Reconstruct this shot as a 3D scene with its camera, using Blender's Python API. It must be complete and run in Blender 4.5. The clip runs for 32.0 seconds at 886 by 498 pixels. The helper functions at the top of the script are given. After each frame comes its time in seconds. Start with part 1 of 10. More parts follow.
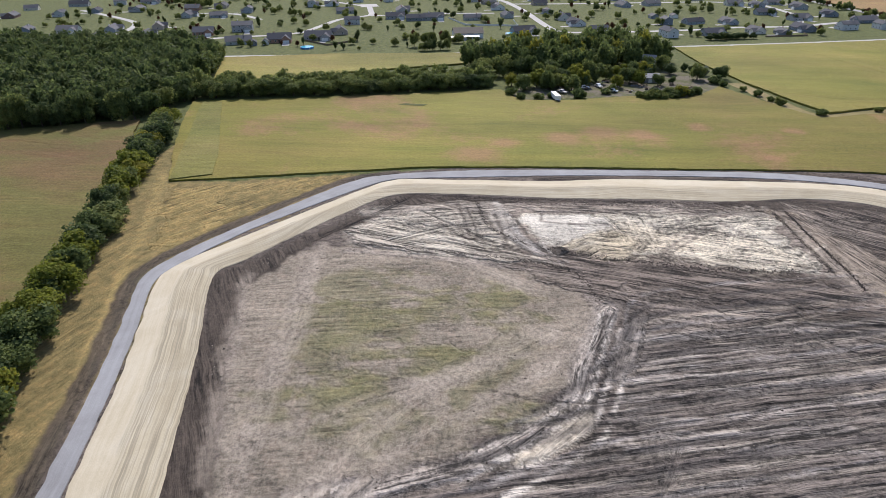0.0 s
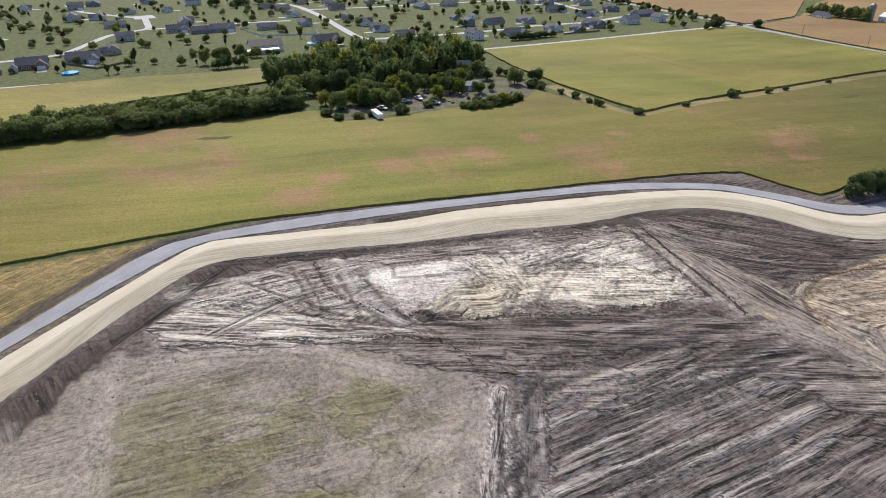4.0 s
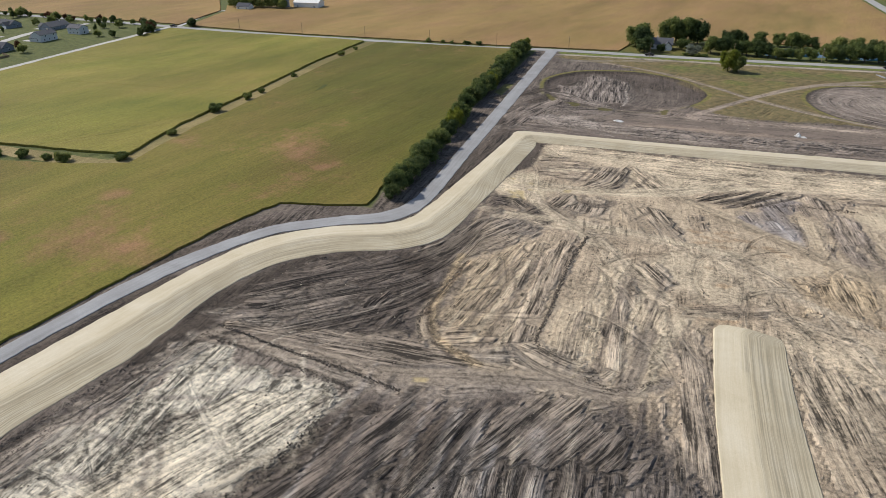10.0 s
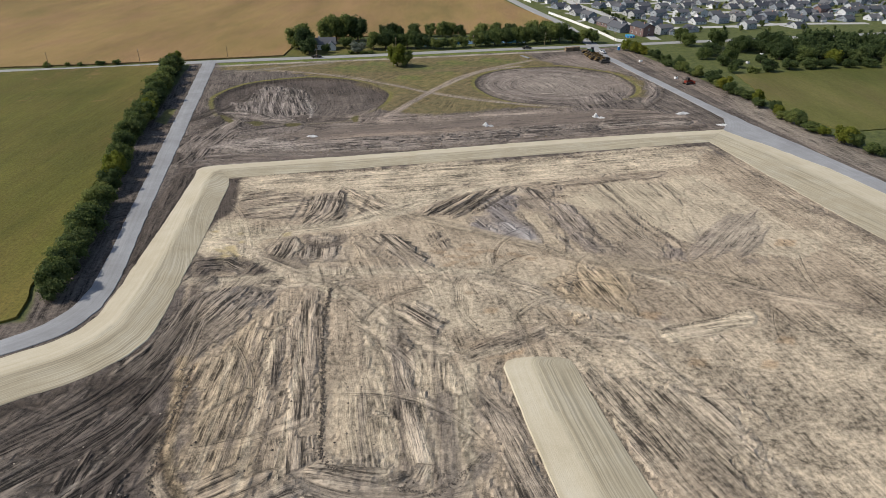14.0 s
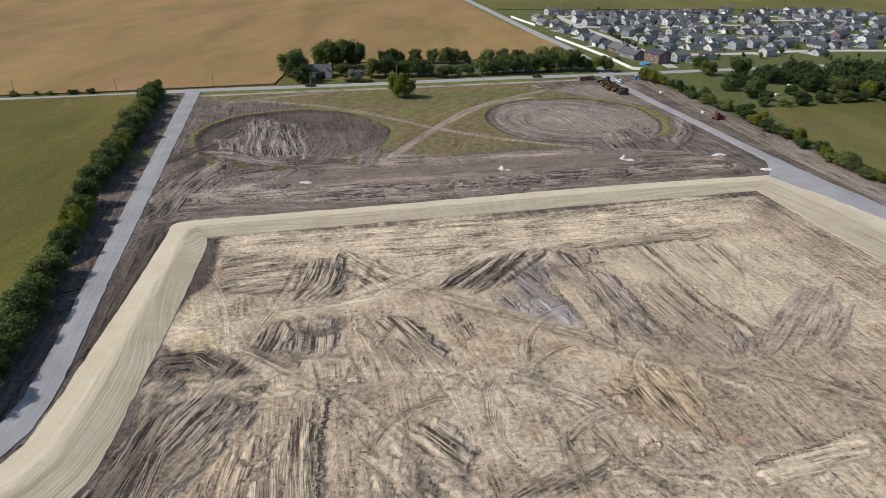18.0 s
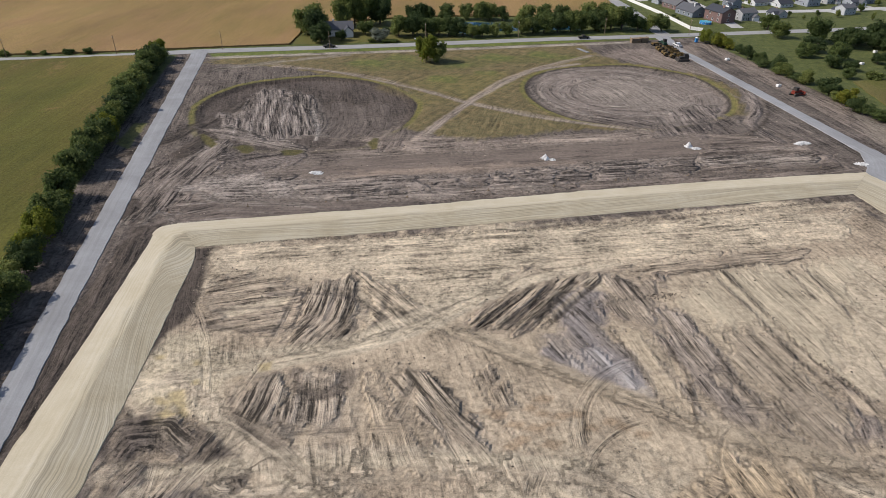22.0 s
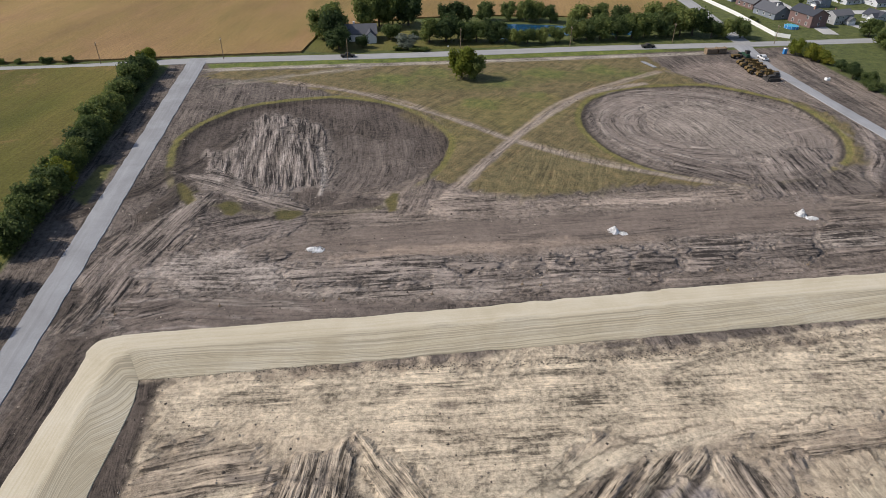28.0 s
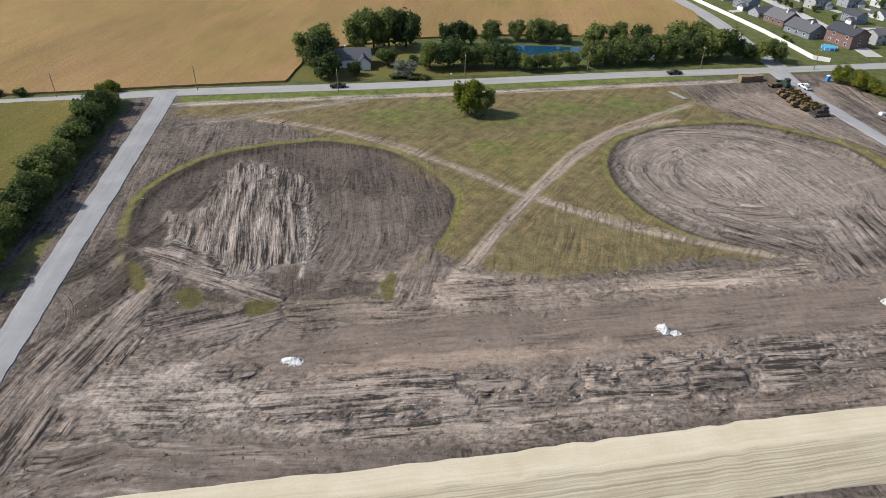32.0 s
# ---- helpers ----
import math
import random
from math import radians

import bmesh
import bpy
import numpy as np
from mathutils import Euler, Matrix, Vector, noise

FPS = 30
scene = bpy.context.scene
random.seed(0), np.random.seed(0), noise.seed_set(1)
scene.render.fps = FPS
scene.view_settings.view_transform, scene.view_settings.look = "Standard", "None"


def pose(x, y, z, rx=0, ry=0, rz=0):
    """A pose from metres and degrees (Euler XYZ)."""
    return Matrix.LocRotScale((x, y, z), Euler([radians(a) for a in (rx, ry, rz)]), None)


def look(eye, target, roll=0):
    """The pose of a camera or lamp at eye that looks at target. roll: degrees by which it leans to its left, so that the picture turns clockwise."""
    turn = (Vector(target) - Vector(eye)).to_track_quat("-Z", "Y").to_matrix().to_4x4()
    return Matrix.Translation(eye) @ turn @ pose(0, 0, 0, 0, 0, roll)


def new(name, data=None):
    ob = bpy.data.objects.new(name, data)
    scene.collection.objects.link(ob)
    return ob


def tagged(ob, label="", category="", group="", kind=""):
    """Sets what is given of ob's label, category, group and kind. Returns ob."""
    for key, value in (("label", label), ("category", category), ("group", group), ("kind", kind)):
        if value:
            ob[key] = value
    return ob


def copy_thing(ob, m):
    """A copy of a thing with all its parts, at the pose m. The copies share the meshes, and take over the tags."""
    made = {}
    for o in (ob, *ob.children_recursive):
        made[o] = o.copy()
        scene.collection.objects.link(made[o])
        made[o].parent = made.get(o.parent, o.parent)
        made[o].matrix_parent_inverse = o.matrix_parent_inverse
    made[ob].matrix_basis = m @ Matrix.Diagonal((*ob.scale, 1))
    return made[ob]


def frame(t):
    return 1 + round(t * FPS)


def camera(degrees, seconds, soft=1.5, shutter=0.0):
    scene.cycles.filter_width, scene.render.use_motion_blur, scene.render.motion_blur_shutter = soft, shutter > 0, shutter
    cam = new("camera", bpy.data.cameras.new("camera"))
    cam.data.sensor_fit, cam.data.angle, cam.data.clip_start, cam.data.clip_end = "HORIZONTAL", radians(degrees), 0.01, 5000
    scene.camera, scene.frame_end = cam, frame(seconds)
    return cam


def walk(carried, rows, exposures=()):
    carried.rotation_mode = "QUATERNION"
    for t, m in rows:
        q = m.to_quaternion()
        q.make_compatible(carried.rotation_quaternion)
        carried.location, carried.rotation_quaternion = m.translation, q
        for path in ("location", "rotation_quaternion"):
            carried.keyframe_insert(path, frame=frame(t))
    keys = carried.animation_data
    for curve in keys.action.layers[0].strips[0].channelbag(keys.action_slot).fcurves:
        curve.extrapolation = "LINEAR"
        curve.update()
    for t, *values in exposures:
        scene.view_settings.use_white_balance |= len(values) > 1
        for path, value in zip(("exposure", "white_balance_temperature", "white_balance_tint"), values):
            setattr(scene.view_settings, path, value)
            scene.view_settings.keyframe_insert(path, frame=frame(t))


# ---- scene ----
cam = camera(69.14, 32.0, soft=0.7)
PATH = [
    (0.0, look((114.43, -82.91, 81.71), (-18.05, -96.97, 12.79), -0.61)),
    (0.5, look((109.71, -83.75, 81.72), (-23.05, -94.71, 12.77), -0.66)),
    (1.0, look((104.97, -84.55, 81.74), (-28.05, -91.67, 12.78), -0.70)),
    (1.5, look((100.41, -85.32, 81.69), (-32.75, -88.49, 12.71), -0.65)),
    (2.0, look((95.93, -86.12, 81.71), (-37.25, -84.49, 12.73), -0.61)),
    (2.5, look((91.65, -86.90, 81.72), (-41.35, -80.32, 12.68), -0.54)),
    (3.0, look((87.31, -87.59, 81.86), (-45.25, -74.75, 12.83), -0.46)),
    (3.5, look((83.09, -87.92, 81.99), (-48.54, -68.25, 12.79), -0.42)),
    (5.5, look((64.98, -86.97, 82.64), (-59.40, -40.32, 12.98), -0.72)),
    (6.0, look((60.26, -86.33, 82.71), (-60.70, -31.72, 12.80), -0.69)),
    (6.5, look((55.72, -85.44, 82.80), (-60.61, -21.82, 12.66), -0.70)),
    (7.0, look((51.25, -84.28, 82.75), (-59.89, -12.14, 12.44), -0.71)),
    (7.5, look((46.86, -82.94, 82.76), (-58.46, -2.72, 12.25), -0.76)),
    (8.0, look((42.61, -81.40, 82.87), (-55.88, 6.90, 12.14), -0.70)),
    (8.5, look((38.52, -79.56, 82.73), (-53.32, 15.51, 11.83), -0.62)),
    (9.0, look((34.63, -77.41, 82.56), (-49.71, 24.32, 11.59), -0.56)),
    (9.5, look((31.01, -75.07, 82.52), (-45.87, 32.28, 11.34), -0.39)),
    (10.0, look((27.47, -72.28, 82.61), (-40.73, 40.65, 11.22), -0.33)),
    (10.5, look((24.27, -69.35, 82.58), (-35.47, 48.17, 11.02), -0.31)),
    (11.0, look((21.30, -66.17, 82.48), (-29.81, 55.29, 10.82), -0.27)),
    (11.5, look((18.40, -62.87, 82.36), (-24.05, 61.75, 10.49), -0.05)),
    (12.0, look((15.78, -59.46, 82.37), (-17.51, 67.88, 10.42), 0.02)),
    (12.5, look((13.48, -55.49, 82.16), (-9.94, 73.99, 10.12), 0.15)),
    (13.0, look((11.38, -51.38, 81.67), (-2.71, 79.47, 9.70), 0.27)),
    (13.5, look((9.38, -47.25, 81.25), (4.31, 84.31, 9.38), 0.36)),
    (14.0, look((7.56, -43.03, 80.99), (5.99, 88.57, 9.03), 0.44)),
    (14.5, look((5.99, -38.82, 80.84), (4.66, 92.73, 8.77), 0.58)),
    (16.5, look((2.32, -21.60, 80.47), (1.84, 110.84, 10.04), 0.81)),
    (17.0, look((1.44, -17.17, 80.37), (1.27, 116.21, 11.72), 0.86)),
    (17.5, look((0.81, -12.95, 80.18), (0.83, 120.40, 11.47), 0.97)),
    (18.0, look((0.49, -8.74, 79.99), (0.69, 124.62, 11.33), 0.92)),
    (18.5, look((0.26, -4.42, 79.92), (0.45, 128.95, 11.26), 0.95)),
    (19.0, look((0.00, 0.00, 79.99), (0.00, 133.33, 11.26), 1.04)),
    (19.5, look((-0.36, 4.39, 80.06), (-0.82, 137.67, 11.25), 1.04)),
    (20.0, look((-0.62, 8.62, 80.11), (-1.49, 141.83, 11.16), 1.06)),
    (20.5, look((-0.66, 12.95, 80.09), (-2.16, 146.16, 11.16), 1.09)),
    (21.0, look((-0.76, 17.30, 79.98), (-2.81, 149.12, 8.44), 1.09)),
    (21.5, look((-1.04, 21.75, 79.97), (-4.45, 151.51, 4.80), 1.01)),
    (22.0, look((-1.25, 26.20, 80.04), (-6.92, 153.53, 0.96), 0.96)),
    (22.5, look((-1.29, 30.56, 80.11), (-7.62, 155.63, -2.46), 0.86)),
    (23.0, look((-1.40, 34.87, 80.19), (-9.42, 159.59, -2.76), 0.77)),
    (23.5, look((-1.62, 39.30, 80.23), (-10.82, 163.88, -2.81), 0.83)),
    (24.0, look((-1.89, 43.82, 80.34), (-11.20, 168.31, -2.82), 0.82)),
    (24.5, look((-2.27, 48.07, 80.46), (-12.66, 172.37, -2.85), 0.85)),
    (25.0, look((-2.73, 52.24, 80.46), (-14.74, 176.34, -2.94), 0.81)),
    (25.5, look((-3.16, 56.48, 80.41), (-15.46, 180.54, -3.01), 0.75)),
    (27.5, look((-5.59, 74.09, 80.17), (-17.51, 198.19, -3.24), 0.82)),
    (28.0, look((-6.13, 78.45, 80.23), (-18.09, 202.52, -3.21), 0.79)),
    (28.5, look((-6.73, 82.90, 80.28), (-18.67, 206.94, -3.23), 0.80)),
    (29.0, look((-7.40, 87.48, 80.31), (-19.28, 211.52, -3.20), 0.77)),
    (29.5, look((-8.11, 91.80, 80.31), (-19.90, 215.84, -3.21), 0.76)),
    (30.0, look((-8.81, 95.96, 80.35), (-20.54, 219.96, -3.24), 0.79)),
    (30.5, look((-9.53, 100.17, 80.49), (-21.13, 224.12, -3.19), 0.79)),
    (31.0, look((-10.29, 104.49, 80.64), (-21.87, 228.44, -3.05), 0.81)),
    (31.5, look((-11.15, 108.88, 80.63), (-22.62, 232.80, -3.11), 0.76)),
    (32.0, look((-12.02, 113.39, 80.43), (-23.24, 237.41, -3.20), 0.79)),
]
walk(cam, PATH, [(0.0, 0.43, 6200, 17), (3.5, 0.43, 6200, 17), (6.0, 0.41, 6300, 14), (9.0, 0.26, 6500, 11), (14.0, 0.09, 6500, 11), (19.0, 0.11, 6430, 14), (24.0, 0.09, 6430, 14), (28.0, 0.14, 6430, 14), (32.0, 0.42, 6430, 12)])

# ---- light ----
SUN_ELEV, SUN_AZ = radians(43), radians(266)      # azimuth clockwise from +y
sun_dir = Vector((math.sin(SUN_AZ) * math.cos(SUN_ELEV), math.cos(SUN_AZ) * math.cos(SUN_ELEV), math.sin(SUN_ELEV)))
world = bpy.data.worlds.new("sky")
scene.world = world
world.use_nodes = True
wn = world.node_tree
sky = wn.nodes.new("ShaderNodeTexSky")
sky.sky_type, sky.sun_disc = "NISHITA", False
sky.sun_elevation, sky.sun_rotation = SUN_ELEV, SUN_AZ
sky.air_density, sky.dust_density, sky.ozone_density = 1.0, 1.6, 1.0
wn.nodes["Background"].inputs[1].default_value = 0.105
wn.links.new(sky.outputs[0], wn.nodes["Background"].inputs[0])
sun = new("sun", bpy.data.lights.new("sun", "SUN"))
sun.data.energy, sun.data.angle, sun.data.color = 3.5, radians(0.6), (1.0, 0.94, 0.83)
sun.matrix_world = look(sun_dir * 300, (0, 0, 0))

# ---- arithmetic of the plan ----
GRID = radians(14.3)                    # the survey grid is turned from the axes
EU = np.array([math.cos(GRID), math.sin(GRID)])
EV = np.array([-math.sin(GRID), math.cos(GRID)])
rng = np.random.default_rng(7)
LAT = rng.random((256, 256)).astype(np.float32)


def vnoise(x, y):
    """Smooth value noise, 0 to 1, one cell a unit."""
    xi, yi = np.floor(x).astype(int), np.floor(y).astype(int)
    fx, fy = x - xi, y - yi
    fx, fy = fx * fx * (3 - 2 * fx), fy * fy * (3 - 2 * fy)
    a, b = LAT[xi % 256, yi % 256], LAT[(xi + 1) % 256, yi % 256]
    c, d = LAT[xi % 256, (yi + 1) % 256], LAT[(xi + 1) % 256, (yi + 1) % 256]
    return (a * (1 - fx) + b * fx) * (1 - fy) + (c * (1 - fx) + d * fx) * fy


def fbm(x, y, size, octaves=4):
    s, amp, tot = 0, 1.0, 0
    for k in range(octaves):
        s, tot = s + amp * vnoise(x / size + 17.3 * k, y / size - 9.1 * k), tot + amp
        amp, size = amp * 0.55, size / 2.1
    return s / tot


def smooth(lo, hi, v):
    t = np.clip((v - lo) / (hi - lo), 0, 1)
    return t * t * (3 - 2 * t)


def curve(pts, step=3.0, closed=False):
    """A smooth line through the points, resampled about every step metres."""
    p = np.array(pts, float)
    n = len(p)
    idx = (lambda i: p[i % n]) if closed else (lambda i: p[min(max(i, 0), n - 1)])
    out = []
    for i in range(n if closed else n - 1):
        a, b, c, d = idx(i - 1), idx(i), idx(i + 1), idx(i + 2)
        k = max(1, int(np.linalg.norm(c - b) / step))
        for j in range(k):
            t = j / k
            h = 0.5 * (2 * b + (c - a) * t + (2 * a - 5 * b + 4 * c - d) * t * t + (3 * b - a - 3 * c + d) * t ** 3)
            h2 = b + (c - b) * t
            out.append(0.75 * h + 0.25 * h2)
    if not closed:
        out.append(p[-1])
    return np.array(out)


def straight(pts, step=2.0, closed=True):
    p = np.array(pts, float)
    out = []
    for i in range(len(p) if closed else len(p) - 1):
        a, b = p[i], p[(i + 1) % len(p)]
        k = max(1, int(np.linalg.norm(b - a) / step))
        out += [a + (b - a) * j / k for j in range(k)]
    if not closed:
        out.append(p[-1])
    return np.array(out)


def near_line(X, Y, line):
    """Distance to a line, the signed offset from it and the way along it."""
    best = np.full(X.shape, 1e9, np.float32)
    side, along = np.zeros_like(best), np.zeros_like(best)
    run = 0.0
    for a, b in zip(line[:-1], line[1:]):
        d = b - a
        L = max(float(np.hypot(*d)), 1e-6)
        t = np.clip(((X - a[0]) * d[0] + (Y - a[1]) * d[1]) / L ** 2, 0, 1)
        ox, oy = X - a[0] - t * d[0], Y - a[1] - t * d[1]
        dist = np.hypot(ox, oy)
        m = dist < best
        best[m] = dist[m]
        side[m] = (np.sign(ox * d[1] - oy * d[0]) * dist)[m]
        along[m] = (run + t * L)[m]
        run += L
    return best, side, along


def inside(X, Y, poly):
    """Signed distance to a polygon's edge, positive inside."""
    p = np.array(poly, float)
    odd = np.zeros(X.shape, bool)
    for a, b in zip(p, np.roll(p, -1, 0)):
        if a[1] != b[1]:
            odd ^= ((a[1] > Y) != (b[1] > Y)) & (X < (b[0] - a[0]) * (Y - a[1]) / (b[1] - a[1]) + a[0])
    d = near_line(X, Y, np.vstack([p, p[:1]]))[0]
    return np.where(odd, d, -d)


# ---- meshes ----
def mesh_of(name, verts, faces, material=None, flat=True):
    me = bpy.data.meshes.new(name)
    me.from_pydata(np.asarray(verts, float).tolist(), [], faces.tolist() if isinstance(faces, np.ndarray) else faces)
    if material:
        me.materials.append(material)
    if not flat:
        me.polygons.foreach_set("use_smooth", [True] * len(me.polygons))
    me.update()
    return me


def bm_mesh(name, bm, material, flat=True):
    me = bpy.data.meshes.new(name)
    bm.normal_update()
    bm.to_mesh(me)
    bm.free()
    me.materials.append(material)
    if not flat:
        me.polygons.foreach_set("use_smooth", [True] * len(me.polygons))
    return me


def part(name, bm, material, parent, label="", flat=True):
    """Links a bmesh, or a mesh, as one part under a thing."""
    ob = new(name, bm if isinstance(bm, bpy.types.Mesh) else bm_mesh(name, bm, material, flat))
    ob.parent = parent
    if label:
        ob["label"] = label
    return ob


def box(bm, x0, x1, y0, y1, z0, z1):
    v = [bm.verts.new((x, y, z)) for z in (z0, z1) for x, y in ((x0, y0), (x1, y0), (x1, y1), (x0, y1))]
    for f in ((3, 2, 1, 0), (4, 5, 6, 7), (0, 1, 5, 4), (1, 2, 6, 5), (2, 3, 7, 6), (3, 0, 4, 7)):
        bm.faces.new([v[i] for i in f])
    return v


def boxes(*dims):
    bm = bmesh.new()
    for d in dims:
        box(bm, *d)
    return bm


def prism(bm, outline, axis, lo, hi):
    """An outline of (a, z) pairs pushed along x or y."""
    def at(a, z, s):
        return (s, a, z) if axis == "x" else (a, s, z)
    v0 = [bm.verts.new(at(a, z, lo)) for a, z in outline]
    v1 = [bm.verts.new(at(a, z, hi)) for a, z in outline]
    n = len(outline)
    for i in range(n):
        bm.faces.new((v0[i], v0[(i + 1) % n], v1[(i + 1) % n], v1[i]))
    bm.faces.new(v0[::-1])
    bm.faces.new(v1)
    bmesh.ops.recalc_face_normals(bm, faces=bm.faces[:])


def tube(bm, p0, p1, r0, r1, n=8):
    p0, p1 = Vector(p0), Vector(p1)
    q = (p1 - p0).to_track_quat("Z", "Y")
    rings = []
    for p, r in ((p0, r0), (p1, r1)):
        rings.append([bm.verts.new(p + q @ Vector((r * math.cos(2 * math.pi * k / n), r * math.sin(2 * math.pi * k / n), 0))) for k in range(n)])
    for k in range(n):
        bm.faces.new((rings[0][k], rings[0][(k + 1) % n], rings[1][(k + 1) % n], rings[1][k]))
    bm.faces.new(rings[0][::-1])
    bm.faces.new(rings[1])


def empty(name, m, label, category, group="", kind=""):
    ob = new(name)
    ob.empty_display_size = 0.5
    ob.matrix_world = m
    return tagged(ob, label, category, group, kind)


def turned(x, y, z=0.0, deg=0.0, s=1.0):
    return pose(x, y, z, 0, 0, deg) @ Matrix.Scale(s, 4)


def place(ob, m):
    """A copy of a thing at a pose that may carry a scale."""
    c = copy_thing(ob, m)
    c.matrix_basis = m
    return c

# ---- materials ----
class Nodes:
    """Short hand for a node material."""

    def __init__(self, name, rough=0.9, metal=0.0):
        self.m = bpy.data.materials.new(name)
        self.m.use_nodes = True
        self.t = self.m.node_tree
        self.b = self.t.nodes["Principled BSDF"]
        self.b.inputs["Roughness"].default_value = rough
        self.b.inputs["Metallic"].default_value = metal
        self.b.inputs["Specular IOR Level"].default_value = 0.25

    def node(self, kind, **sets):
        n = self.t.nodes.new(kind)
        for k, v in sets.items():
            n.inputs[k.replace("_", " ")].default_value = v
        return n

    def link(self, a, b):
        self.t.links.new(a, b)

    def pos(self):
        return self.t.nodes.new("ShaderNodeNewGeometry").outputs["Position"]

    def attr(self, name):
        n = self.t.nodes.new("ShaderNodeAttribute")
        n.attribute_name = name
        return n

    def mapped(self, vec, scale=(1, 1, 1), turn=0.0):
        n = self.t.nodes.new("ShaderNodeMapping")
        n.inputs["Rotation"].default_value = (0, 0, turn)
        n.inputs["Scale"].default_value = scale
        self.link(vec, n.inputs["Vector"])
        return n.outputs[0]

    def noise(self, vec, scale, detail=4.0, rough=0.6, warp=0.0):
        n = self.node("ShaderNodeTexNoise", Scale=scale, Detail=detail, Roughness=rough, Distortion=warp)
        self.link(vec, n.inputs["Vector"])
        return n.outputs["Fac"]

    def ramp(self, fac, stops):
        n = self.t.nodes.new("ShaderNodeValToRGB")
        e = n.color_ramp.elements
        while len(e) < len(stops):
            e.new(0.5)
        for k, (p, c) in enumerate(stops):
            e[k].position = p
            e[k].color = (*c, 1) if isinstance(c, tuple) else (c, c, c, 1)
        self.link(fac, n.inputs[0])
        return n.outputs[0]

    def math(self, op, a, b=None):
        n = self.t.nodes.new("ShaderNodeMath")
        n.operation = op
        for i, v in enumerate((a, b)):
            if v is None:
                continue
            if isinstance(v, (int, float)):
                n.inputs[i].default_value = v
            else:
                self.link(v, n.inputs[i])
        return n.outputs[0]

    def mix(self, fac, a, b, how="MIX"):
        n = self.t.nodes.new("ShaderNodeMix")
        n.data_type, n.blend_type = "RGBA", how
        for sock, v in ((n.inputs["Factor"], fac), (n.inputs["A"], a), (n.inputs["B"], b)):
            if isinstance(v, (int, float)) and sock.type == "VALUE":
                sock.default_value = v
            elif isinstance(v, tuple):
                sock.default_value = (*v, 1)
            elif isinstance(v, (int, float)):
                sock.default_value = (v, v, v, 1)
            else:
                self.link(v, sock)
        return n.outputs["Result"]

    def colour(self, c):
        if isinstance(c, tuple):
            self.b.inputs["Base Color"].default_value = (*c, 1)
        else:
            self.link(c, self.b.inputs["Base Color"])

    def bump(self, height, strength=0.5, distance=0.1):
        n = self.node("ShaderNodeBump", Strength=strength, Distance=distance)
        self.link(height, n.inputs["Height"])
        self.link(n.outputs[0], self.b.inputs["Normal"])

    def rand(self):
        return self.t.nodes.new("ShaderNodeObjectInfo").outputs["Random"]

    def island(self):
        return self.t.nodes.new("ShaderNodeNewGeometry").outputs["Random Per Island"]

    def local(self):
        return self.t.nodes.new("ShaderNodeTexCoord").outputs["Object"]


def plain(name, c, rough=0.7, metal=0.0, vary=0.12, scale=2.0):
    """Paint, metal or plastic with a little dirt and uneven tone."""
    m = Nodes(name, rough, metal)
    f = m.noise(m.local(), scale, 5)
    lo = tuple(v * (1 - vary * 1.6) for v in c)
    hi = tuple(min(1, v * (1 + vary)) for v in c)
    m.colour(m.ramp(f, [(0.3, lo), (0.7, hi)]))
    return m.m


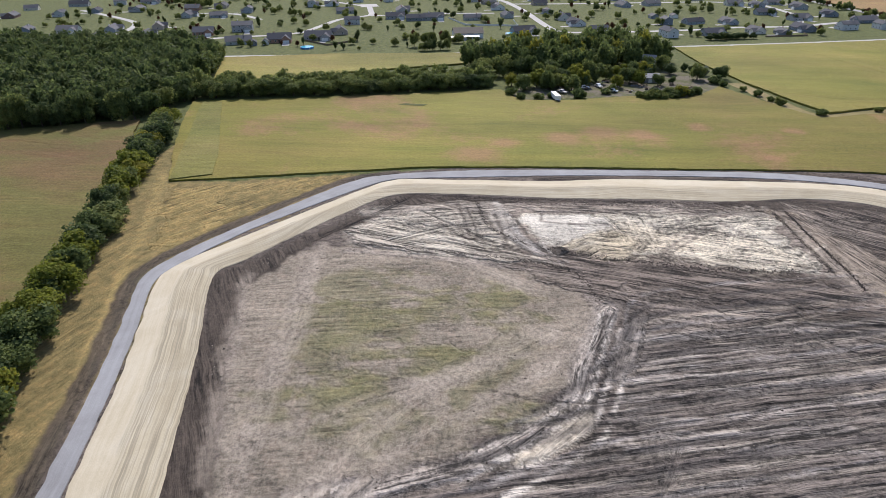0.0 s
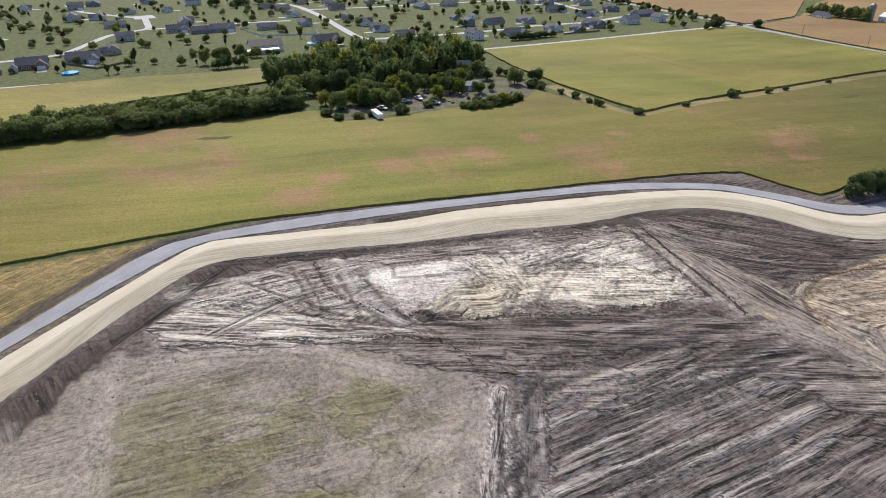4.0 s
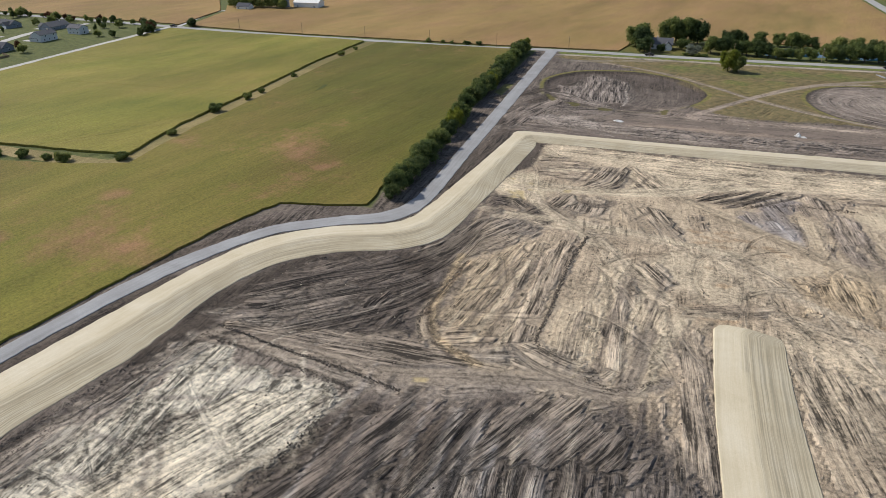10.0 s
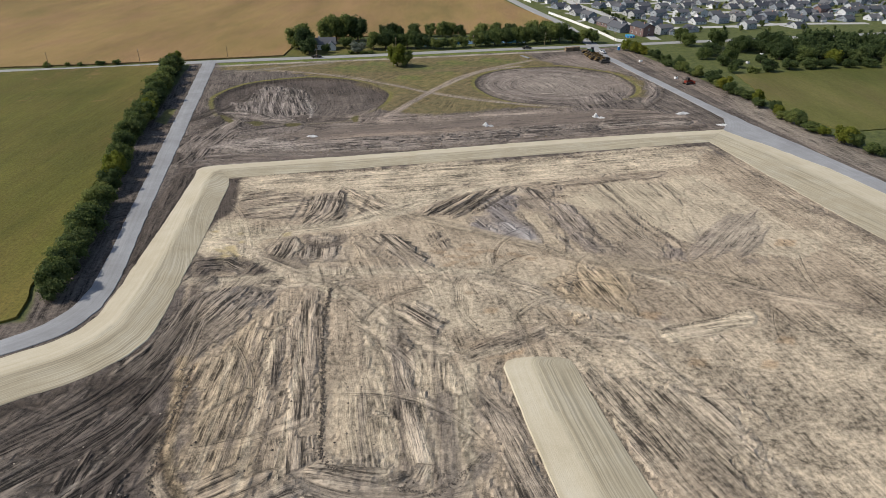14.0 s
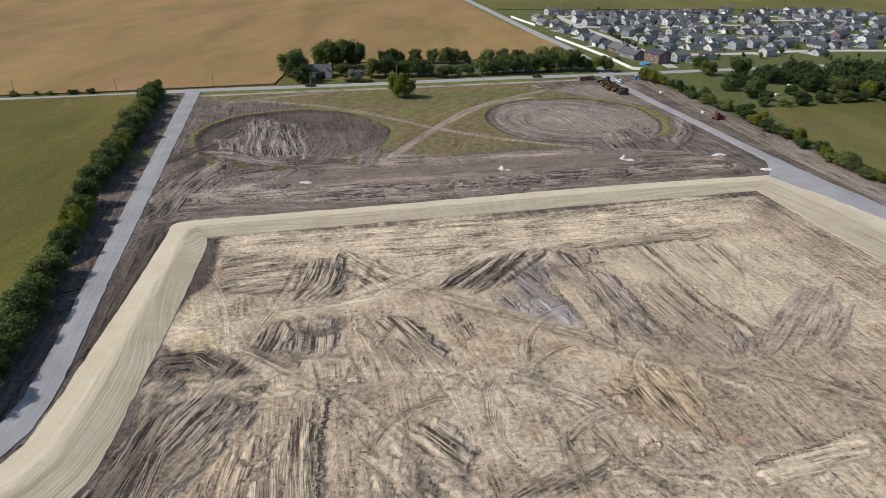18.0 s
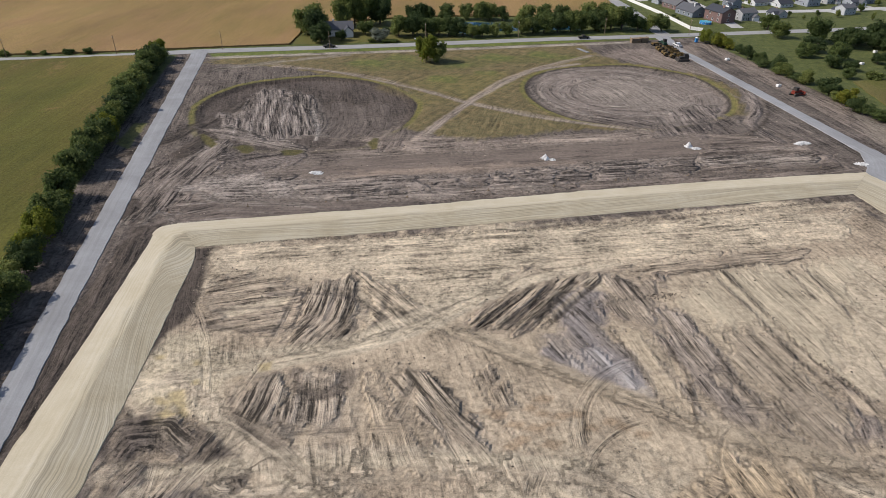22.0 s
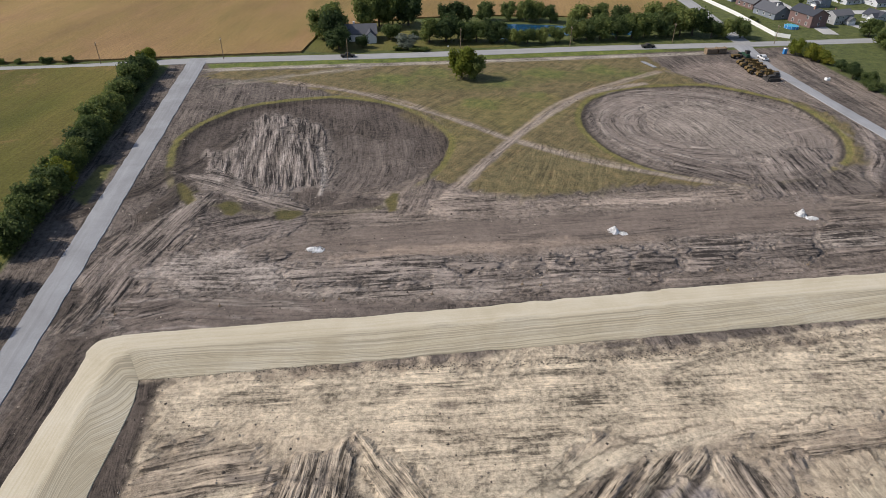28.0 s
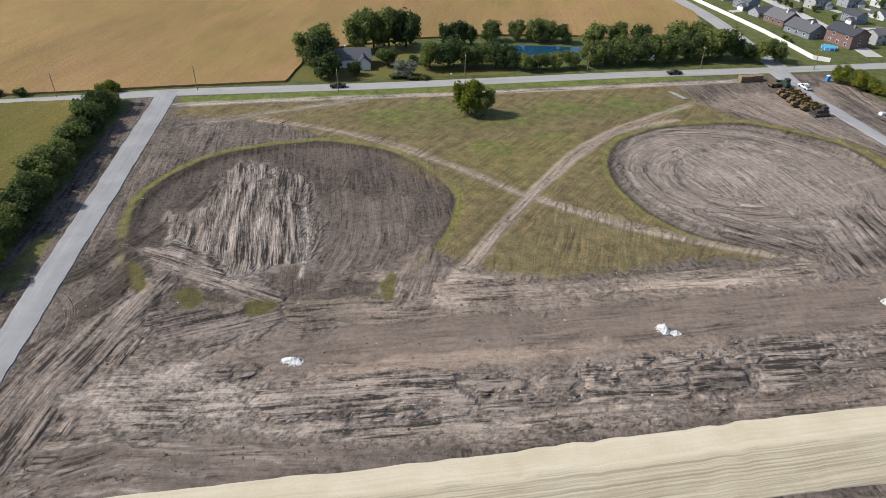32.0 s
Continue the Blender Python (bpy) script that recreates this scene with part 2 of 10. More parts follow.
def ground_material():
    """Soil and turf: the kinds of soil lie in the mesh, grain and wheel marks come on top."""
    m = Nodes("soil_and_turf", 0.95)
    p = m.pos()
    soil, lane, kind = m.attr("soil").outputs["Color"], m.attr("lane").outputs["Vector"], m.attr("kind_of_soil")
    sep = m.t.nodes.new("ShaderNodeSeparateColor")
    m.link(kind.outputs["Color"], sep.inputs[0])
    turf, marks, clod = sep.outputs
    stray = m.t.nodes.new("ShaderNodeCombineXYZ")
    for k, (size, far) in enumerate(((0.08, 1.3), (0.07, 6.0))):
        m.link(m.math("MULTIPLY", m.math("SUBTRACT", m.noise(p, size, 1, 0.5), 0.5), far), stray.inputs[k])
    add = m.t.nodes.new("ShaderNodeVectorMath")
    m.link(lane, add.inputs[0])
    m.link(stray.outputs[0], add.inputs[1])
    lane = add.outputs[0]
    s1 = m.noise(m.mapped(lane, (0.5, 0.035, 1)), 1.0, 4, 0.6)
    s2 = m.noise(m.mapped(lane, (1.35, 0.09, 1)), 1.0, 4, 0.65)
    s3 = m.noise(m.mapped(lane, (3.2, 0.3, 1)), 1.0, 3, 0.7)
    g1 = m.noise(p, 0.08, 6, 0.65, 0.5)
    g2 = m.noise(p, 0.9, 6, 0.75)
    g3 = m.noise(p, 4.5, 4, 0.8)

    def swing(v, k):
        return m.math("MULTIPLY", m.math("SUBTRACT", v, 0.5), k)

    def crisp(v, k, lo=0.44, hi=0.56):
        return m.math("MULTIPLY", m.math("SUBTRACT", m.ramp(v, [(lo, 0.0), (hi, 1.0)]), 0.5), k)
    # thin dark lines: the shadow in the ruts, painted into the tone
    rut_shade = m.ramp(s2, [(0.36, 1.0), (0.43, 0.0)])
    streak = m.math("ADD", m.math("ADD", swing(s1, 1.1), crisp(s1, 0.85, 0.44, 0.56)), m.math("ADD", crisp(s2, 1.05, 0.45, 0.55), crisp(s3, 0.4, 0.45, 0.55)))
    streak = m.math("SUBTRACT", streak, m.math("MULTIPLY", rut_shade, 0.9))
    wear = m.noise(p, 0.085, 5, 0.7)
    streak = m.math("MULTIPLY", streak, m.ramp(wear, [(0.38, 0.2), (0.60, 1.4)]))
    lane_b, marks_b = m.attr("lane_b").outputs["Vector"], m.attr("marks_b").outputs["Fac"]
    r1 = m.noise(m.mapped(lane_b, (0.9, 0.03, 1)), 1.0, 4, 0.65)
    r2 = m.noise(m.mapped(lane_b, (2.6, 0.12, 1)), 1.0, 4, 0.7)
    # the subtracted ramp paints the same rut shadow along lane_b
    ruts = m.math("MULTIPLY", m.math("ADD", crisp(r1, 0.9, 0.44, 0.54), m.math("SUBTRACT", crisp(r2, 0.5), m.math("MULTIPLY", m.ramp(r2, [(0.37, 1.0), (0.43, 0.0)]), 0.5))), marks_b)
    streak = m.math("ADD", m.math("MULTIPLY", streak, marks), ruts)
    blotch = m.math("ADD", swing(g1, 2.5), m.math("ADD", crisp(g2, 0.8, 0.40, 0.58), swing(g3, 1.9)))
    damp = m.math("MULTIPLY", m.ramp(m.noise(p, 0.42, 3, 0.55), [(0.585, 0.0), (0.64, 1.0)]), m.ramp(wear, [(0.42, 1.0), (0.6, 0.25)]))
    blotch = m.math("SUBTRACT", blotch, m.math("MULTIPLY", damp, 0.22))
    tone = m.math("ADD", 1.0, m.math("ADD", streak, m.math("MULTIPLY", blotch, clod)))
    tone = m.math("MAXIMUM", m.math("MINIMUM", tone, 1.8), 0.2)
    bare = m.mix(1.0, soil, tone, "MULTIPLY")
    t1 = m.noise(p, 0.3, 6, 0.7)
    t2 = m.noise(p, 1.7, 6, 0.85)
    tuft = m.math("ADD", m.math("MULTIPLY", t1, 0.5), m.math("MULTIPLY", t2, 0.5))
    blades = m.mix(1.0, soil, m.ramp(tuft, [(0.36, (0.34, 0.38, 0.34)), (0.49, (0.95, 0.97, 0.95)), (0.55, (1.25, 1.16, 1.1)), (0.64, (2.0, 1.75, 1.75))]), "MULTIPLY")
    blades = m.mix(1.0, blades, m.math("ADD", 1.0, m.math("MULTIPLY", streak, 0.7)), "MULTIPLY")
    m.colour(m.mix(turf, bare, blades))
    h = m.math("ADD", m.math("MULTIPLY", g2, m.math("MULTIPLY", clod, 1.4)), m.math("MULTIPLY", marks, m.math("ADD", m.math("MULTIPLY", s2, 2.6), m.math("ADD", m.math("MULTIPLY", s1, 3.0), s3))))
    h = m.math("ADD", h, m.math("MULTIPLY", ruts, 0.8))
    m.bump(m.math("ADD", h, m.math("MULTIPLY", m.math("MULTIPLY", t2, turf), 1.2)), 1.0, 0.29)
    return m.m


def lane_material(name, stops, marks=0.5, grain=(0.8, 1.2), bump=0.04, half=False):
    """A travelled surface with marks along its run."""
    m = Nodes(name, 0.93)
    p, lane = m.pos(), m.attr("lane").outputs["Vector"]
    s = m.noise(m.mapped(lane, (1.1, 0.018, 1)), 1.0, 4, 0.65)
    s2 = m.noise(m.mapped(lane, (5.0, 0.12, 1)), 1.0, 3, 0.7)
    g = m.noise(p, 0.10, 6, 0.65, 0.4)
    f = m.math("ADD", m.math("MULTIPLY", s, marks), m.math("MULTIPLY", g, 1 - marks))
    base = m.ramp(f, stops)
    fine = m.noise(p, 3.5, 5, 0.8)
    tone = m.math("ADD", m.math("MULTIPLY", m.math("SUBTRACT", fine, 0.5), grain[1] - grain[0]), m.math("ADD", 1.0, m.math("MULTIPLY", m.math("SUBTRACT", s2, 0.5), 0.35 * marks)))
    out = m.mix(1.0, base, tone, "MULTIPLY")
    if half:      # the inner part is bladed in fine rows, the outer part rolled smooth and paler
        sh = m.math("ADD", m.attr("share").outputs["Fac"], m.math("MULTIPLY", m.math("SUBTRACT", g, 0.5), 0.35))
        rows = m.noise(m.mapped(lane, (3.2, 0.03, 1)), 1.0, 3, 0.6)
        rough = m.mix(1.0, out, m.ramp(rows, [(0.38, 0.60), (0.60, 0.94)]), "MULTIPLY")
        out = m.mix(m.ramp(sh, [(0.36, 0.0), (0.46, 1.0)]), m.mix(1.0, out, (1.06, 1.07, 1.1), "MULTIPLY"), rough)
    m.colour(out)
    m.bump(m.math("ADD", fine, m.math("MULTIPLY", s2, 1.2)), 0.6, bump)
    return m.m


def crop_material(name, stops, rows=0.25, patch=None, turn=GRID, north=None, spots=()):
    """A standing crop seen from above: broad patches of ripeness, drill rows and leafy grain."""
    m = Nodes(name, 0.8)
    m.b.inputs["Specular IOR Level"].default_value = 0.12
    p = m.pos()
    a = m.noise(p, 0.011, 5, 0.6, 0.5)
    b = m.noise(m.mapped(p, (0.09, 0.012, 1), -turn), 1.0, 4, 0.6)
    f = m.math("ADD", m.math("MULTIPLY", a, 0.6), m.math("MULTIPLY", b, 0.4))
    col = m.ramp(f, stops)
    # darker northwards: the canopy's dimmer look away from the sun, put into colour
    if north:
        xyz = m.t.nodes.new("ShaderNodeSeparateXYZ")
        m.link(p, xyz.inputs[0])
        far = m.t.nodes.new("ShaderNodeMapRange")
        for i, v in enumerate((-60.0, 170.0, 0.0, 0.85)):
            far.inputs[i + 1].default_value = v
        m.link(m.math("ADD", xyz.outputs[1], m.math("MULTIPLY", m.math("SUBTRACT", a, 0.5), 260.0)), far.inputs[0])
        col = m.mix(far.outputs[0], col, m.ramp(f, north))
    for x, y, rad in spots:
        far = m.t.nodes.new("ShaderNodeVectorMath")
        far.operation = "DISTANCE"
        m.link(p, far.inputs[0])
        far.inputs[1].default_value = (x, y, 1.2)
        n = m.math("ADD", m.math("MULTIPLY", m.noise(p, 0.06, 5, 0.7), 1.5), m.math("MULTIPLY", m.noise(p, 0.7, 4, 0.8), 0.6))
        n = m.math("SUBTRACT", n, m.math("DIVIDE", far.outputs["Value"], rad))
        col = m.mix(m.ramp(n, [(0.15, 0.0), (0.7, 0.62)]), col, patch)
    if patch:
        c = m.noise(p, 0.017, 4, 0.65, 0.4)
        c2 = m.noise(p, 0.35, 5, 0.8)
        col = m.mix(m.ramp(m.math("ADD", m.math("MULTIPLY", c, 0.75), m.math("MULTIPLY", c2, 0.25)), [(0.54, 0.0), (0.66, 0.75)]), col, patch)
    r = m.noise(m.mapped(p, (1.4, 0.05, 1), -turn), 1.0, 3, 0.6)
    g = m.noise(p, 1.3, 5, 0.85)
    tone = m.math("ADD", 1.0, m.math("ADD", m.math("MULTIPLY", m.math("SUBTRACT", r, 0.5), rows * 2), m.math("MULTIPLY", m.math("SUBTRACT", g, 0.5), 2.0)))
    tone = m.math("MULTIPLY", tone, m.ramp(m.noise(m.mapped(p, (0.02, 0.007, 1), -turn), 1.0, 5, 0.65), [(0.36, 0.82), (0.64, 1.18)]))
    tone = m.math("MAXIMUM", m.math("MINIMUM", tone, 1.7), 0.3)
    m.colour(m.mix(1.0, col, tone, "MULTIPLY"))
    m.bump(m.math("ADD", m.noise(p, 1.6, 6, 0.8), m.math("MULTIPLY", r, rows * 2)), 0.8, 0.24)
    return m.m


def leaf_material(name, stops):
    m = Nodes(name, 0.75)
    f = m.math("ADD", m.math("MULTIPLY", m.rand(), 0.5), m.math("MULTIPLY", m.island(), 0.5))
    m.colour(m.ramp(f, stops))
    m.b.inputs["Specular IOR Level"].default_value = 0.15
    tr = m.node("ShaderNodeBsdfTranslucent")
    m.link(m.ramp(f, [(q, tuple(min(1, v * 1.3) for v in c)) for q, c in stops]), tr.inputs[0])
    mx = m.node("ShaderNodeMixShader", Fac=0.44)
    m.link(m.b.outputs[0], mx.inputs[1])
    m.link(tr.outputs[0], mx.inputs[2])
    m.link(mx.outputs[0], m.t.nodes["Material Output"].inputs[0])
    return m.m


def shingle_material(name, stops):
    m = Nodes(name, 0.9)
    w = m.noise(m.mapped(m.local(), (0.7, 0.7, 9.0)), 1.0, 3)
    f = m.math("ADD", m.math("MULTIPLY", m.rand(), 0.75), m.math("MULTIPLY", w, 0.25))
    m.colour(m.ramp(f, stops))
    m.bump(w, 0.4, 0.05)
    return m.m


def siding_material(name, stops):
    m = Nodes(name, 0.7)
    w = m.t.nodes.new("ShaderNodeTexWave")
    w.bands_direction = "Z"
    w.inputs["Scale"].default_value = 1.6
    m.link(m.local(), w.inputs[0])
    n = m.noise(m.local(), 0.8, 5)
    base = m.ramp(m.rand(), stops)
    m.t.nodes[-1].color_ramp.interpolation = "CONSTANT"
    m.colour(m.mix(1.0, base, m.ramp(n, [(0.3, 0.86), (0.7, 1.05)]), "MULTIPLY"))
    m.bump(w.outputs["Fac"], 0.3, 0.03)
    return m.m


SOIL = ground_material()
CLAY = lane_material("compacted_clay", [(0.3, (0.40, 0.345, 0.235)), (0.5, (0.49, 0.435, 0.315)), (0.7, (0.56, 0.515, 0.405))], 0.45, (0.8, 1.2), 0.05, True)
GRAVEL = lane_material("crushed_limestone", [(0.3, (0.21, 0.21, 0.212)), (0.5, (0.28, 0.285, 0.292)), (0.7, (0.35, 0.36, 0.37))], 0.4, (0.75, 1.25), 0.03)
ASPHALT = lane_material("worn_asphalt", [(0.3, (0.25, 0.25, 0.25)), (0.5, (0.31, 0.31, 0.305)), (0.7, (0.37, 0.37, 0.36))], 0.6, (0.9, 1.1), 0.02)
CONCRETE = lane_material("concrete_street", [(0.3, (0.36, 0.355, 0.34)), (0.5, (0.43, 0.425, 0.41)), (0.7, (0.5, 0.49, 0.47))], 0.4, (0.9, 1.1), 0.01)
CROP = crop_material("ripening_crop", [(0.28, (0.098, 0.110, 0.020)), (0.45, (0.165, 0.158, 0.030)), (0.58, (0.205, 0.175, 0.042)), (0.75, (0.225, 0.165, 0.052))], 0.3, (0.27, 0.145, 0.085), GRID,
                     # north stops: darkened for the sun's effect on the canopy, not for ripeness
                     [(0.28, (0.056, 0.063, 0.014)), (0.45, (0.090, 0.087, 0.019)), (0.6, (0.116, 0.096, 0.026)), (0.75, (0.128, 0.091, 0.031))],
                     ((-121, -94, 15), (-136, -84, 9), (-144, -60, 13), (-150, -44, 13), (-151, -28, 9), (-164, -2, 8), (-125, 16, 6), (-160, 36, 7), (-119, 88, 5)))
CROP_WEST = crop_material("ripening_crop_west", [(0.28, (0.105, 0.118, 0.022)), (0.45, (0.165, 0.160, 0.032)), (0.58, (0.205, 0.178, 0.044)), (0.75, (0.225, 0.168, 0.052))], 0.25)
CORN = crop_material("drilled_corn", [(0.3, (0.115, 0.135, 0.03)), (0.5, (0.165, 0.16, 0.042)), (0.7, (0.205, 0.175, 0.06))], 0.5)
WEEDS = crop_material("dark_weeds", [(0.3, (0.05, 0.065, 0.018)), (0.5, (0.075, 0.085, 0.026)), (0.7, (0.10, 0.10, 0.035))], 0.3)
TAN_CROP = crop_material("ripe_tan_crop", [(0.28, (0.185, 0.145, 0.052)), (0.46, (0.245, 0.168, 0.066)), (0.58, (0.26, 0.165, 0.076)), (0.72, (0.20, 0.125, 0.058))], 0.2)
BROWN_CROP = crop_material("russet_crop", [(0.28, (0.10, 0.108, 0.028)), (0.46, (0.125, 0.112, 0.034)), (0.58, (0.145, 0.100, 0.042)), (0.72, (0.155, 0.088, 0.044))], 0.35, (0.12, 0.14, 0.035))
MEADOW = crop_material("meadow", [(0.3, (0.085, 0.098, 0.024)), (0.5, (0.122, 0.12, 0.036)), (0.7, (0.15, 0.125, 0.05))], 0.2, None, 0.5)
STRAW = crop_material("straw_grass", [(0.3, (0.12, 0.115, 0.045)), (0.48, (0.20, 0.165, 0.07)), (0.7, (0.30, 0.24, 0.12))], 0.5, (0.11, 0.12, 0.04), 0.9)
LEAF = leaf_material("broad_leaves", [(0.15, (0.066, 0.094, 0.034)), (0.5, (0.115, 0.150, 0.046)), (0.85, (0.20, 0.22, 0.066))])
LEAF_YELLOW = leaf_material("yellowing_leaves", [(0.1, (0.10, 0.13, 0.02)), (0.6, (0.17, 0.19, 0.03)), (0.9, (0.24, 0.22, 0.035))])
LEAF_DARK = leaf_material("dark_leaves", [(0.1, (0.042, 0.064, 0.026)), (0.6, (0.070, 0.100, 0.036)), (0.9, (0.112, 0.140, 0.048))])
LEAF_GREY = leaf_material("silvery_leaves", [(0.1, (0.10, 0.12, 0.09)), (0.9, (0.2, 0.22, 0.17))])
LEAF_RUSSET = leaf_material("russet_leaves", [(0.1, (0.06, 0.025, 0.018)), (0.9, (0.12, 0.06, 0.03))])
BARK = plain("bark", (0.10, 0.08, 0.06), 0.95, 0, 0.3, 3)
ROOF = shingle_material("asphalt_shingle", [(0.1, (0.045, 0.05, 0.062)), (0.4, (0.075, 0.08, 0.095)), (0.7, (0.115, 0.118, 0.128)), (0.9, (0.16, 0.155, 0.155))])
SIDING = siding_material("house_siding", [(0.0, (0.60, 0.62, 0.64)), (0.2, (0.40, 0.41, 0.42)), (0.42, (0.32, 0.35, 0.39)), (0.62, (0.46, 0.48, 0.50)), (0.76, (0.22, 0.25, 0.29)), (0.95, (0.20, 0.13, 0.12))])
BRICKISH = siding_material("house_brick", [(0.0, (0.36, 0.22, 0.17)), (0.35, (0.62, 0.6, 0.55)), (0.6, (0.45, 0.38, 0.32)), (0.8, (0.70, 0.70, 0.68))])
TRIM = plain("white_trim", (0.78, 0.78, 0.76), 0.6, 0, 0.05)
PANE = plain("window_glass", (0.035, 0.045, 0.055), 0.08, 0, 0.1)
VINYL = plain("white_vinyl", (0.80, 0.80, 0.78), 0.5, 0, 0.05)
WOOD = plain("weathered_wood", (0.24, 0.18, 0.12), 0.9, 0, 0.25)
YELLOW = plain("machine_yellow", (0.17, 0.115, 0.045), 0.75, 0, 0.5, 1.2)
RUBBER = plain("tyre_rubber", (0.025, 0.024, 0.023), 0.9, 0, 0.3)
STEEL = plain("dark_steel", (0.07, 0.065, 0.06), 0.6, 0.3, 0.3)
WHITE_PAINT = plain("white_paint", (0.75, 0.75, 0.74), 0.35, 0, 0.06)
GREEN_PAINT = plain("dark_green_paint", (0.03, 0.075, 0.05), 0.5, 0, 0.3)
BLUE = plain("blue_plastic", (0.05, 0.24, 0.55), 0.5, 0, 0.1)
RED = plain("red_paint", (0.22, 0.045, 0.03), 0.5, 0, 0.2)
STONE_WHITE = plain("white_crushed_stone", (0.66, 0.66, 0.65), 0.95, 0, 0.25, 1.5)
CLOD = plain("dark_clods", (0.13, 0.11, 0.09), 0.97, 0, 0.4, 2.5)
LOOSE = Nodes("loose_clods", 0.97)
LOOSE.colour(LOOSE.ramp(LOOSE.island(), [(0.1, (0.07, 0.058, 0.048)), (0.6, (0.19, 0.16, 0.13)), (0.95, (0.42, 0.36, 0.28))]))
LOOSE = LOOSE.m
GALV = plain("galvanised_metal", (0.27, 0.28, 0.29), 0.55, 0.3, 0.25)
WATER = Nodes("pond_water", 0.06)
WATER.colour((0.012, 0.06, 0.12))
WATER.bump(WATER.noise(WATER.pos(), 1.5, 4), 0.25, 0.03)
WATER.b.inputs["Specular IOR Level"].default_value = 0.6
WATER = WATER.m
YARD = Nodes("trampled_yard", 0.95)
YARD_P = YARD.pos()
YARD.colour(YARD.mix(YARD.ramp(YARD.noise(YARD_P, 0.12, 5, 0.7, 0.5), [(0.42, 0.0), (0.56, 1.0)]), YARD.ramp(YARD.noise(YARD_P, 1.2, 5, 0.8), [(0.3, (0.075, 0.068, 0.05)), (0.7, (0.21, 0.185, 0.145))]), YARD.ramp(YARD.noise(YARD_P, 0.8, 5, 0.8), [(0.3, (0.05, 0.06, 0.022)), (0.7, (0.13, 0.13, 0.055))])))
YARD.bump(YARD.noise(YARD_P, 1.5, 5, 0.8), 0.9, 0.2)
YARD = YARD.m
POOL_WATER = plain("pool_water", (0.06, 0.42, 0.60), 0.1, 0, 0.05)

# ---- ground: one sheet, fine over the building site, coarse to the horizon ----
CELL = 0.55
GX0, GX1, GY0, GY1 = -138.0, 188.2, -218.0, 384.8
gx = np.arange(GX0, GX1 + 0.01, CELL)
gy = np.arange(GY0, GY1 + 0.01, CELL)
X, Y = [a.astype(np.float32) for a in np.meshgrid(gx, gy)]
NY, NX = X.shape
WOB = fbm(X, Y, 9.0, 5) - 0.5
FINE = fbm(X + 300, Y, 2.4, 3) - 0.5
BROAD = fbm(X - 500, Y + 90, 40.0, 4) - 0.5
Z = np.zeros_like(X)
GRASS = np.array((0.095, 0.112, 0.036), np.float32)
col = np.empty((NY, NX, 3), np.float32)
col[:] = GRASS
kinds = np.zeros((NY, NX, 3), np.float32)
kinds[..., 0], kinds[..., 2] = 1.0, 0.5
lane = np.zeros((NY, NX, 3), np.float32)
lane_b = np.zeros((NY, NX, 3), np.float32)
marks_b = np.zeros((NY, NX), np.float32)
lane[..., 0], lane[..., 1] = X * EU[0] + Y * EU[1], X * EV[0] + Y * EV[1]

DARK, DARKGREY, GREY = (0.064, 0.051, 0.041), (0.122, 0.101, 0.085), (0.225, 0.19, 0.158)
TAN, PALE, WHITE = (0.335, 0.27, 0.195), (0.48, 0.405, 0.295), (0.48, 0.44, 0.355)
MAUVE, STUBBLE, ORANGE = (0.196, 0.160, 0.132), (0.25, 0.215, 0.17), (0.36, 0.25, 0.15)
OLIVE, TURF, STRAWY = (0.160, 0.130, 0.064), (0.130, 0.126, 0.048), (0.215, 0.170, 0.072)


def lay(w, colour, turf=None, marks=None, clod=None):
    """Blend a kind of soil in by the weights w."""
    global col, kinds
    col = col + (np.array(colour, np.float32) - col) * w[..., None]
    for k, v in enumerate((turf, marks, clod)):
        if v is not None:
            kinds[..., k] += (v - kinds[..., k]) * w


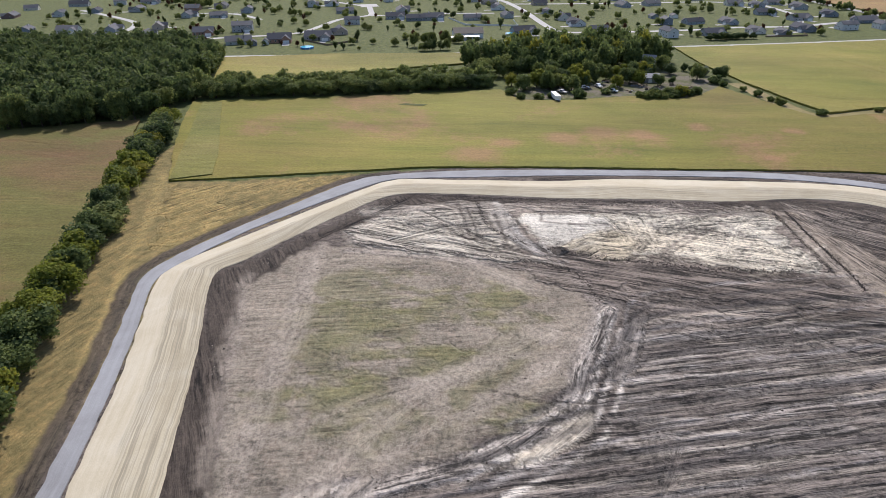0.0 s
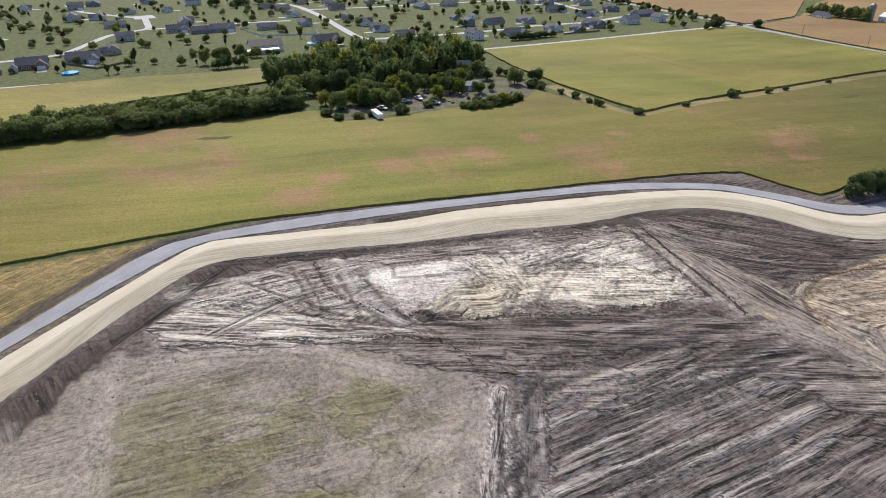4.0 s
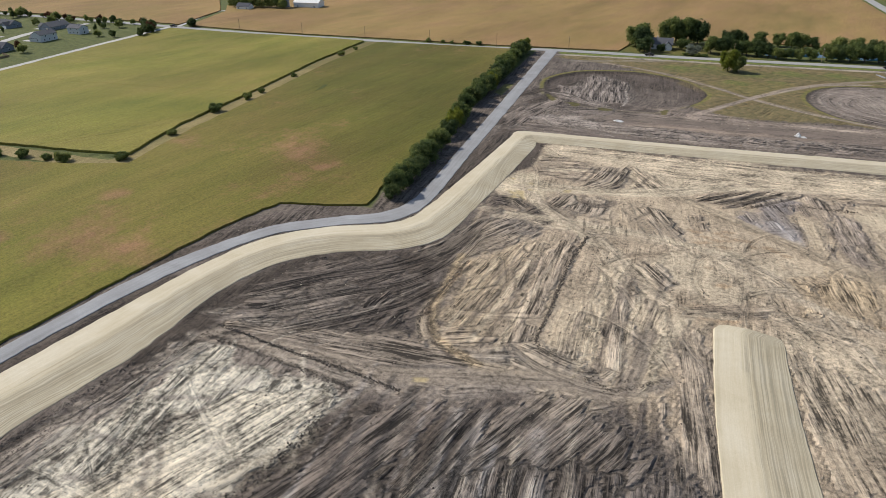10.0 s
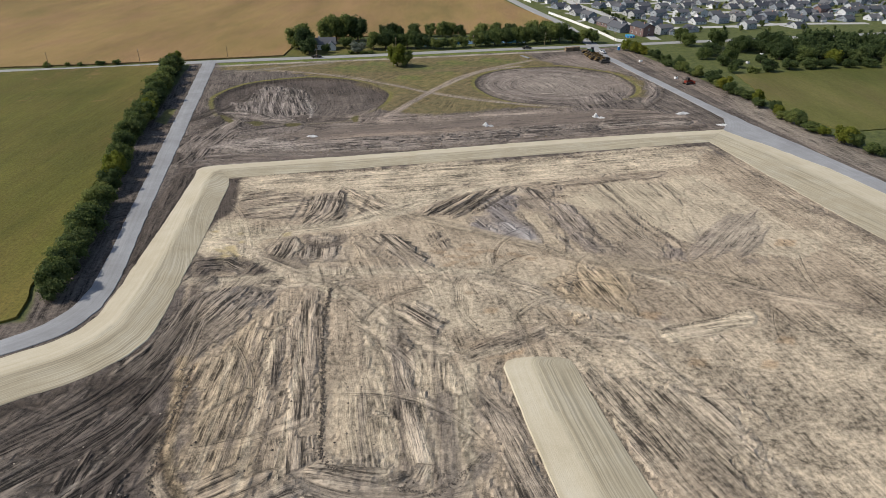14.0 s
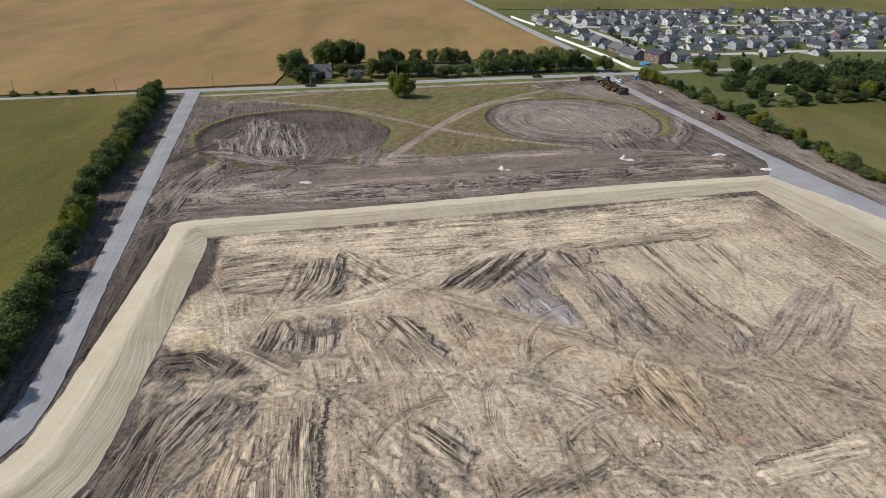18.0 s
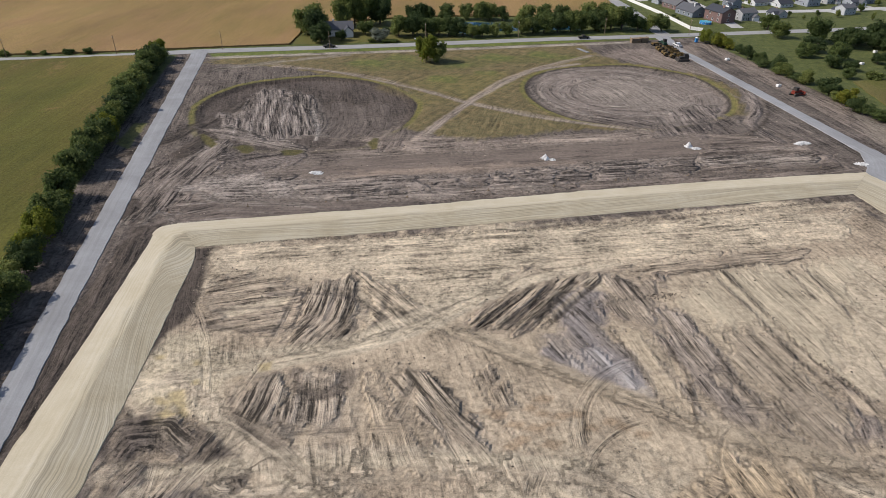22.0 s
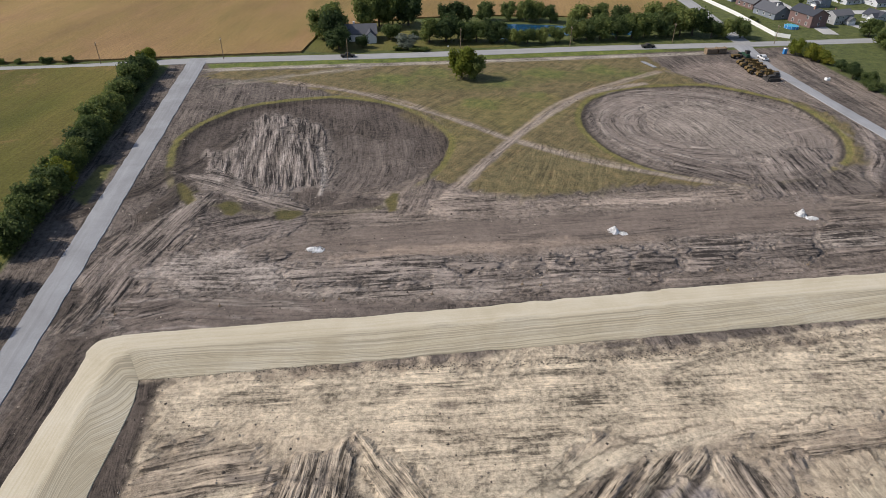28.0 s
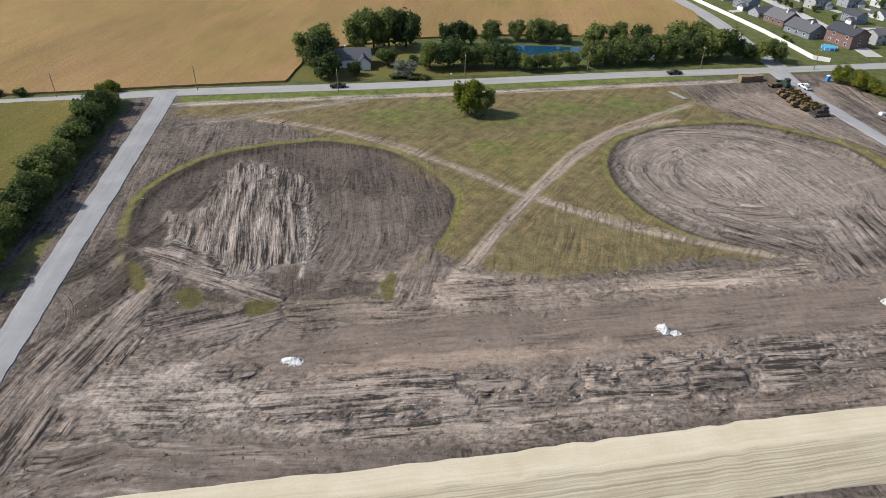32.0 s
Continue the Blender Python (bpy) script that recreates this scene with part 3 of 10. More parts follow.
def zone(poly, colour, amount=1.0, soft=1.5, wob=5.0, turf=None, marks=None, clod=None, turn=None, centre=None, seed=0.0, flow=None):
    """A stretch of one kind of soil. The wheel marks run by turn, in degrees from north, leftwards, or along the line flow."""
    p = np.array(poly, float)
    pad = 2 + wob + 3 * soft
    i0, i1 = np.searchsorted(gx, (p[:, 0].min() - pad, p[:, 0].max() + pad))
    j0, j1 = np.searchsorted(gy, (p[:, 1].min() - pad, p[:, 1].max() + pad))
    q = np.s_[j0:j1, i0:i1]
    x, y = X[q], Y[q]
    d = inside(x, y, poly) + wob * (WOB[q] + 0.5 * FINE[q])
    c, s = math.cos(radians(turn or 0)), math.sin(radians(turn or 0))
    u, v = x * c + y * s, -x * s + y * c
    if flow is not None:
        turn, seed = 0, p[0, 0] * 0.37
        line = curve(flow, 6.0)
        ends = [line[0] + 150 * (line[0] - line[1]) / np.hypot(*(line[0] - line[1])), line[-1] + 150 * (line[-1] - line[-2]) / np.hypot(*(line[-1] - line[-2]))]
        near, u, v = near_line(x, y, np.vstack([ends[0], line, ends[1]]))
    if turn is not None and soft >= 0.8:      # edges fray along the wheel marks
        d = d + 2.2 * soft * (vnoise(u / 1.3 + 50, v / 22.0) - 0.5) + 2.0 * soft * (vnoise(u / 4.0, v / 30.0 + 9) - 0.5)
    w = smooth(-soft, soft, d)
    m = w > 0.5
    if flow is not None:      # worn thin in places, drawn out along the marks
        d = d + 2.4 * (vnoise(u / 2.2 + seed, v / 13.0) - 0.5) + 3.0 * (WOB[q] + FINE[q])
        w = smooth(-soft - 0.4, soft + 0.6, d)
        m = w > 0.35
        w = w * (0.66 + 0.34 * smooth(0.34, 0.58, 0.55 * vnoise(u / 3.0, v / 16.0 + seed) + 0.45 * fbm(x, y, 9.0, 3)))
        marks = 0.9 * marks
    w = w * amount
    col[q] += (np.array(colour, np.float32) - col[q]) * w[..., None]
    for k, val in enumerate((turf, marks, clod)):
        if val is not None:
            kinds[q][..., k] += (val - kinds[q][..., k]) * w
    sub = lane[q]
    if centre is not None:
        dx, dy = x - centre[0], (y - centre[1]) * centre[2]
        u, v = np.hypot(dx, dy), np.arctan2(dy, dx) * 20
    if turn is not None or centre is not None:
        sub[m, 0], sub[m, 1], sub[m, 2] = u[m], v[m], seed
        kinds[q][..., 1] *= 1 - 0.9 * np.exp(-(d / 0.8) ** 2)


def trail(pts, width, colour, amount=0.8, soft=1.0, wob=1.0, marks=0.5, ruts=0.0, turf=0.0, bend=True):
    """A wheel track along a line; ruts sinks it in metres."""
    global Z
    line = curve(pts) if bend else np.array(pts, float)
    lo, hi = line.min(0) - width * 3 - 6, line.max(0) + width * 3 + 6
    i0, i1 = np.searchsorted(gx, (lo[0], hi[0]))
    j0, j1 = np.searchsorted(gy, (lo[1], hi[1]))
    if i1 - i0 < 2 or j1 - j0 < 2:
        return
    s = np.s_[j0:j1, i0:i1]
    d, side, along = near_line(X[s], Y[s], line)
    w = smooth(-soft, soft, width / 2 - d + wob * (WOB[s] + FINE[s])) * amount
    col[s] += (np.array(colour, np.float32) - col[s]) * w[..., None]
    for k, v in enumerate((turf, marks)):
        kinds[s][..., k] += (v - kinds[s][..., k]) * w
    if width > 3:
        m = w > 0.5 * amount
        sub = lane[s]
        sub[m, 0], sub[m, 1] = side[m] + 31.7 * len(pts), along[m]
        kinds[s][..., 1] *= 1 - 0.9 * np.exp(-((width / 2 - d) / 0.9) ** 2)
    if ruts:
        Z[s] += ruts * w


# the whole cleared site
SITE = [(-112, 62), (-84, 70), (-94, 100), (-136, 314), (-50, 330), (90, 364), (114, 372), (124, 330), (141, 270), (156, 205),
        (178, 120), (186, -60), (170, -205), (110, -137), (52, -156), (-20, -176), (-56, -162), (-96, -138), (-108, -100), (-114, -10)]
zone(SITE, DARKGREY, 1.0, 0.8, 1.5, 0.0, 0.35, 0.8)
# rough grass under the west hedge
zone([(-170, -245), (-60, -225), (30, -200), (150, -172), (170, -140), (110, -137), (52, -156), (-20, -176), (-60, -162), (-90, -190), (-160, -222)], (0.20, 0.165, 0.07), 1.0, 1.5, 3.0, 0.9, 0.2, 0.5)
# straw grass between the west hedge and the haul road
zone([(-83, -203), (-62, -206), (-6, -190), (46, -172), (130, -150), (110, -139), (52, -158), (-20, -178), (-56, -164), (-98, -136)], STRAWY, 1.0, 0.8, 2.0, 0.85, 0.25, 0.5, turn=75)
for patch, tone in (([(-81.4, -196.8), (-95.7, -138), (-66.4, -145.1), (-51.1, -164.8), (-41.1, -172.9), (-37.8, -180.5)], (0.30, 0.225, 0.085)), ([(-16.5, -174.7), (-41, -176), (-47.8, -163.4), (-16.7, -168.1), (17.2, -161.3), (30.7, -160), (11.1, -167.2)], (0.15, 0.13, 0.052)), ([(-73.9, -174.1), (-88.1, -147.6), (-66.2, -151.9), (-54.5, -167.8)], (0.20, 0.16, 0.066)), ([(-37.9, -176), (-51, -169.5), (-46.1, -162.7), (-26.8, -167.6)], (0.33, 0.25, 0.10))):
    zone(patch, tone, 0.75, 2.0, 7.0, 0.9, 0.5, 0.6, flow=[(-37.9, -176), (-74.5, -147.5)])
trail([(-91.7, -205.8), (-57.5, -192.5), (-26.3, -183), (7.8, -170.4), (29.6, -163.7)], 3.0, (0.34, 0.26, 0.105), 0.8, 1.2, 2.0, marks=0.3, turf=0.9)
trail([(35.3, -157.9), (11, -165), (-12, -170.9), (-29.5, -168.8), (-44.5, -162.1), (-68.3, -147.4), (-90.8, -135)], 2.4, (0.31, 0.24, 0.10), 0.6, 1.2, 2.5, marks=0.3, turf=0.9)
# tan subsoil of the pad ground
zone([(-62, 150), (105, 190), (118, 140), (150, 10), (120, -20), (30, 10), (8, 24), (-34, 20), (-44, 55), (-54, 70)], TAN, 1.0, 3.0, 9.0, 0, 0.28, 0.8, turn=12)
zone([(20, 60), (115, 80), (112, 140), (140, 20), (60, 20)], PALE, 0.55, 6.0, 16.0, 0, 0.16, 1.1)
zone([(-62, 150), (103, 189), (60, 160), (-20, 128), (-58, 118)], PALE, 0.75, 2.5, 8.0, 0, 0.32, 0.75, turn=-74)
zone([(-6, 70), (8, 100), (30, 106), (40, 99), (30, 82), (20, 66)], PALE, 0.75, 3.0, 8.0, 0, 0.12, 0.7)
zone([(-56, 118), (-40, 116), (-42, 100), (-58, 98)], PALE, 0.9, 3.0, 8.0, 0, 0.2, 0.9)
for cx, cy, r in ((-54, 104, 2.4), (-50, 108, 1.6), (-57, 110, 1.4), (-51, 99, 2.0), (-46, 112, 1.2), (-41, 109, 1.0), (-47, 103, 1.2)):
    zone([(cx - r, cy - r), (cx + r * .8, cy - r * .7), (cx + r, cy + r), (cx - r * .6, cy + r * .8)], (0.40, 0.31, 0.14), 0.75, 0.6, 2.5, 0, 0.1, 0.5)
LILAC = (0.20, 0.168, 0.15)
zone([(43, 147), (59, 151), (69, 154), (92, 158), (110, 110), (98, 103), (71, 110), (64, 117), (59, 117), (50, 113), (45, 124)], PALE, 0.8, 1.5, 3.0, 0, 0.16, 0.55, turn=14)
zone([(19, 137), (29, 140), (27, 124), (31, 110), (27, 114), (15, 128)], LILAC, 0.8, 1.0, 3.0, 0, 0.5, 0.5, turn=-8)
zone([(35, 145), (41, 140), (44, 120), (48, 111), (58, 115), (69, 107), (68, 101), (49, 102), (44, 105), (38, 121)], LILAC, 0.75, 1.6, 4.0, 0, 0.6, 0.6, turn=-14)
zone([(75, 119), (87, 126), (99, 131), (88, 108), (76, 102), (66, 104)], GREY, 0.6, 2.5, 6.0, 0, 0.4, 0.6, turn=-40)
zone([(27, 86), (35, 93), (42, 95), (48, 92), (51, 85), (42, 82), (33, 81)], (0.30, 0.235, 0.16), 0.75, 1.2, 3.0, 0, 0.9, 0.8, centre=(42, 99, 1.0))
zone([(-51, 125), (-40, 121), (-26, 126), (-25, 139), (-32, 138), (-44, 136)], GREY, 0.75, 1.2, 4.0, 0, 1.0, 0.8, turn=-70)
zone([(-43, 107), (-35, 113), (-30, 97), (-34, 94)], GREY, 0.85, 1.0, 3.0, 0, 1.0, 0.7, turn=-20)
zone([(-30, 110), (-21, 114), (-16, 98), (-26, 94)], (0.27, 0.228, 0.18), 0.7, 1.2, 3.0, 0, 0.8, 0.7, turn=4)
zone([(-50, 82), (-48, 86), (-36, 87), (-32, 84), (-33, 76), (-48, 76)], GREY, 0.8, 1.2, 4.0, 0, 1.0, 0.7, turn=-18)
zone([(-59, 119), (-50, 121), (-41, 112), (-42, 106), (-44, 100), (-51, 98), (-57, 104)], PALE, 0.8, 1.4, 4.0, 0, 0.15, 0.9)
for cx, cy, rx, ry in ((4, 104, 1.5, 1.0), (12, 100, 1.6, 1.8), (9, 105, 1.2, 0.7), (20, 103.5, 1.0, 0.8), (24, 102, 2.2, 0.9), (34, 115, 0.8, 1.0), (52, 110, 2.2, 0.8), (12, 84, 1.5, 1.2), (6, 98, 1.0, 1.0), (0, 99, 1.2, 0.8), (62, 126, 0.8, 0.6)):
    zone([(cx - rx, cy - ry * .3), (cx - rx * .3, cy + ry), (cx + rx, cy + ry * .5), (cx + rx * .5, cy - ry)], (0.25, 0.185, 0.12), 0.7, 0.5, 1.0, 0, 0.1, 0.8)
zone([(8, 64), (24, 68), (22, 60), (6, 57)], ORANGE, 0.5, 1.2, 5.0, 0, 0.4, 0.6)
zone([(-36, 71), (-20, 84), (-13, 30), (-33, 26)], TAN, 0.8, 1.5, 4.0, 0, 0.65, 0.5, turn=6)
zone([(-13, 80), (14, 60), (12, 26), (-10, 32)], PALE, 0.55, 2.5, 6.0, 0, 0.6, 0.5, turn=3)
zone([(52, 71), (76, 79), (75, 72), (53, 64)], PALE, 0.9, 0.8, 2.0, 0, 0.5, 0.5, turn=-74)
for k in range(26):      # damp marks where the clay was bladed off
    cx, cy = rng.uniform(15, 115), rng.uniform(15, 120)
    r = rng.uniform(0.8, 2.2)
    zone([(cx - r * 1.6, cy - r), (cx + r, cy - r * 1.2), (cx + r * 1.8, cy + r * .6), (cx - r * .4, cy + r)], MAUVE if k % 3 else ORANGE, 0.65, 0.6, 2.0)
# dark topsoil left beside the clay road
zone([(-62, 151), (-56, 100), (-53, 66), (-60, 51), (-75, 42), (-84, 30), (-88, 10), (-83, -20), (-74, -12), (-78, 6), (-62, 24), (-46, 46), (-49, 80), (-57, 150)], DARK, 1.0, 1.2, 4.0, 0, 0.35, 0.6, turn=10)
zone([(-69, 28), (-51, 52), (-40, 40), (-42, 20), (-52, 10), (-66, 14)], DARK, 0.95, 1.4, 6.0, 0, 0.8, 0.7, turn=-25)
zone([(-80, 6), (-28, 6), (8, 28), (-4, 34), (-30, 20), (-46, 14), (-76, 22)], (0.29, 0.25, 0.205), 0.8, 2.0, 5.0, 0, 1.0, 0.7, turn=-62)
# bright mottled ground west of the stubble
zone([(-51, -131), (-74, -115), (-79, -37), (-76, 3), (-36, 2), (-38, -24), (-38, -59), (-44, -72), (-42, -97), (-42, -126)], GREY, 1.0, 1.0, 3.0, 0, 0.55, 0.8, turn=10)
zone([(-68, -78), (-72, -40), (-76, -2), (-53, -3), (-36, -1), (-37, -21), (-43, -44), (-41, -59), (-46, -72)], WHITE, 0.88, 1.6, 9.0, 0, 0.7, 1.15, turn=14)
zone([(-62, -122), (-69, -103), (-66, -84), (-54, -82), (-43, -74), (-43, -105), (-50, -121)], WHITE, 0.75, 1.0, 5.0, 0, 1.0, 0.8, turn=28)
# wet pale mud, its bright reflection put into the colour
zone([(-66, -76), (-69, -58), (-58, -56), (-52, -70)], (0.55, 0.52, 0.45), 0.8, 1.5, 6.0, 0, 0.2, 0.5, turn=14)
zone([(-60, -46), (-56, -26), (-46, -30), (-44, -52), (-52, -58)], PALE, 0.7, 2.0, 7.0, 0, 0.4, 1.0, turn=60)
# stubble with green regrowth
zone([(-20, -148), (-38, -140), (-44, -126), (-38, -97), (-30, -67), (-16, -61), (11, -68), (21, -75), (32, -88), (41, -104), (50, -123), (70, -126), (36, -131), (4, -141)], STUBBLE, 1.0, 1.2, 2.5, 0.3, 0.22, 0.9, turn=10)
d = inside(X, Y, [(-24, -134), (-34, -118), (-28, -84), (-10, -70), (10, -76), (30, -90), (38, -106), (30, -122), (4, -134)])
lay(smooth(0, 4, d) * smooth(0.0, 0.12, fbm(X + 70, Y * 0.8, 11, 4) - 0.47) * 0.6, (0.165, 0.155, 0.082), 0.6, 0.35, 0.9)
# dark striped ground
zone([(-20, -58), (-27, -38), (-17, 9), (4, 24), (20, 14), (60, -6), (120, -24), (176, -60), (168, -200), (60, -132), (45, -112), (34, -88), (14, -64), (-10, -56)], (0.138, 0.118, 0.102), 1.0, 3.0, 10.0, 0, 0.75, 0.8, turn=15.5)
zone([(-24, -50), (-30, -30), (-24, 0), (-10, 6), (-14, -30), (-10, -52)], DARK, 0.6, 3.0, 8.0, 0, 0.8, 0.6, turn=15.5)
zone([(-16, 6), (0, 22), (20, 12), (10, -10), (-10, -8)], DARK, 0.55, 5.0, 10.0, 0, 1.0, 0.5, turn=15.5)
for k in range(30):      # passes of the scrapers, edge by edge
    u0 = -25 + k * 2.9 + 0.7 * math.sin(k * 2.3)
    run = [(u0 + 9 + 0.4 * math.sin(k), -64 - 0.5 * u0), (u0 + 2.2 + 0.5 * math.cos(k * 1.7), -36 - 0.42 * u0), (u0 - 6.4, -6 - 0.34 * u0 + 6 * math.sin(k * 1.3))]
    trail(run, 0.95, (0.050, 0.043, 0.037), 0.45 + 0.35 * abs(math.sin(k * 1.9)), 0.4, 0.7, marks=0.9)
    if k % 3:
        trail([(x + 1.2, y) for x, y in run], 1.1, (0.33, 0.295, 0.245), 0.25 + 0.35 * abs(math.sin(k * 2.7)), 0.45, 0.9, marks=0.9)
# dark belt inside the south-west bend
zone([(-22, -157), (48, -136), (90, -122), (84, -114), (41, -130), (-15, -147), (-40, -138), (-60, -124), (-72, -112), (-74, -80), (-79, -78), (-81, -118)], DARK, 1.0, 0.8, 2.5, 0, 0.5, 0.4, turn=-62)
# ground north of the clay road
zone([(-79, 163), (115, 209), (107, 232), (68, 226), (-53, 196), (-84, 192), (-92, 178)], MAUVE, 1.0, 1.0, 3.0, 0, 0.7, 0.7, turn=-75)
zone([(-77, 182), (-53, 196), (-18, 207), (71, 232), (106, 238), (104, 228), (70, 222), (-17, 198), (-60, 187)], (0.15, 0.122, 0.10), 0.8, 1.5, 2.0, 0, 0.4, 0.5, turn=-75.5)
zone([(-73, 174), (-20, 188), (58, 206), (104, 214), (106, 220), (56, 214), (-22, 196), (-72, 182)], (0.27, 0.232, 0.195), 0.7, 2.0, 5.0, 0, 1.0, 0.9, turn=-75.5)
zone([(-92, 208), (-62, 204), (-54, 196), (-70, 178), (-86, 182)], GREY, 0.35, 2.0, 9.0, 0, 0.6, 1.0, turn=-40)
for cx, cy, r in ((-58, 184, 3.2), (-66, 190, 2.2), (-50, 181, 2.0), (-73, 186, 2.4), (-44, 188, 1.6), (-80, 200, 2.0), (-38, 180, 2.2)):      # pale dust
    zone([(cx - r * 2.0, cy - r), (cx + r, cy - r * .8), (cx + r * 2.2, cy + r * .7), (cx - r * .6, cy + r)], (0.34, 0.30, 0.26), 0.6, 1.6, 4.0, 0, 0.1, 1.1)
for cx, cy, r in ((10, 196, 2.0), (24, 205, 1.6), (46, 212, 2.2), (66, 214, 1.8), (58, 220, 1.6), (84, 222, 2.0), (96, 220, 1.6), (30, 214, 1.4)):      # damp topsoil
    zone([(cx - r * 1.8, cy - r * .6), (cx + r, cy - r), (cx + r * 1.8, cy + r * .8), (cx - r, cy + r * .6)], DARK, 0.7, 0.9, 3.0, 0, 0.3, 0.9)
zone([(-81, 164), (-60, 169.5), (-14, 181), (40, 195), (112, 211), (112, 214), (40, 198.5), (-14, 185), (-60, 174), (-84, 170)], DARK, 0.6, 1.0, 3.0, 0, 0.6, 0.7, turn=-75.5)
zone([(-96, 170), (-84, 160), (-80, 100), (-72, 72), (-69, 72), (-71, 100), (-78, 162), (-90, 190)], DARK, 0.8, 1.0, 3.0, 0, 0.5, 0.6, turn=10)
# meadow between the dry basins
zone([(-119, 300), (-84, 298), (-60, 288), (-31, 277), (-21, 258), (-23, 232), (-12, 225), (4, 225), (39, 236), (60, 237), (98, 256), (103, 282), (96, 304), (66, 320), (56, 332), (50, 348), (-29, 331), (-90, 314), (-116, 307)], OLIVE, 1.0, 1.5, 4.0, 0.9, 0.25, 0.5, turn=-30)
zone([(-60, 306), (46, 334), (40, 318), (10, 312), (-10, 300), (-50, 296)], TURF, 0.7, 3.0, 8.0, 1.0, 0.1, 0.5)
zone([(-22, 255), (-4, 262), (14, 284), (12, 300), (-10, 296), (-30, 282)], (0.17, 0.15, 0.055), 0.6, 3.0, 7.0, 0.9, 0.2, 0.5)
for cx, cy, r in ((-34, 318, 5), (-8, 309, 4), (8, 322, 6), (30, 330, 5), (44, 326, 4), (-48, 308, 5), (-14, 288, 4), (2, 298, 3)):      # fresher grass
    zone([(cx - r * 1.5, cy - r * .6), (cx + r, cy - r), (cx + r * 1.6, cy + r * .6), (cx - r, cy + r)], (0.125, 0.155, 0.04), 0.55, 2.5, 6.0, 1.0, 0.1, 0.5)
zone([(56, 331), (92, 350), (110, 362), (104, 330), (101, 300), (78, 316)], MAUVE, 1.0, 2.0, 4.0, 0, 0.3, 0.5, turn=30)
zone([(60, 340), (88, 348), (94, 330), (72, 322)], (0.23, 0.185, 0.155), 0.6, 4.0, 8.0, 0, 0.3, 0.5)
# the two dry basins
BASIN_W = [(-92, 222), (-101, 246), (-97, 265), (-87, 277), (-66, 286), (-45, 283), (-30, 271), (-22, 258), (-22, 243), (-26, 231), (-36, 214), (-62, 208), (-84, 214)]
BASIN_E = [(19, 281), (24, 297), (40, 310), (67, 316), (92, 302), (98, 277), (93, 259), (80, 247), (61, 238), (37, 244), (26, 254), (20, 268)]
RIM = (0.17, 0.155, 0.05)
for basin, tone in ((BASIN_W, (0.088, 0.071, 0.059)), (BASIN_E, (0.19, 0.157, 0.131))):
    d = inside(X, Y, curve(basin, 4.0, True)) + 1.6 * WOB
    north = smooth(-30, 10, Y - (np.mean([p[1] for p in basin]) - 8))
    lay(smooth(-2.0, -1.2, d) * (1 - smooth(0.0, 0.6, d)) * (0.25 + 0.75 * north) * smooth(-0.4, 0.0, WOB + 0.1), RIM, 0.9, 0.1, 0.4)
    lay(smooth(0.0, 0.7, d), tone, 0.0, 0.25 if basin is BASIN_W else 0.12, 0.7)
    # the cut bank's shading, laid on as a dark belt, strongest to the north
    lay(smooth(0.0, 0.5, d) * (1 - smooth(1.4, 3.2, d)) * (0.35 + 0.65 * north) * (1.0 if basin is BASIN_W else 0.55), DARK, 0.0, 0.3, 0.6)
    Z += -(1.1 if basin is BASIN_W else 0.6) * smooth(0.0, 3.4, d) * (0.25 + 0.75 * north) - 0.3 * smooth(4, 22, d)
zone([(-88, 252), (-82, 274), (-62, 266), (-48, 240), (-47, 224), (-78, 216)], (0.19, 0.162, 0.139), 0.72, 1.5, 7.0, 0, 1.0, 0.7, turn=13)
zone([(-62, 262), (-50, 268), (-40, 248), (-52, 238)], DARK, 0.7, 3.0, 6.0, 0, 0.3, 0.4, turn=13)
zone([(-48, 236), (-38, 246), (-28, 240), (-36, 218), (-46, 214)], MAUVE, 0.5, 2.0, 5.0, 0, 0.5, 0.4, turn=-60)
zone([(30, 292), (44, 306), (74, 306), (90, 290), (90, 268), (70, 248), (44, 250), (30, 266)], (0.20, 0.165, 0.14), 0.9, 3.0, 4.0, 0, 0.32, 0.7, centre=(60, 276, 1.15))
zone([(50, 288), (70, 290), (76, 276), (62, 264), (48, 272)], (0.26, 0.228, 0.19), 0.7, 4.0, 7.0, 0, 0.3, 0.8, centre=(60, 276, 1.15))
for k in range(6):
    trail([(62 + k, 282 - k), (76 + k * 1.5, 268 - 2 * k), (90 + 2 * k, 250 - k), (106, 236 - 2 * k)], 1.0, DARK if k % 2 else GREY, 0.55, 0.5, 1.2)
trail([(-108, 200), (-97, 216), (-90, 240), (-84, 262)], 4.0, DARK, 0.8, 1.2, 3)
for cx, cy, rx, ry in ((-86, 217, 3.4, 3.4), (-72, 210.5, 3.2, 2.6), (-57, 209.5, 4.6, 2.6), (-33, 219, 2.0, 4.2)):
    zone([(cx - rx, cy), (cx - rx * .5, cy + ry), (cx + rx * .6, cy + ry * .9), (cx + rx, cy), (cx + rx * .3, cy - ry), (cx - rx * .6, cy - ry * .8)], (0.088, 0.082, 0.030), 0.95, 0.5, 1.5, 0.9, 0.1, 0.4)
zone([(-30, 232), (-18, 216), (10, 222), (40, 232), (62, 236), (60, 228), (0, 212), (-34, 206)], (0.25, 0.205, 0.165), 0.7, 2.0, 5.0, 0, 0.4, 0.6, turn=-75)
# verge of the county road
zone([(-118, 309), (-50, 327), (33, 349), (60, 357), (58, 361), (33, 355), (-50, 333), (-122, 315)], (0.13, 0.16, 0.04), 1.0, 0.8, 1.0, 1.0, 0.1, 0.4)
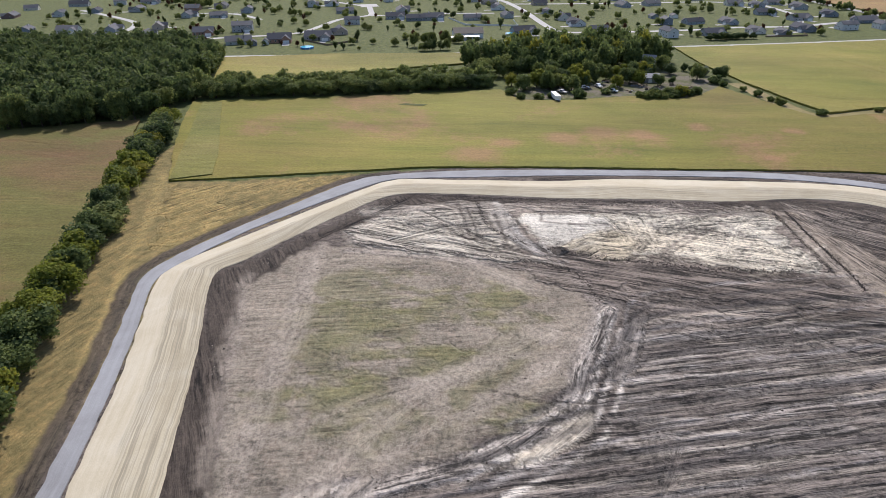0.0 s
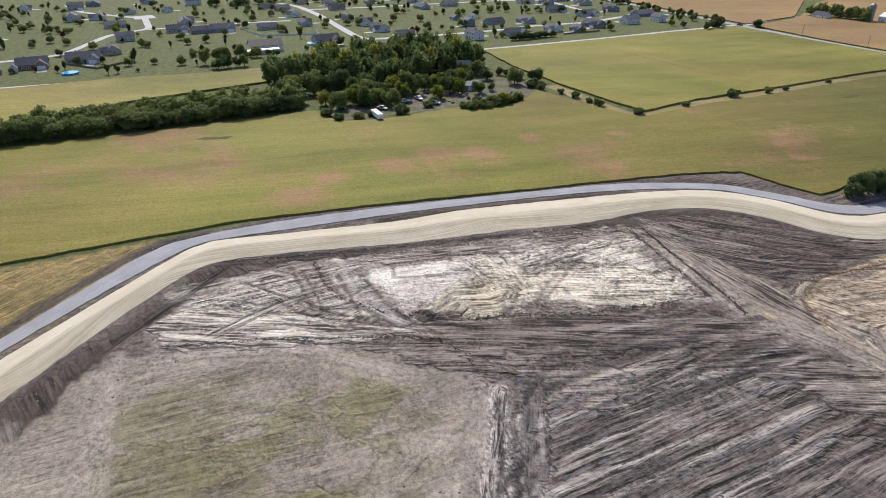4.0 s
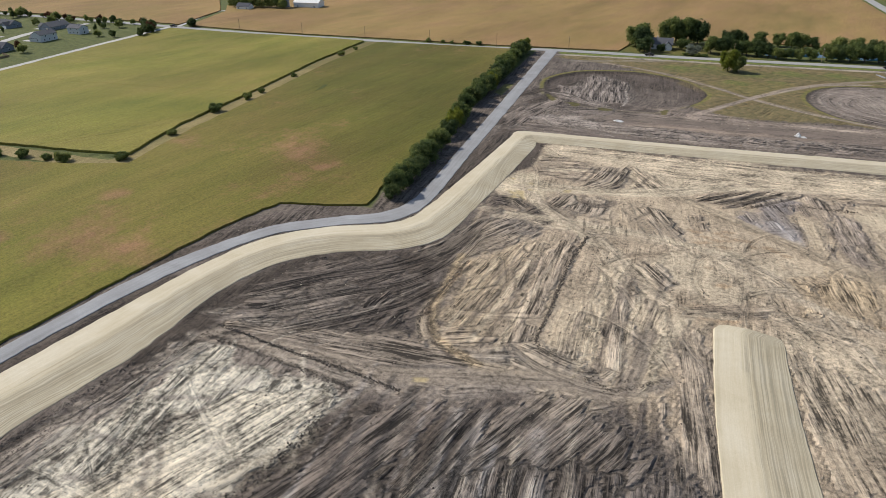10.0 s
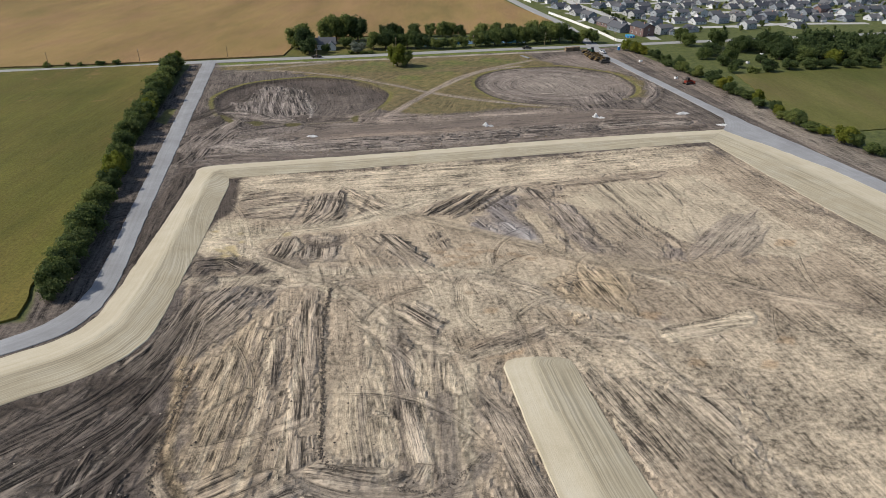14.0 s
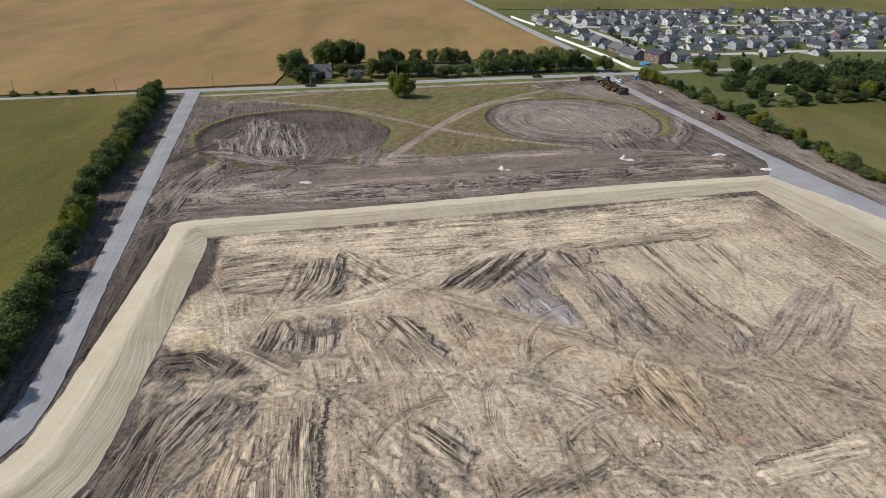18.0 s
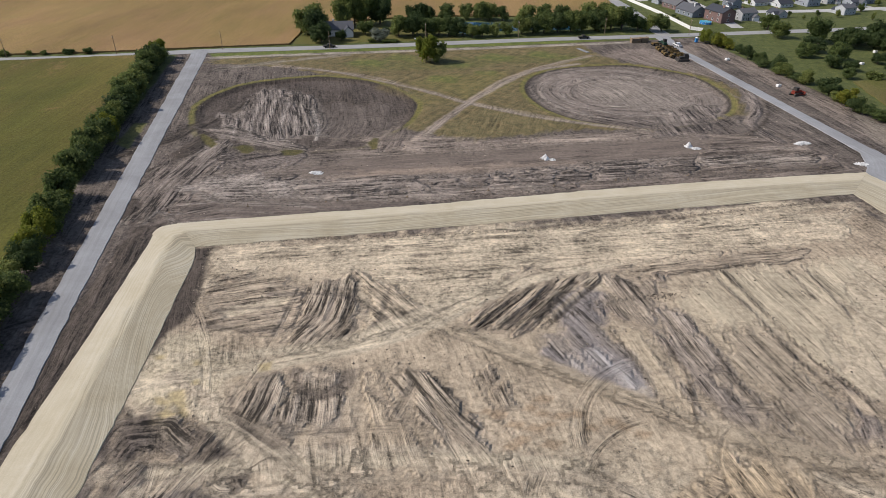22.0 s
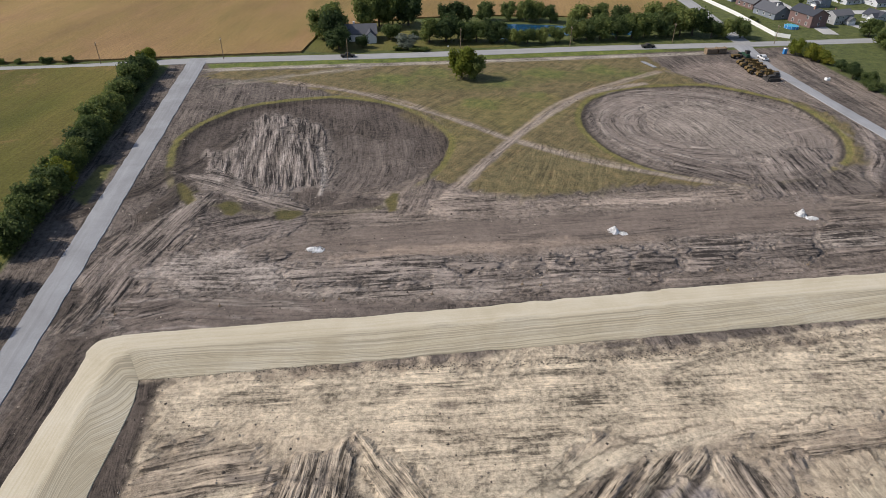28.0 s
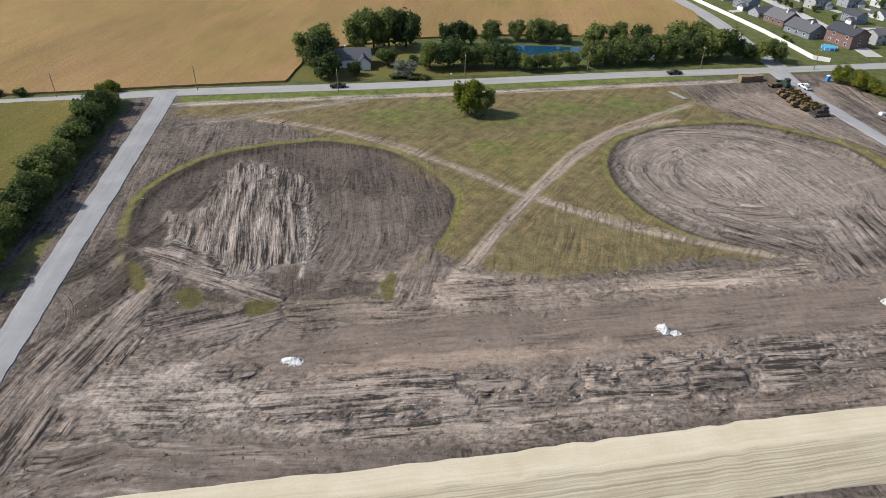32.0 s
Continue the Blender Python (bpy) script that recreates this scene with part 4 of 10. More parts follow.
# strip between the east road and its hedge
zone([(112, 364), (122, 330), (137, 270), (152, 206), (144, 180), (134, 228), (122, 285), (106, 366)], MAUVE, 0.9, 1.2, 3.0, 0, 0.45, 0.6, turn=13)
zone([(140, 262), (150, 215), (172, 130), (160, 128), (142, 190), (133, 240)], (0.22, 0.19, 0.155), 0.7, 1.5, 4.0, 0.1, 0.4, 0.6, turn=15)

# wheel tracks that can be told apart
PT = (0.29, 0.235, 0.19)
trail([(-87, 301), (-42, 287), (-3, 260), (28, 246), (62, 237), (100, 231)], 2.4, PT, 0.62, 0.7, 1.2)
trail([(52, 330), (36, 316), (22, 303), (9, 285), (-3, 260), (-17, 227), (-22, 214)], 3.2, PT, 0.68, 0.8, 1.2)
trail([(-120, 308), (-85, 317), (-29, 330), (48, 350), (80, 358)], 3.6, (0.33, 0.29, 0.24), 0.9, 0.7, 1.2)
trail([(-110, 292), (-96, 300), (-80, 309), (-60, 320)], 4.0, (0.24, 0.21, 0.17), 0.7, 1.5, 3)
trail([(-54, 101), (-44, 112), (-30, 118), (-9, 129), (13, 143), (36, 151), (76, 166), (102, 185)], 4.6, (0.43, 0.355, 0.26), 0.85, 1.0, 2.0)
trail([(-60, 88), (-48, 88), (-19, 90), (11, 94), (29, 85), (44, 67), (53, 52), (62, 29), (70, 0)], 4.2, (0.40, 0.335, 0.25), 0.8, 1.0, 2.0)
trail([(-21, 90), (-10, 78), (1, 66), (12, 60), (20, 66), (32, 69), (44, 67)], 4.0, (0.42, 0.35, 0.26), 0.8, 1.0, 2.0)
trail([(-12, 124), (16, 109), (37, 101), (64, 96), (87, 84), (112, 76)], 4.0, (0.33, 0.27, 0.20), 0.75, 1.2, 2.0)
trail([(-1, 125), (15, 115), (30, 107), (43, 102), (54, 94), (63, 89)], 3.4, (0.41, 0.345, 0.255), 0.8, 0.9, 1.5)
trail([(-33, 111), (-28, 106), (-24, 106), (-22, 111), (-22, 115)], 2.2, (0.19, 0.155, 0.12), 0.75, 0.6, 0.8)
trail([(55, 148), (60, 134), (65, 120), (70, 109)], 1.3, (0.24, 0.195, 0.15), 0.75, 0.5, 0.8, ruts=-0.15)
trail([(71, 155), (76, 147), (79, 137)], 1.6, (0.26, 0.21, 0.155), 0.7, 0.6, 0.8)
trail([(4, 132.5), (14, 138.5), (24, 145), (37, 151), (58, 157), (80, 161)], 1.2, (0.15, 0.12, 0.095), 0.7, 0.6, 1.6, ruts=-0.25)
trail([(-52, 104), (-46, 94), (-36, 86), (-20, 88)], 3.4, (0.40, 0.335, 0.25), 0.8, 1.0, 1.5)
trail([(-42, 54), (-39, 30), (-33, 22), (-22, 19), (-3, 24), (6, 27), (11, 38), (17, 58)], 3.6, (0.36, 0.295, 0.215), 0.85, 0.9, 1.5)
trail([(-42, 56), (-40.5, 42), (-39, 30)], 1.6, ORANGE, 0.8, 0.6, 1.0)
trail([(-75, 2), (-53, 3), (-39, 4), (-28, 5), (-12, 16), (6, 25), (14, 34)], 4.0, (0.27, 0.23, 0.19), 0.75, 1.2, 2.0)
trail([(-76, 4), (-60, 4.5), (-38, 5.4)], 1.0, DARK, 0.8, 0.5, 0.6, ruts=-0.25)
trail([(-74, -1), (-60, 0.5), (-38, 1.2)], 1.2, DARK, 0.7, 0.5, 0.6, ruts=-0.25)
trail([(-80, -118), (-79, -80), (-79, -40), (-76, 4)], 1.4, DARK, 0.75, 0.6, 1.5, ruts=-0.2)
trail([(-15, -58), (5, -65), (16, -68), (27, -77), (36, -88), (43, -105), (52, -122), (80, -136)], 5.0, (0.36, 0.32, 0.28), 0.9, 1.0, 2.5, marks=0.95)
trail([(-13, -54), (6, -61), (19, -64), (30, -72), (41, -86), (50, -104)], 1.3, DARK, 0.8, 0.5, 1.2, ruts=-0.2)
trail([(-40, -126), (-37, -97), (-30, -66), (-17, -60)], 3.0, (0.27, 0.235, 0.20), 0.8, 1.0, 2.0)
trail([(-42, -124), (-39, -97), (-33, -66)], 1.0, DARK, 0.7, 0.5, 1.0, ruts=-0.15)
trail([(-41, -68), (-52, -78), (-66, -82), (-76, -86)], 2.2, (0.33, 0.31, 0.28), 0.9, 0.8, 1.5)
trail([(-42, -72), (-54, -84), (-66, -89), (-76, -92)], 1.6, DARK, 0.8, 0.6, 1.5, ruts=-0.2)
trail([(-40, -70), (-50, -94), (-64, -104), (-74, -106)], 1.2, DARK, 0.8, 0.5, 1.4, ruts=-0.15)
trail([(-42, -76), (-47, -100), (-54, -122)], 1.2, DARK, 0.7, 0.5, 1.0, ruts=-0.15)
trail([(-46, -78), (-52, -100), (-60, -118)], 1.0, DARK, 0.6, 0.5, 1.0, ruts=-0.15)
trail([(-44, -66), (-38, -50), (-36, -30), (-37, -8)], 3.0, DARK, 0.7, 1.2, 3.0)
trail([(-64, -40), (-56, -36), (-50, -28), (-48, -18), (-56, -14), (-68, -20)], 1.4, (0.22, 0.19, 0.165), 0.8, 0.6, 1.2)
trail([(-70, -32), (-58, -30), (-46, -32), (-38, -30)], 1.6, (0.22, 0.19, 0.165), 0.7, 0.6, 1.2)
SW = (0.29, 0.25, 0.205)
for pts, w, amt in (([(-4, -72), (3, -81), (17, -96), (31, -106), (48, -116)], 4.5, 0.6), ([(-43, -134), (-20, -132), (3, -130), (25, -128), (60, -122)], 3.4, 0.75), ([(-12, -62), (5, -70), (17, -83), (28, -95), (44, -106)], 3.2, 0.55),
                    ([(-24, -148), (-15, -146), (19, -137), (43, -131)], 3.0, 0.5), ([(-40, -120), (-37, -97), (-24, -76)], 5.0, 0.5), ([(17, -96), (24, -106), (29, -118), (34, -130)], 3.0, 0.4)):
    trail(pts, w, SW, amt, 1.4, 3.0, marks=0.15, turf=0.2)
for pts, w, tone in (([(-74, -101), (-61, -97), (-50, -94)], 1.1, DARK), ([(-70, -86), (-54, -82), (-42, -73), (-38, -67)], 3.4, (0.33, 0.31, 0.28)), ([(-70, -89), (-55, -85), (-43, -75)], 1.0, DARK), ([(-59, -124), (-53, -105), (-48, -85), (-41, -71)], 1.1, DARK),
                     ([(-54, -124), (-46, -100), (-41, -80), (-38, -69)], 1.4, DARK), ([(-40, -42), (-52, -35), (-59, -26), (-57, -14)], 1.6, (0.20, 0.18, 0.16)), ([(-58, -40), (-57, -28), (-58, -16), (-56, -6)], 1.4, (0.20, 0.18, 0.16)),
                     ([(-47, -67), (-42, -51), (-41, -31), (-35, -14), (-31, -2)], 5.0, DARK), ([(-34, 110), (-27, 105), (-22, 110), (-25, 116)], 1.4, DARKGREY), ([(54, 148), (61, 125), (67, 113)], 1.4, (0.22, 0.18, 0.145)), ([(36, 132), (43, 115), (48, 102)], 1.4, MAUVE),
                     ([(-91, 153), (-86, 166), (-86, 181), (-98, 200)], 2.0, GREY), ([(-64, 169), (-45, 174), (-14, 184)], 1.6, GREY), ([(-4, 196), (2, 198), (4, 191), (-3, 189)], 4.0, DARK), ([(31, 282), (51, 300), (75, 299), (84, 282), (73, 262), (56, 252)], 2.0, (0.26, 0.22, 0.185))):
    trail(pts, w, tone, 0.75, 0.7, 1.4, marks=0.6)
for k in range(9):
    trail([(-3 + k * 2.3, 126 + k * 1.3), (-6 + k * 2.3, 120.5 + k * 1.3)], 0.9, DARK if k % 2 else TAN, 0.8, 0.4, 0.5, ruts=-0.15)
trail([(-90, 190), (-84, 204), (-80, 232), (-78, 250)], 2.0, MAUVE, 0.7, 0.8, 1.5)
trail([(-94, 168), (-88, 186), (-72, 196), (-54, 200), (-40, 204)], 2.6, GREY, 0.6, 1.0, 2.0)
trail([(-84, 172), (-78, 182), (-62, 186), (-50, 184)], 2.2, GREY, 0.6, 0.8, 1.5)
trail([(-98, 182), (-90, 200), (-86, 208)], 2.0, DARK, 0.7, 0.8, 1.5)
for k in range(7):
    trail([(-74 + k * 2, 173 + 3 * k), (-20 + k, 186 + 3 * k), (40, 201 + 3.2 * k), (104, 216 + 2.4 * k)], 0.9, (DARK, GREY, MAUVE)[k % 3], 0.7, 0.5, 1.5)
trail([(100, 230), (96, 246), (104, 262), (108, 286), (104, 306), (96, 322)], 5.0, (0.21, 0.175, 0.15), 0.7, 1.5, 3.0, marks=0.8)
trail([(92, 236), (104, 252), (112, 276), (110, 300)], 1.5, DARK, 0.7, 0.7, 1.5)
trail([(96, 316), (92, 300), (99, 280), (108, 262), (114, 240)], 1.2, GREY, 0.7, 0.7, 1.5)
# the pad ground, patch by patch: pale clay, grey subsoil dragged through it, and the ways between
CLAYEY, BROWN, WARM = (0.415, 0.338, 0.243), (0.262, 0.212, 0.16), (0.39, 0.30, 0.19)
zone([(-64.6, 150.8), (0.4, 164.3), (100.4, 182.2), (69, 117.3), (58.9, 96.5), (-11.3, 90.9), (-33.6, 89.1), (-41.2, 105.7), (-49.3, 100.3), (-58.4, 101.9), (-58.5, 120.9)], CLAYEY, 0.85, 2.0, 5.0, 0, 0.17, 0.5, flow=[(-21, 118), (-12.3, 91.9)])
zone([(-60.7, 149.7), (0.4, 163.8), (40, 172), (100, 181.3), (91.9, 164.7), (62.6, 159.3), (35.5, 148.7), (17.4, 133.9), (12.3, 140.8), (0.9, 132.5), (-9.5, 125), (-20.7, 122.2), (-25.2, 141.4), (-37.4, 142.3), (-53.2, 139), (-56.1, 131.2)], PALE, 0.8, 1.2, 5.0, 0, 0.42, 0.9, flow=[(-57.9, 145.1), (38.4, 163.7)])
zone([(-54.3, 141.9), (-39.2, 140.2), (-34.1, 138.7), (-30.4, 123.3), (-35.6, 119), (-45.2, 119.7), (-51.2, 122.1), (-55.6, 130.3)], BROWN, 0.8, 1.4, 4.0, 0, 1.0, 0.6, flow=[(-51.2, 121.5), (-42.6, 124.6), (-31.6, 128.1)])
zone([(-34.9, 139.6), (-24.3, 141.9), (-21, 130.7), (-23.5, 120.5), (-33, 117), (-34.4, 126.2)], (0.25, 0.207, 0.16), 0.85, 1.0, 3.0, 0, 1.25, 0.6, flow=[(-32, 117.1), (-28, 126.7), (-27.7, 145.2)])
zone([(-24.2, 141.5), (-15.3, 138.4), (-7.8, 130.1), (-13.5, 123.1), (-20.4, 121.8)], TAN, 0.6, 1.0, 3.0, 0, 1.1, 0.6, flow=[(-22.8, 137.7), (-11.6, 124.9)])
zone([(-51, 128.1), (-42.8, 132.3), (-38, 133.6), (-38.3, 130.6), (-48.5, 125.8)], PALE, 0.9, 0.6, 2.0, 0, 0.2, 0.6)
zone([(-58.1, 120.2), (-51.9, 120.5), (-43.7, 115.4), (-39.5, 112), (-42.6, 109.4), (-44.8, 102.8), (-47.7, 98.8), (-54.4, 101.3), (-62.6, 103.7), (-61.4, 107.8), (-60.2, 113.3)], (0.47, 0.40, 0.285), 0.95, 1.2, 4.0, 0, 0.15, 0.7)
zone([(-57.2, 88.3), (-56, 98.1), (-49.1, 99.8), (-42.7, 97.5), (-36.8, 95.9), (-33.6, 89.1), (-55.1, 87.4)], DARKGREY, 0.75, 1.5, 4.0, 0, 0.8, 0.8, flow=[(-56.1, 89.4), (-55.1, 95.5), (-48.7, 97), (-42.4, 92.4), (-40, 88.6)])
zone([(-43.6, 89.4), (-42.1, 96), (-37, 93.8), (-33.6, 89.1), (-43.2, 88.4)], DARK, 0.6, 1.0, 2.0, 0, 1.3, 0.6, flow=[(-43.3, 88.5), (-41.1, 95.6)])
zone([(-41.3, 103.9), (-35.6, 108.9), (-30.7, 108.4), (-27.8, 104.4), (-28.5, 94), (-32.6, 92.2), (-37.6, 96.9)], (0.24, 0.20, 0.155), 0.85, 1.0, 3.0, 0, 1.3, 0.5, flow=[(-33, 92.2), (-31.2, 110.3)])
zone([(-31.2, 110.3), (-23, 113), (-21.3, 109.8), (-19.9, 99.4), (-24.4, 98), (-30, 100.8)], (0.255, 0.213, 0.168), 0.85, 0.8, 2.0, 0, 0.7, 0.9, flow=[(-24.4, 98), (-26.6, 110.7)])
zone([(-19.8, 111.3), (-15, 111.7), (-11.2, 103.4), (-4.9, 91.4), (-16.1, 90.5), (-18.8, 100.6)], TAN, 0.55, 1.2, 3.0, 0, 0.9, 0.5, flow=[(-18.8, 111.3), (-11.3, 91.1)])
zone([(-14.6, 115.7), (-5.5, 112.4), (0.4, 104.4), (4.8, 98.2), (3.1, 92.1), (-3.3, 91.5), (-9.2, 101.3), (-14.7, 109.1)], (0.29, 0.24, 0.185), 0.75, 1.2, 3.0, 0, 1.2, 0.5, flow=[(-12.5, 114.5), (2.3, 94.1)])
zone([(0.1, 117), (5, 112), (10.3, 105.2), (4.9, 103), (2.2, 106.8)], BROWN, 0.7, 1.0, 3.0, 0, 1.0, 0.5, flow=[(0.1, 117), (4.9, 100.3)])
zone([(-1.1, 125.7), (9, 144.4), (18.7, 147.2), (32.1, 149.4), (18.7, 135.8), (14.2, 127), (5.2, 124.4)], (0.215, 0.175, 0.135), 0.9, 1.0, 3.0, 0, 1.4, 0.5, flow=[(-0, 124.6), (14.2, 143.8)])
zone([(29.5, 148.2), (58, 156.6), (79.6, 161.7), (77, 155.5), (59.7, 150.8), (38.7, 146.9)], BROWN, 0.7, 1.4, 3.0, 0, 1.2, 0.5, flow=[(29.3, 147.1), (77.6, 159.9)])
zone([(16.6, 131.3), (22.6, 140.7), (27.7, 140.2), (26.9, 128.1), (31.3, 116.8), (32.8, 109.1), (25.5, 110.9), (19.4, 113.8), (13.6, 119.5)], (0.235, 0.208, 0.195), 0.95, 1.0, 3.0, 0, 0.55, 0.35, flow=[(17.4, 133.9), (30.2, 111.6)])
zone([(19.6, 124.4), (24.8, 121.9), (29.1, 115.3), (31.7, 109.9), (25.8, 113.1), (20.7, 117.3)], (0.36, 0.33, 0.31), 0.85, 1.5, 4.0, 0, 0.5, 0.3, flow=[(17.4, 133.9), (30.2, 111.6)])
zone([(28, 146), (43, 147.7), (41, 139.5), (35.9, 128.9), (27.6, 129.8)], (0.25, 0.205, 0.165), 0.8, 1.2, 3.0, 0, 0.9, 0.5, flow=[(29.2, 146.1), (34.8, 128.8)])
zone([(28, 125.9), (36.4, 128.9), (37.8, 116), (39, 104.2), (32.6, 107.9)], (0.42, 0.345, 0.245), 0.9, 1.0, 2.5, 0, 0.35, 0.4, flow=[(29.2, 126.7), (34.6, 107.2)])
zone([(37.9, 135.7), (44.2, 132.8), (46.7, 123.7), (47.1, 113), (51.4, 105.2), (42.2, 103.3), (38.3, 109.2), (37.2, 121.5)], (0.24, 0.20, 0.17), 0.85, 1.4, 3.0, 0, 0.75, 0.45, flow=[(38.1, 134), (46.6, 103.7)])
zone([(42.9, 136.1), (53.1, 148.2), (68.3, 151.6), (88.5, 157.6), (69, 117.3), (64.2, 120.9), (60.4, 130.9), (50.8, 130.1)], (0.44, 0.375, 0.27), 0.85, 1.6, 4.0, 0, 0.30, 0.3, flow=[(53.7, 150.3), (63.9, 111.9)])
zone([(46.7, 123.7), (57.6, 129.1), (62.2, 120.7), (64.5, 109.6), (58.9, 96.5), (50.1, 97.9), (50, 108.4), (47, 115.5)], (0.27, 0.222, 0.165), 0.8, 2.5, 6.0, 0, 0.5, 0.45, flow=[(49.7, 126.9), (59, 101.6)])
zone([(37.6, 96), (50.1, 98), (55.4, 87.4), (46.4, 76.7), (36.4, 74.2), (32.2, 82.7)], WARM, 0.6, 2.0, 6.0, 0, 0.9, 0.6, flow=[(38.7, 96.1), (45.5, 74.4)])
# pad ground south of the crossing ways
zone([(-56.6, 51.7), (-52.2, 91.7), (-40.4, 89.5), (-34.2, 71.9), (-43.5, 57.1), (-48.8, 49.1)], (0.20, 0.168, 0.135), 0.85, 1.2, 4.0, 0, 1.1, 0.5, flow=[(-55.6, 50), (-42, 86.9)])
zone([(-42.9, 55.8), (-35.4, 74.8), (-30, 67.2), (-26.9, 43.7), (-22.8, 24.1), (-28.6, 24.6), (-35.3, 31.1)], (0.37, 0.295, 0.20), 0.85, 1.0, 3.0, 0, 0.9, 0.5, flow=[(-30.1, 25), (-32, 66.4)])
zone([(-34.9, 29.1), (-21.6, 28.5), (-20.5, 23.2), (-25.5, 20.8), (-31.3, 23.5)], BROWN, 0.6, 1.0, 3.0, 0, 1.1, 0.5, flow=[(-32.6, 20.1), (-21.6, 28.5)])
zone([(-29.3, 67.5), (-28, 85), (-21.6, 84), (-17.4, 55.2), (-12.1, 32.4), (-16.7, 28.5), (-21.9, 36.6), (-24.5, 49.7)], (0.30, 0.247, 0.19), 0.75, 1.2, 3.0, 0, 0.9, 0.45, flow=[(-26.2, 85.7), (-14.5, 27.6)])
zone([(-17, 58), (-8.4, 67.1), (2.3, 29.1), (-12.1, 32.4)], (0.43, 0.355, 0.255), 0.6, 1.2, 3.0, 0, 0.4, 0.5, flow=[(-14.6, 73.5), (-6.2, 32.9)])
zone([(-8.3, 65.7), (-2, 69.7), (8.3, 26.5), (2.4, 24.8)], (0.29, 0.24, 0.19), 0.7, 1.0, 2.5, 0, 1.0, 0.5, flow=[(-5.2, 68.4), (5.4, 25.3)])
zone([(-4.7, 75.1), (2.7, 81.2), (8, 71), (-0.6, 63.4)], (0.29, 0.24, 0.185), 0.8, 0.8, 2.0, 0, 1.1, 0.5, flow=[(-3.2, 75.1), (5.4, 67.2)])
zone([(8.3, 58.2), (17.6, 52.9), (28, 12.3), (21.5, 9.6), (14.1, 32.2)], (0.235, 0.197, 0.158), 0.75, 1.5, 4.0, 0, 0.9, 0.5, flow=[(12.5, 55.2), (26.4, 11.6)])
zone([(10.7, 62.9), (27.9, 72.5), (28.2, 66.4), (12, 58.5)], BROWN, 0.7, 0.8, 2.0, 0, 0.8, 0.8, flow=[(11.3, 59), (28, 70)])
zone([(33.3, 55.1), (62, 52), (58, 24.7), (41.9, 18)], (0.34, 0.28, 0.21), 0.6, 2.0, 5.0, 0, 1.0, 0.5, flow=[(34.5, 51.6), (47.6, 20.4)])
zone([(-13.1, 32), (1.8, 28.9), (8.2, 29.7), (10.2, 41.6), (12.7, 28.3), (5.2, 16), (-5.6, 14.5), (-13.6, 20.8)], (0.34, 0.283, 0.215), 0.7, 1.5, 4.0, 0, 0.8, 0.5, flow=[(-11.6, 21.6), (3.8, 21.4), (10.8, 38)])
zone([(-18.3, 6.3), (-5.6, 17.5), (8.6, 18.9), (16.6, 7.5), (-12.9, -4.7)], (0.16, 0.135, 0.112), 0.6, 2.0, 5.0, 0, 1.2, 0.5, flow=[(-7.5, 16.7), (-12.9, -4.7)])
# dark fan inside the bend, the brown way past it and the pale ground below
zone([(-82.4, 20.9), (-76, 36.5), (-61.1, 48.4), (-48.8, 45), (-38.1, 29.9), (-42.9, 19.7), (-56.6, 12.1), (-74.9, 6.5)], (0.125, 0.103, 0.086), 0.85, 1.5, 4.0, 0, 1.0, 0.7, flow=[(-75.9, 6.1), (-60.4, 18.6), (-49.4, 39.5)])
zone([(-57.1, 22.1), (-51.7, 33.5), (-42.5, 30.3), (-38.6, 21.4), (-49.3, 17.1)], (0.095, 0.078, 0.066), 0.8, 1.0, 3.0, 0, 1.3, 0.5, flow=[(-50.3, 16.6), (-51.7, 33.5)])
zone([(-70.6, 25.8), (-63.9, 33.5), (-53.8, 23.5), (-61.1, 14.2), (-69.2, 15)], (0.21, 0.178, 0.148), 0.6, 1.2, 4.0, 0, 0.9, 0.8, flow=[(-69.5, 17), (-58.8, 30.6)])
zone([(-73.9, 4), (-56.2, 13.2), (-33.5, 21.6), (-22.5, 19.7), (-19.5, 8.7), (-28.8, 4.9), (-51, 6.7), (-66.3, 0.7)], (0.225, 0.186, 0.146), 0.85, 1.4, 4.0, 0, 1.0, 0.5, flow=[(-72.5, 2.7), (-29.4, 14.2)])
zone([(-60.6, 0.5), (-51, 5), (-32.9, 5.9), (-29.6, 4.3), (-36.2, 1.8), (-47.5, 0.6)], (0.31, 0.265, 0.212), 0.8, 0.8, 2.0, 0, 0.6, 0.6, flow=[(-60.6, 0.5), (-31, 4.7)])
zone([(-47.8, -70.7), (-44.6, -51.9), (-40.8, -33.7), (-33.2, -19.3), (-32.6, -4.4), (-28.7, 5.1), (-17.6, 3.8), (-19.9, -23.9), (-15.4, -50.7), (-33.4, -82), (-41.2, -89.1), (-38.2, -71.5)], (0.15, 0.124, 0.103), 0.75, 1.5, 4.0, 0, 1.2, 0.6, flow=[(-39.8, -80.5), (-34.6, -56.2), (-26.1, -24.5), (-20.2, 3.3)])
zone([(-25.1, -52), (-22, -40.1), (-12, -30.1), (-7.3, -38.6), (-14.4, -51.3)], (0.21, 0.178, 0.15), 0.6, 2.0, 6.0, 0, 0.6, 1.1, flow=[(-20.6, -54.2), (-15.3, -27.6)])
zone([(-21.3, -14.3), (-18.9, 1.9), (-11.8, 10.7), (-9.3, -8.1), (-9.6, -19.2)], DARK, 0.7, 1.0, 3.0, 0, 1.3, 0.6, flow=[(-15.2, -19.6), (-12.4, 8.1)])
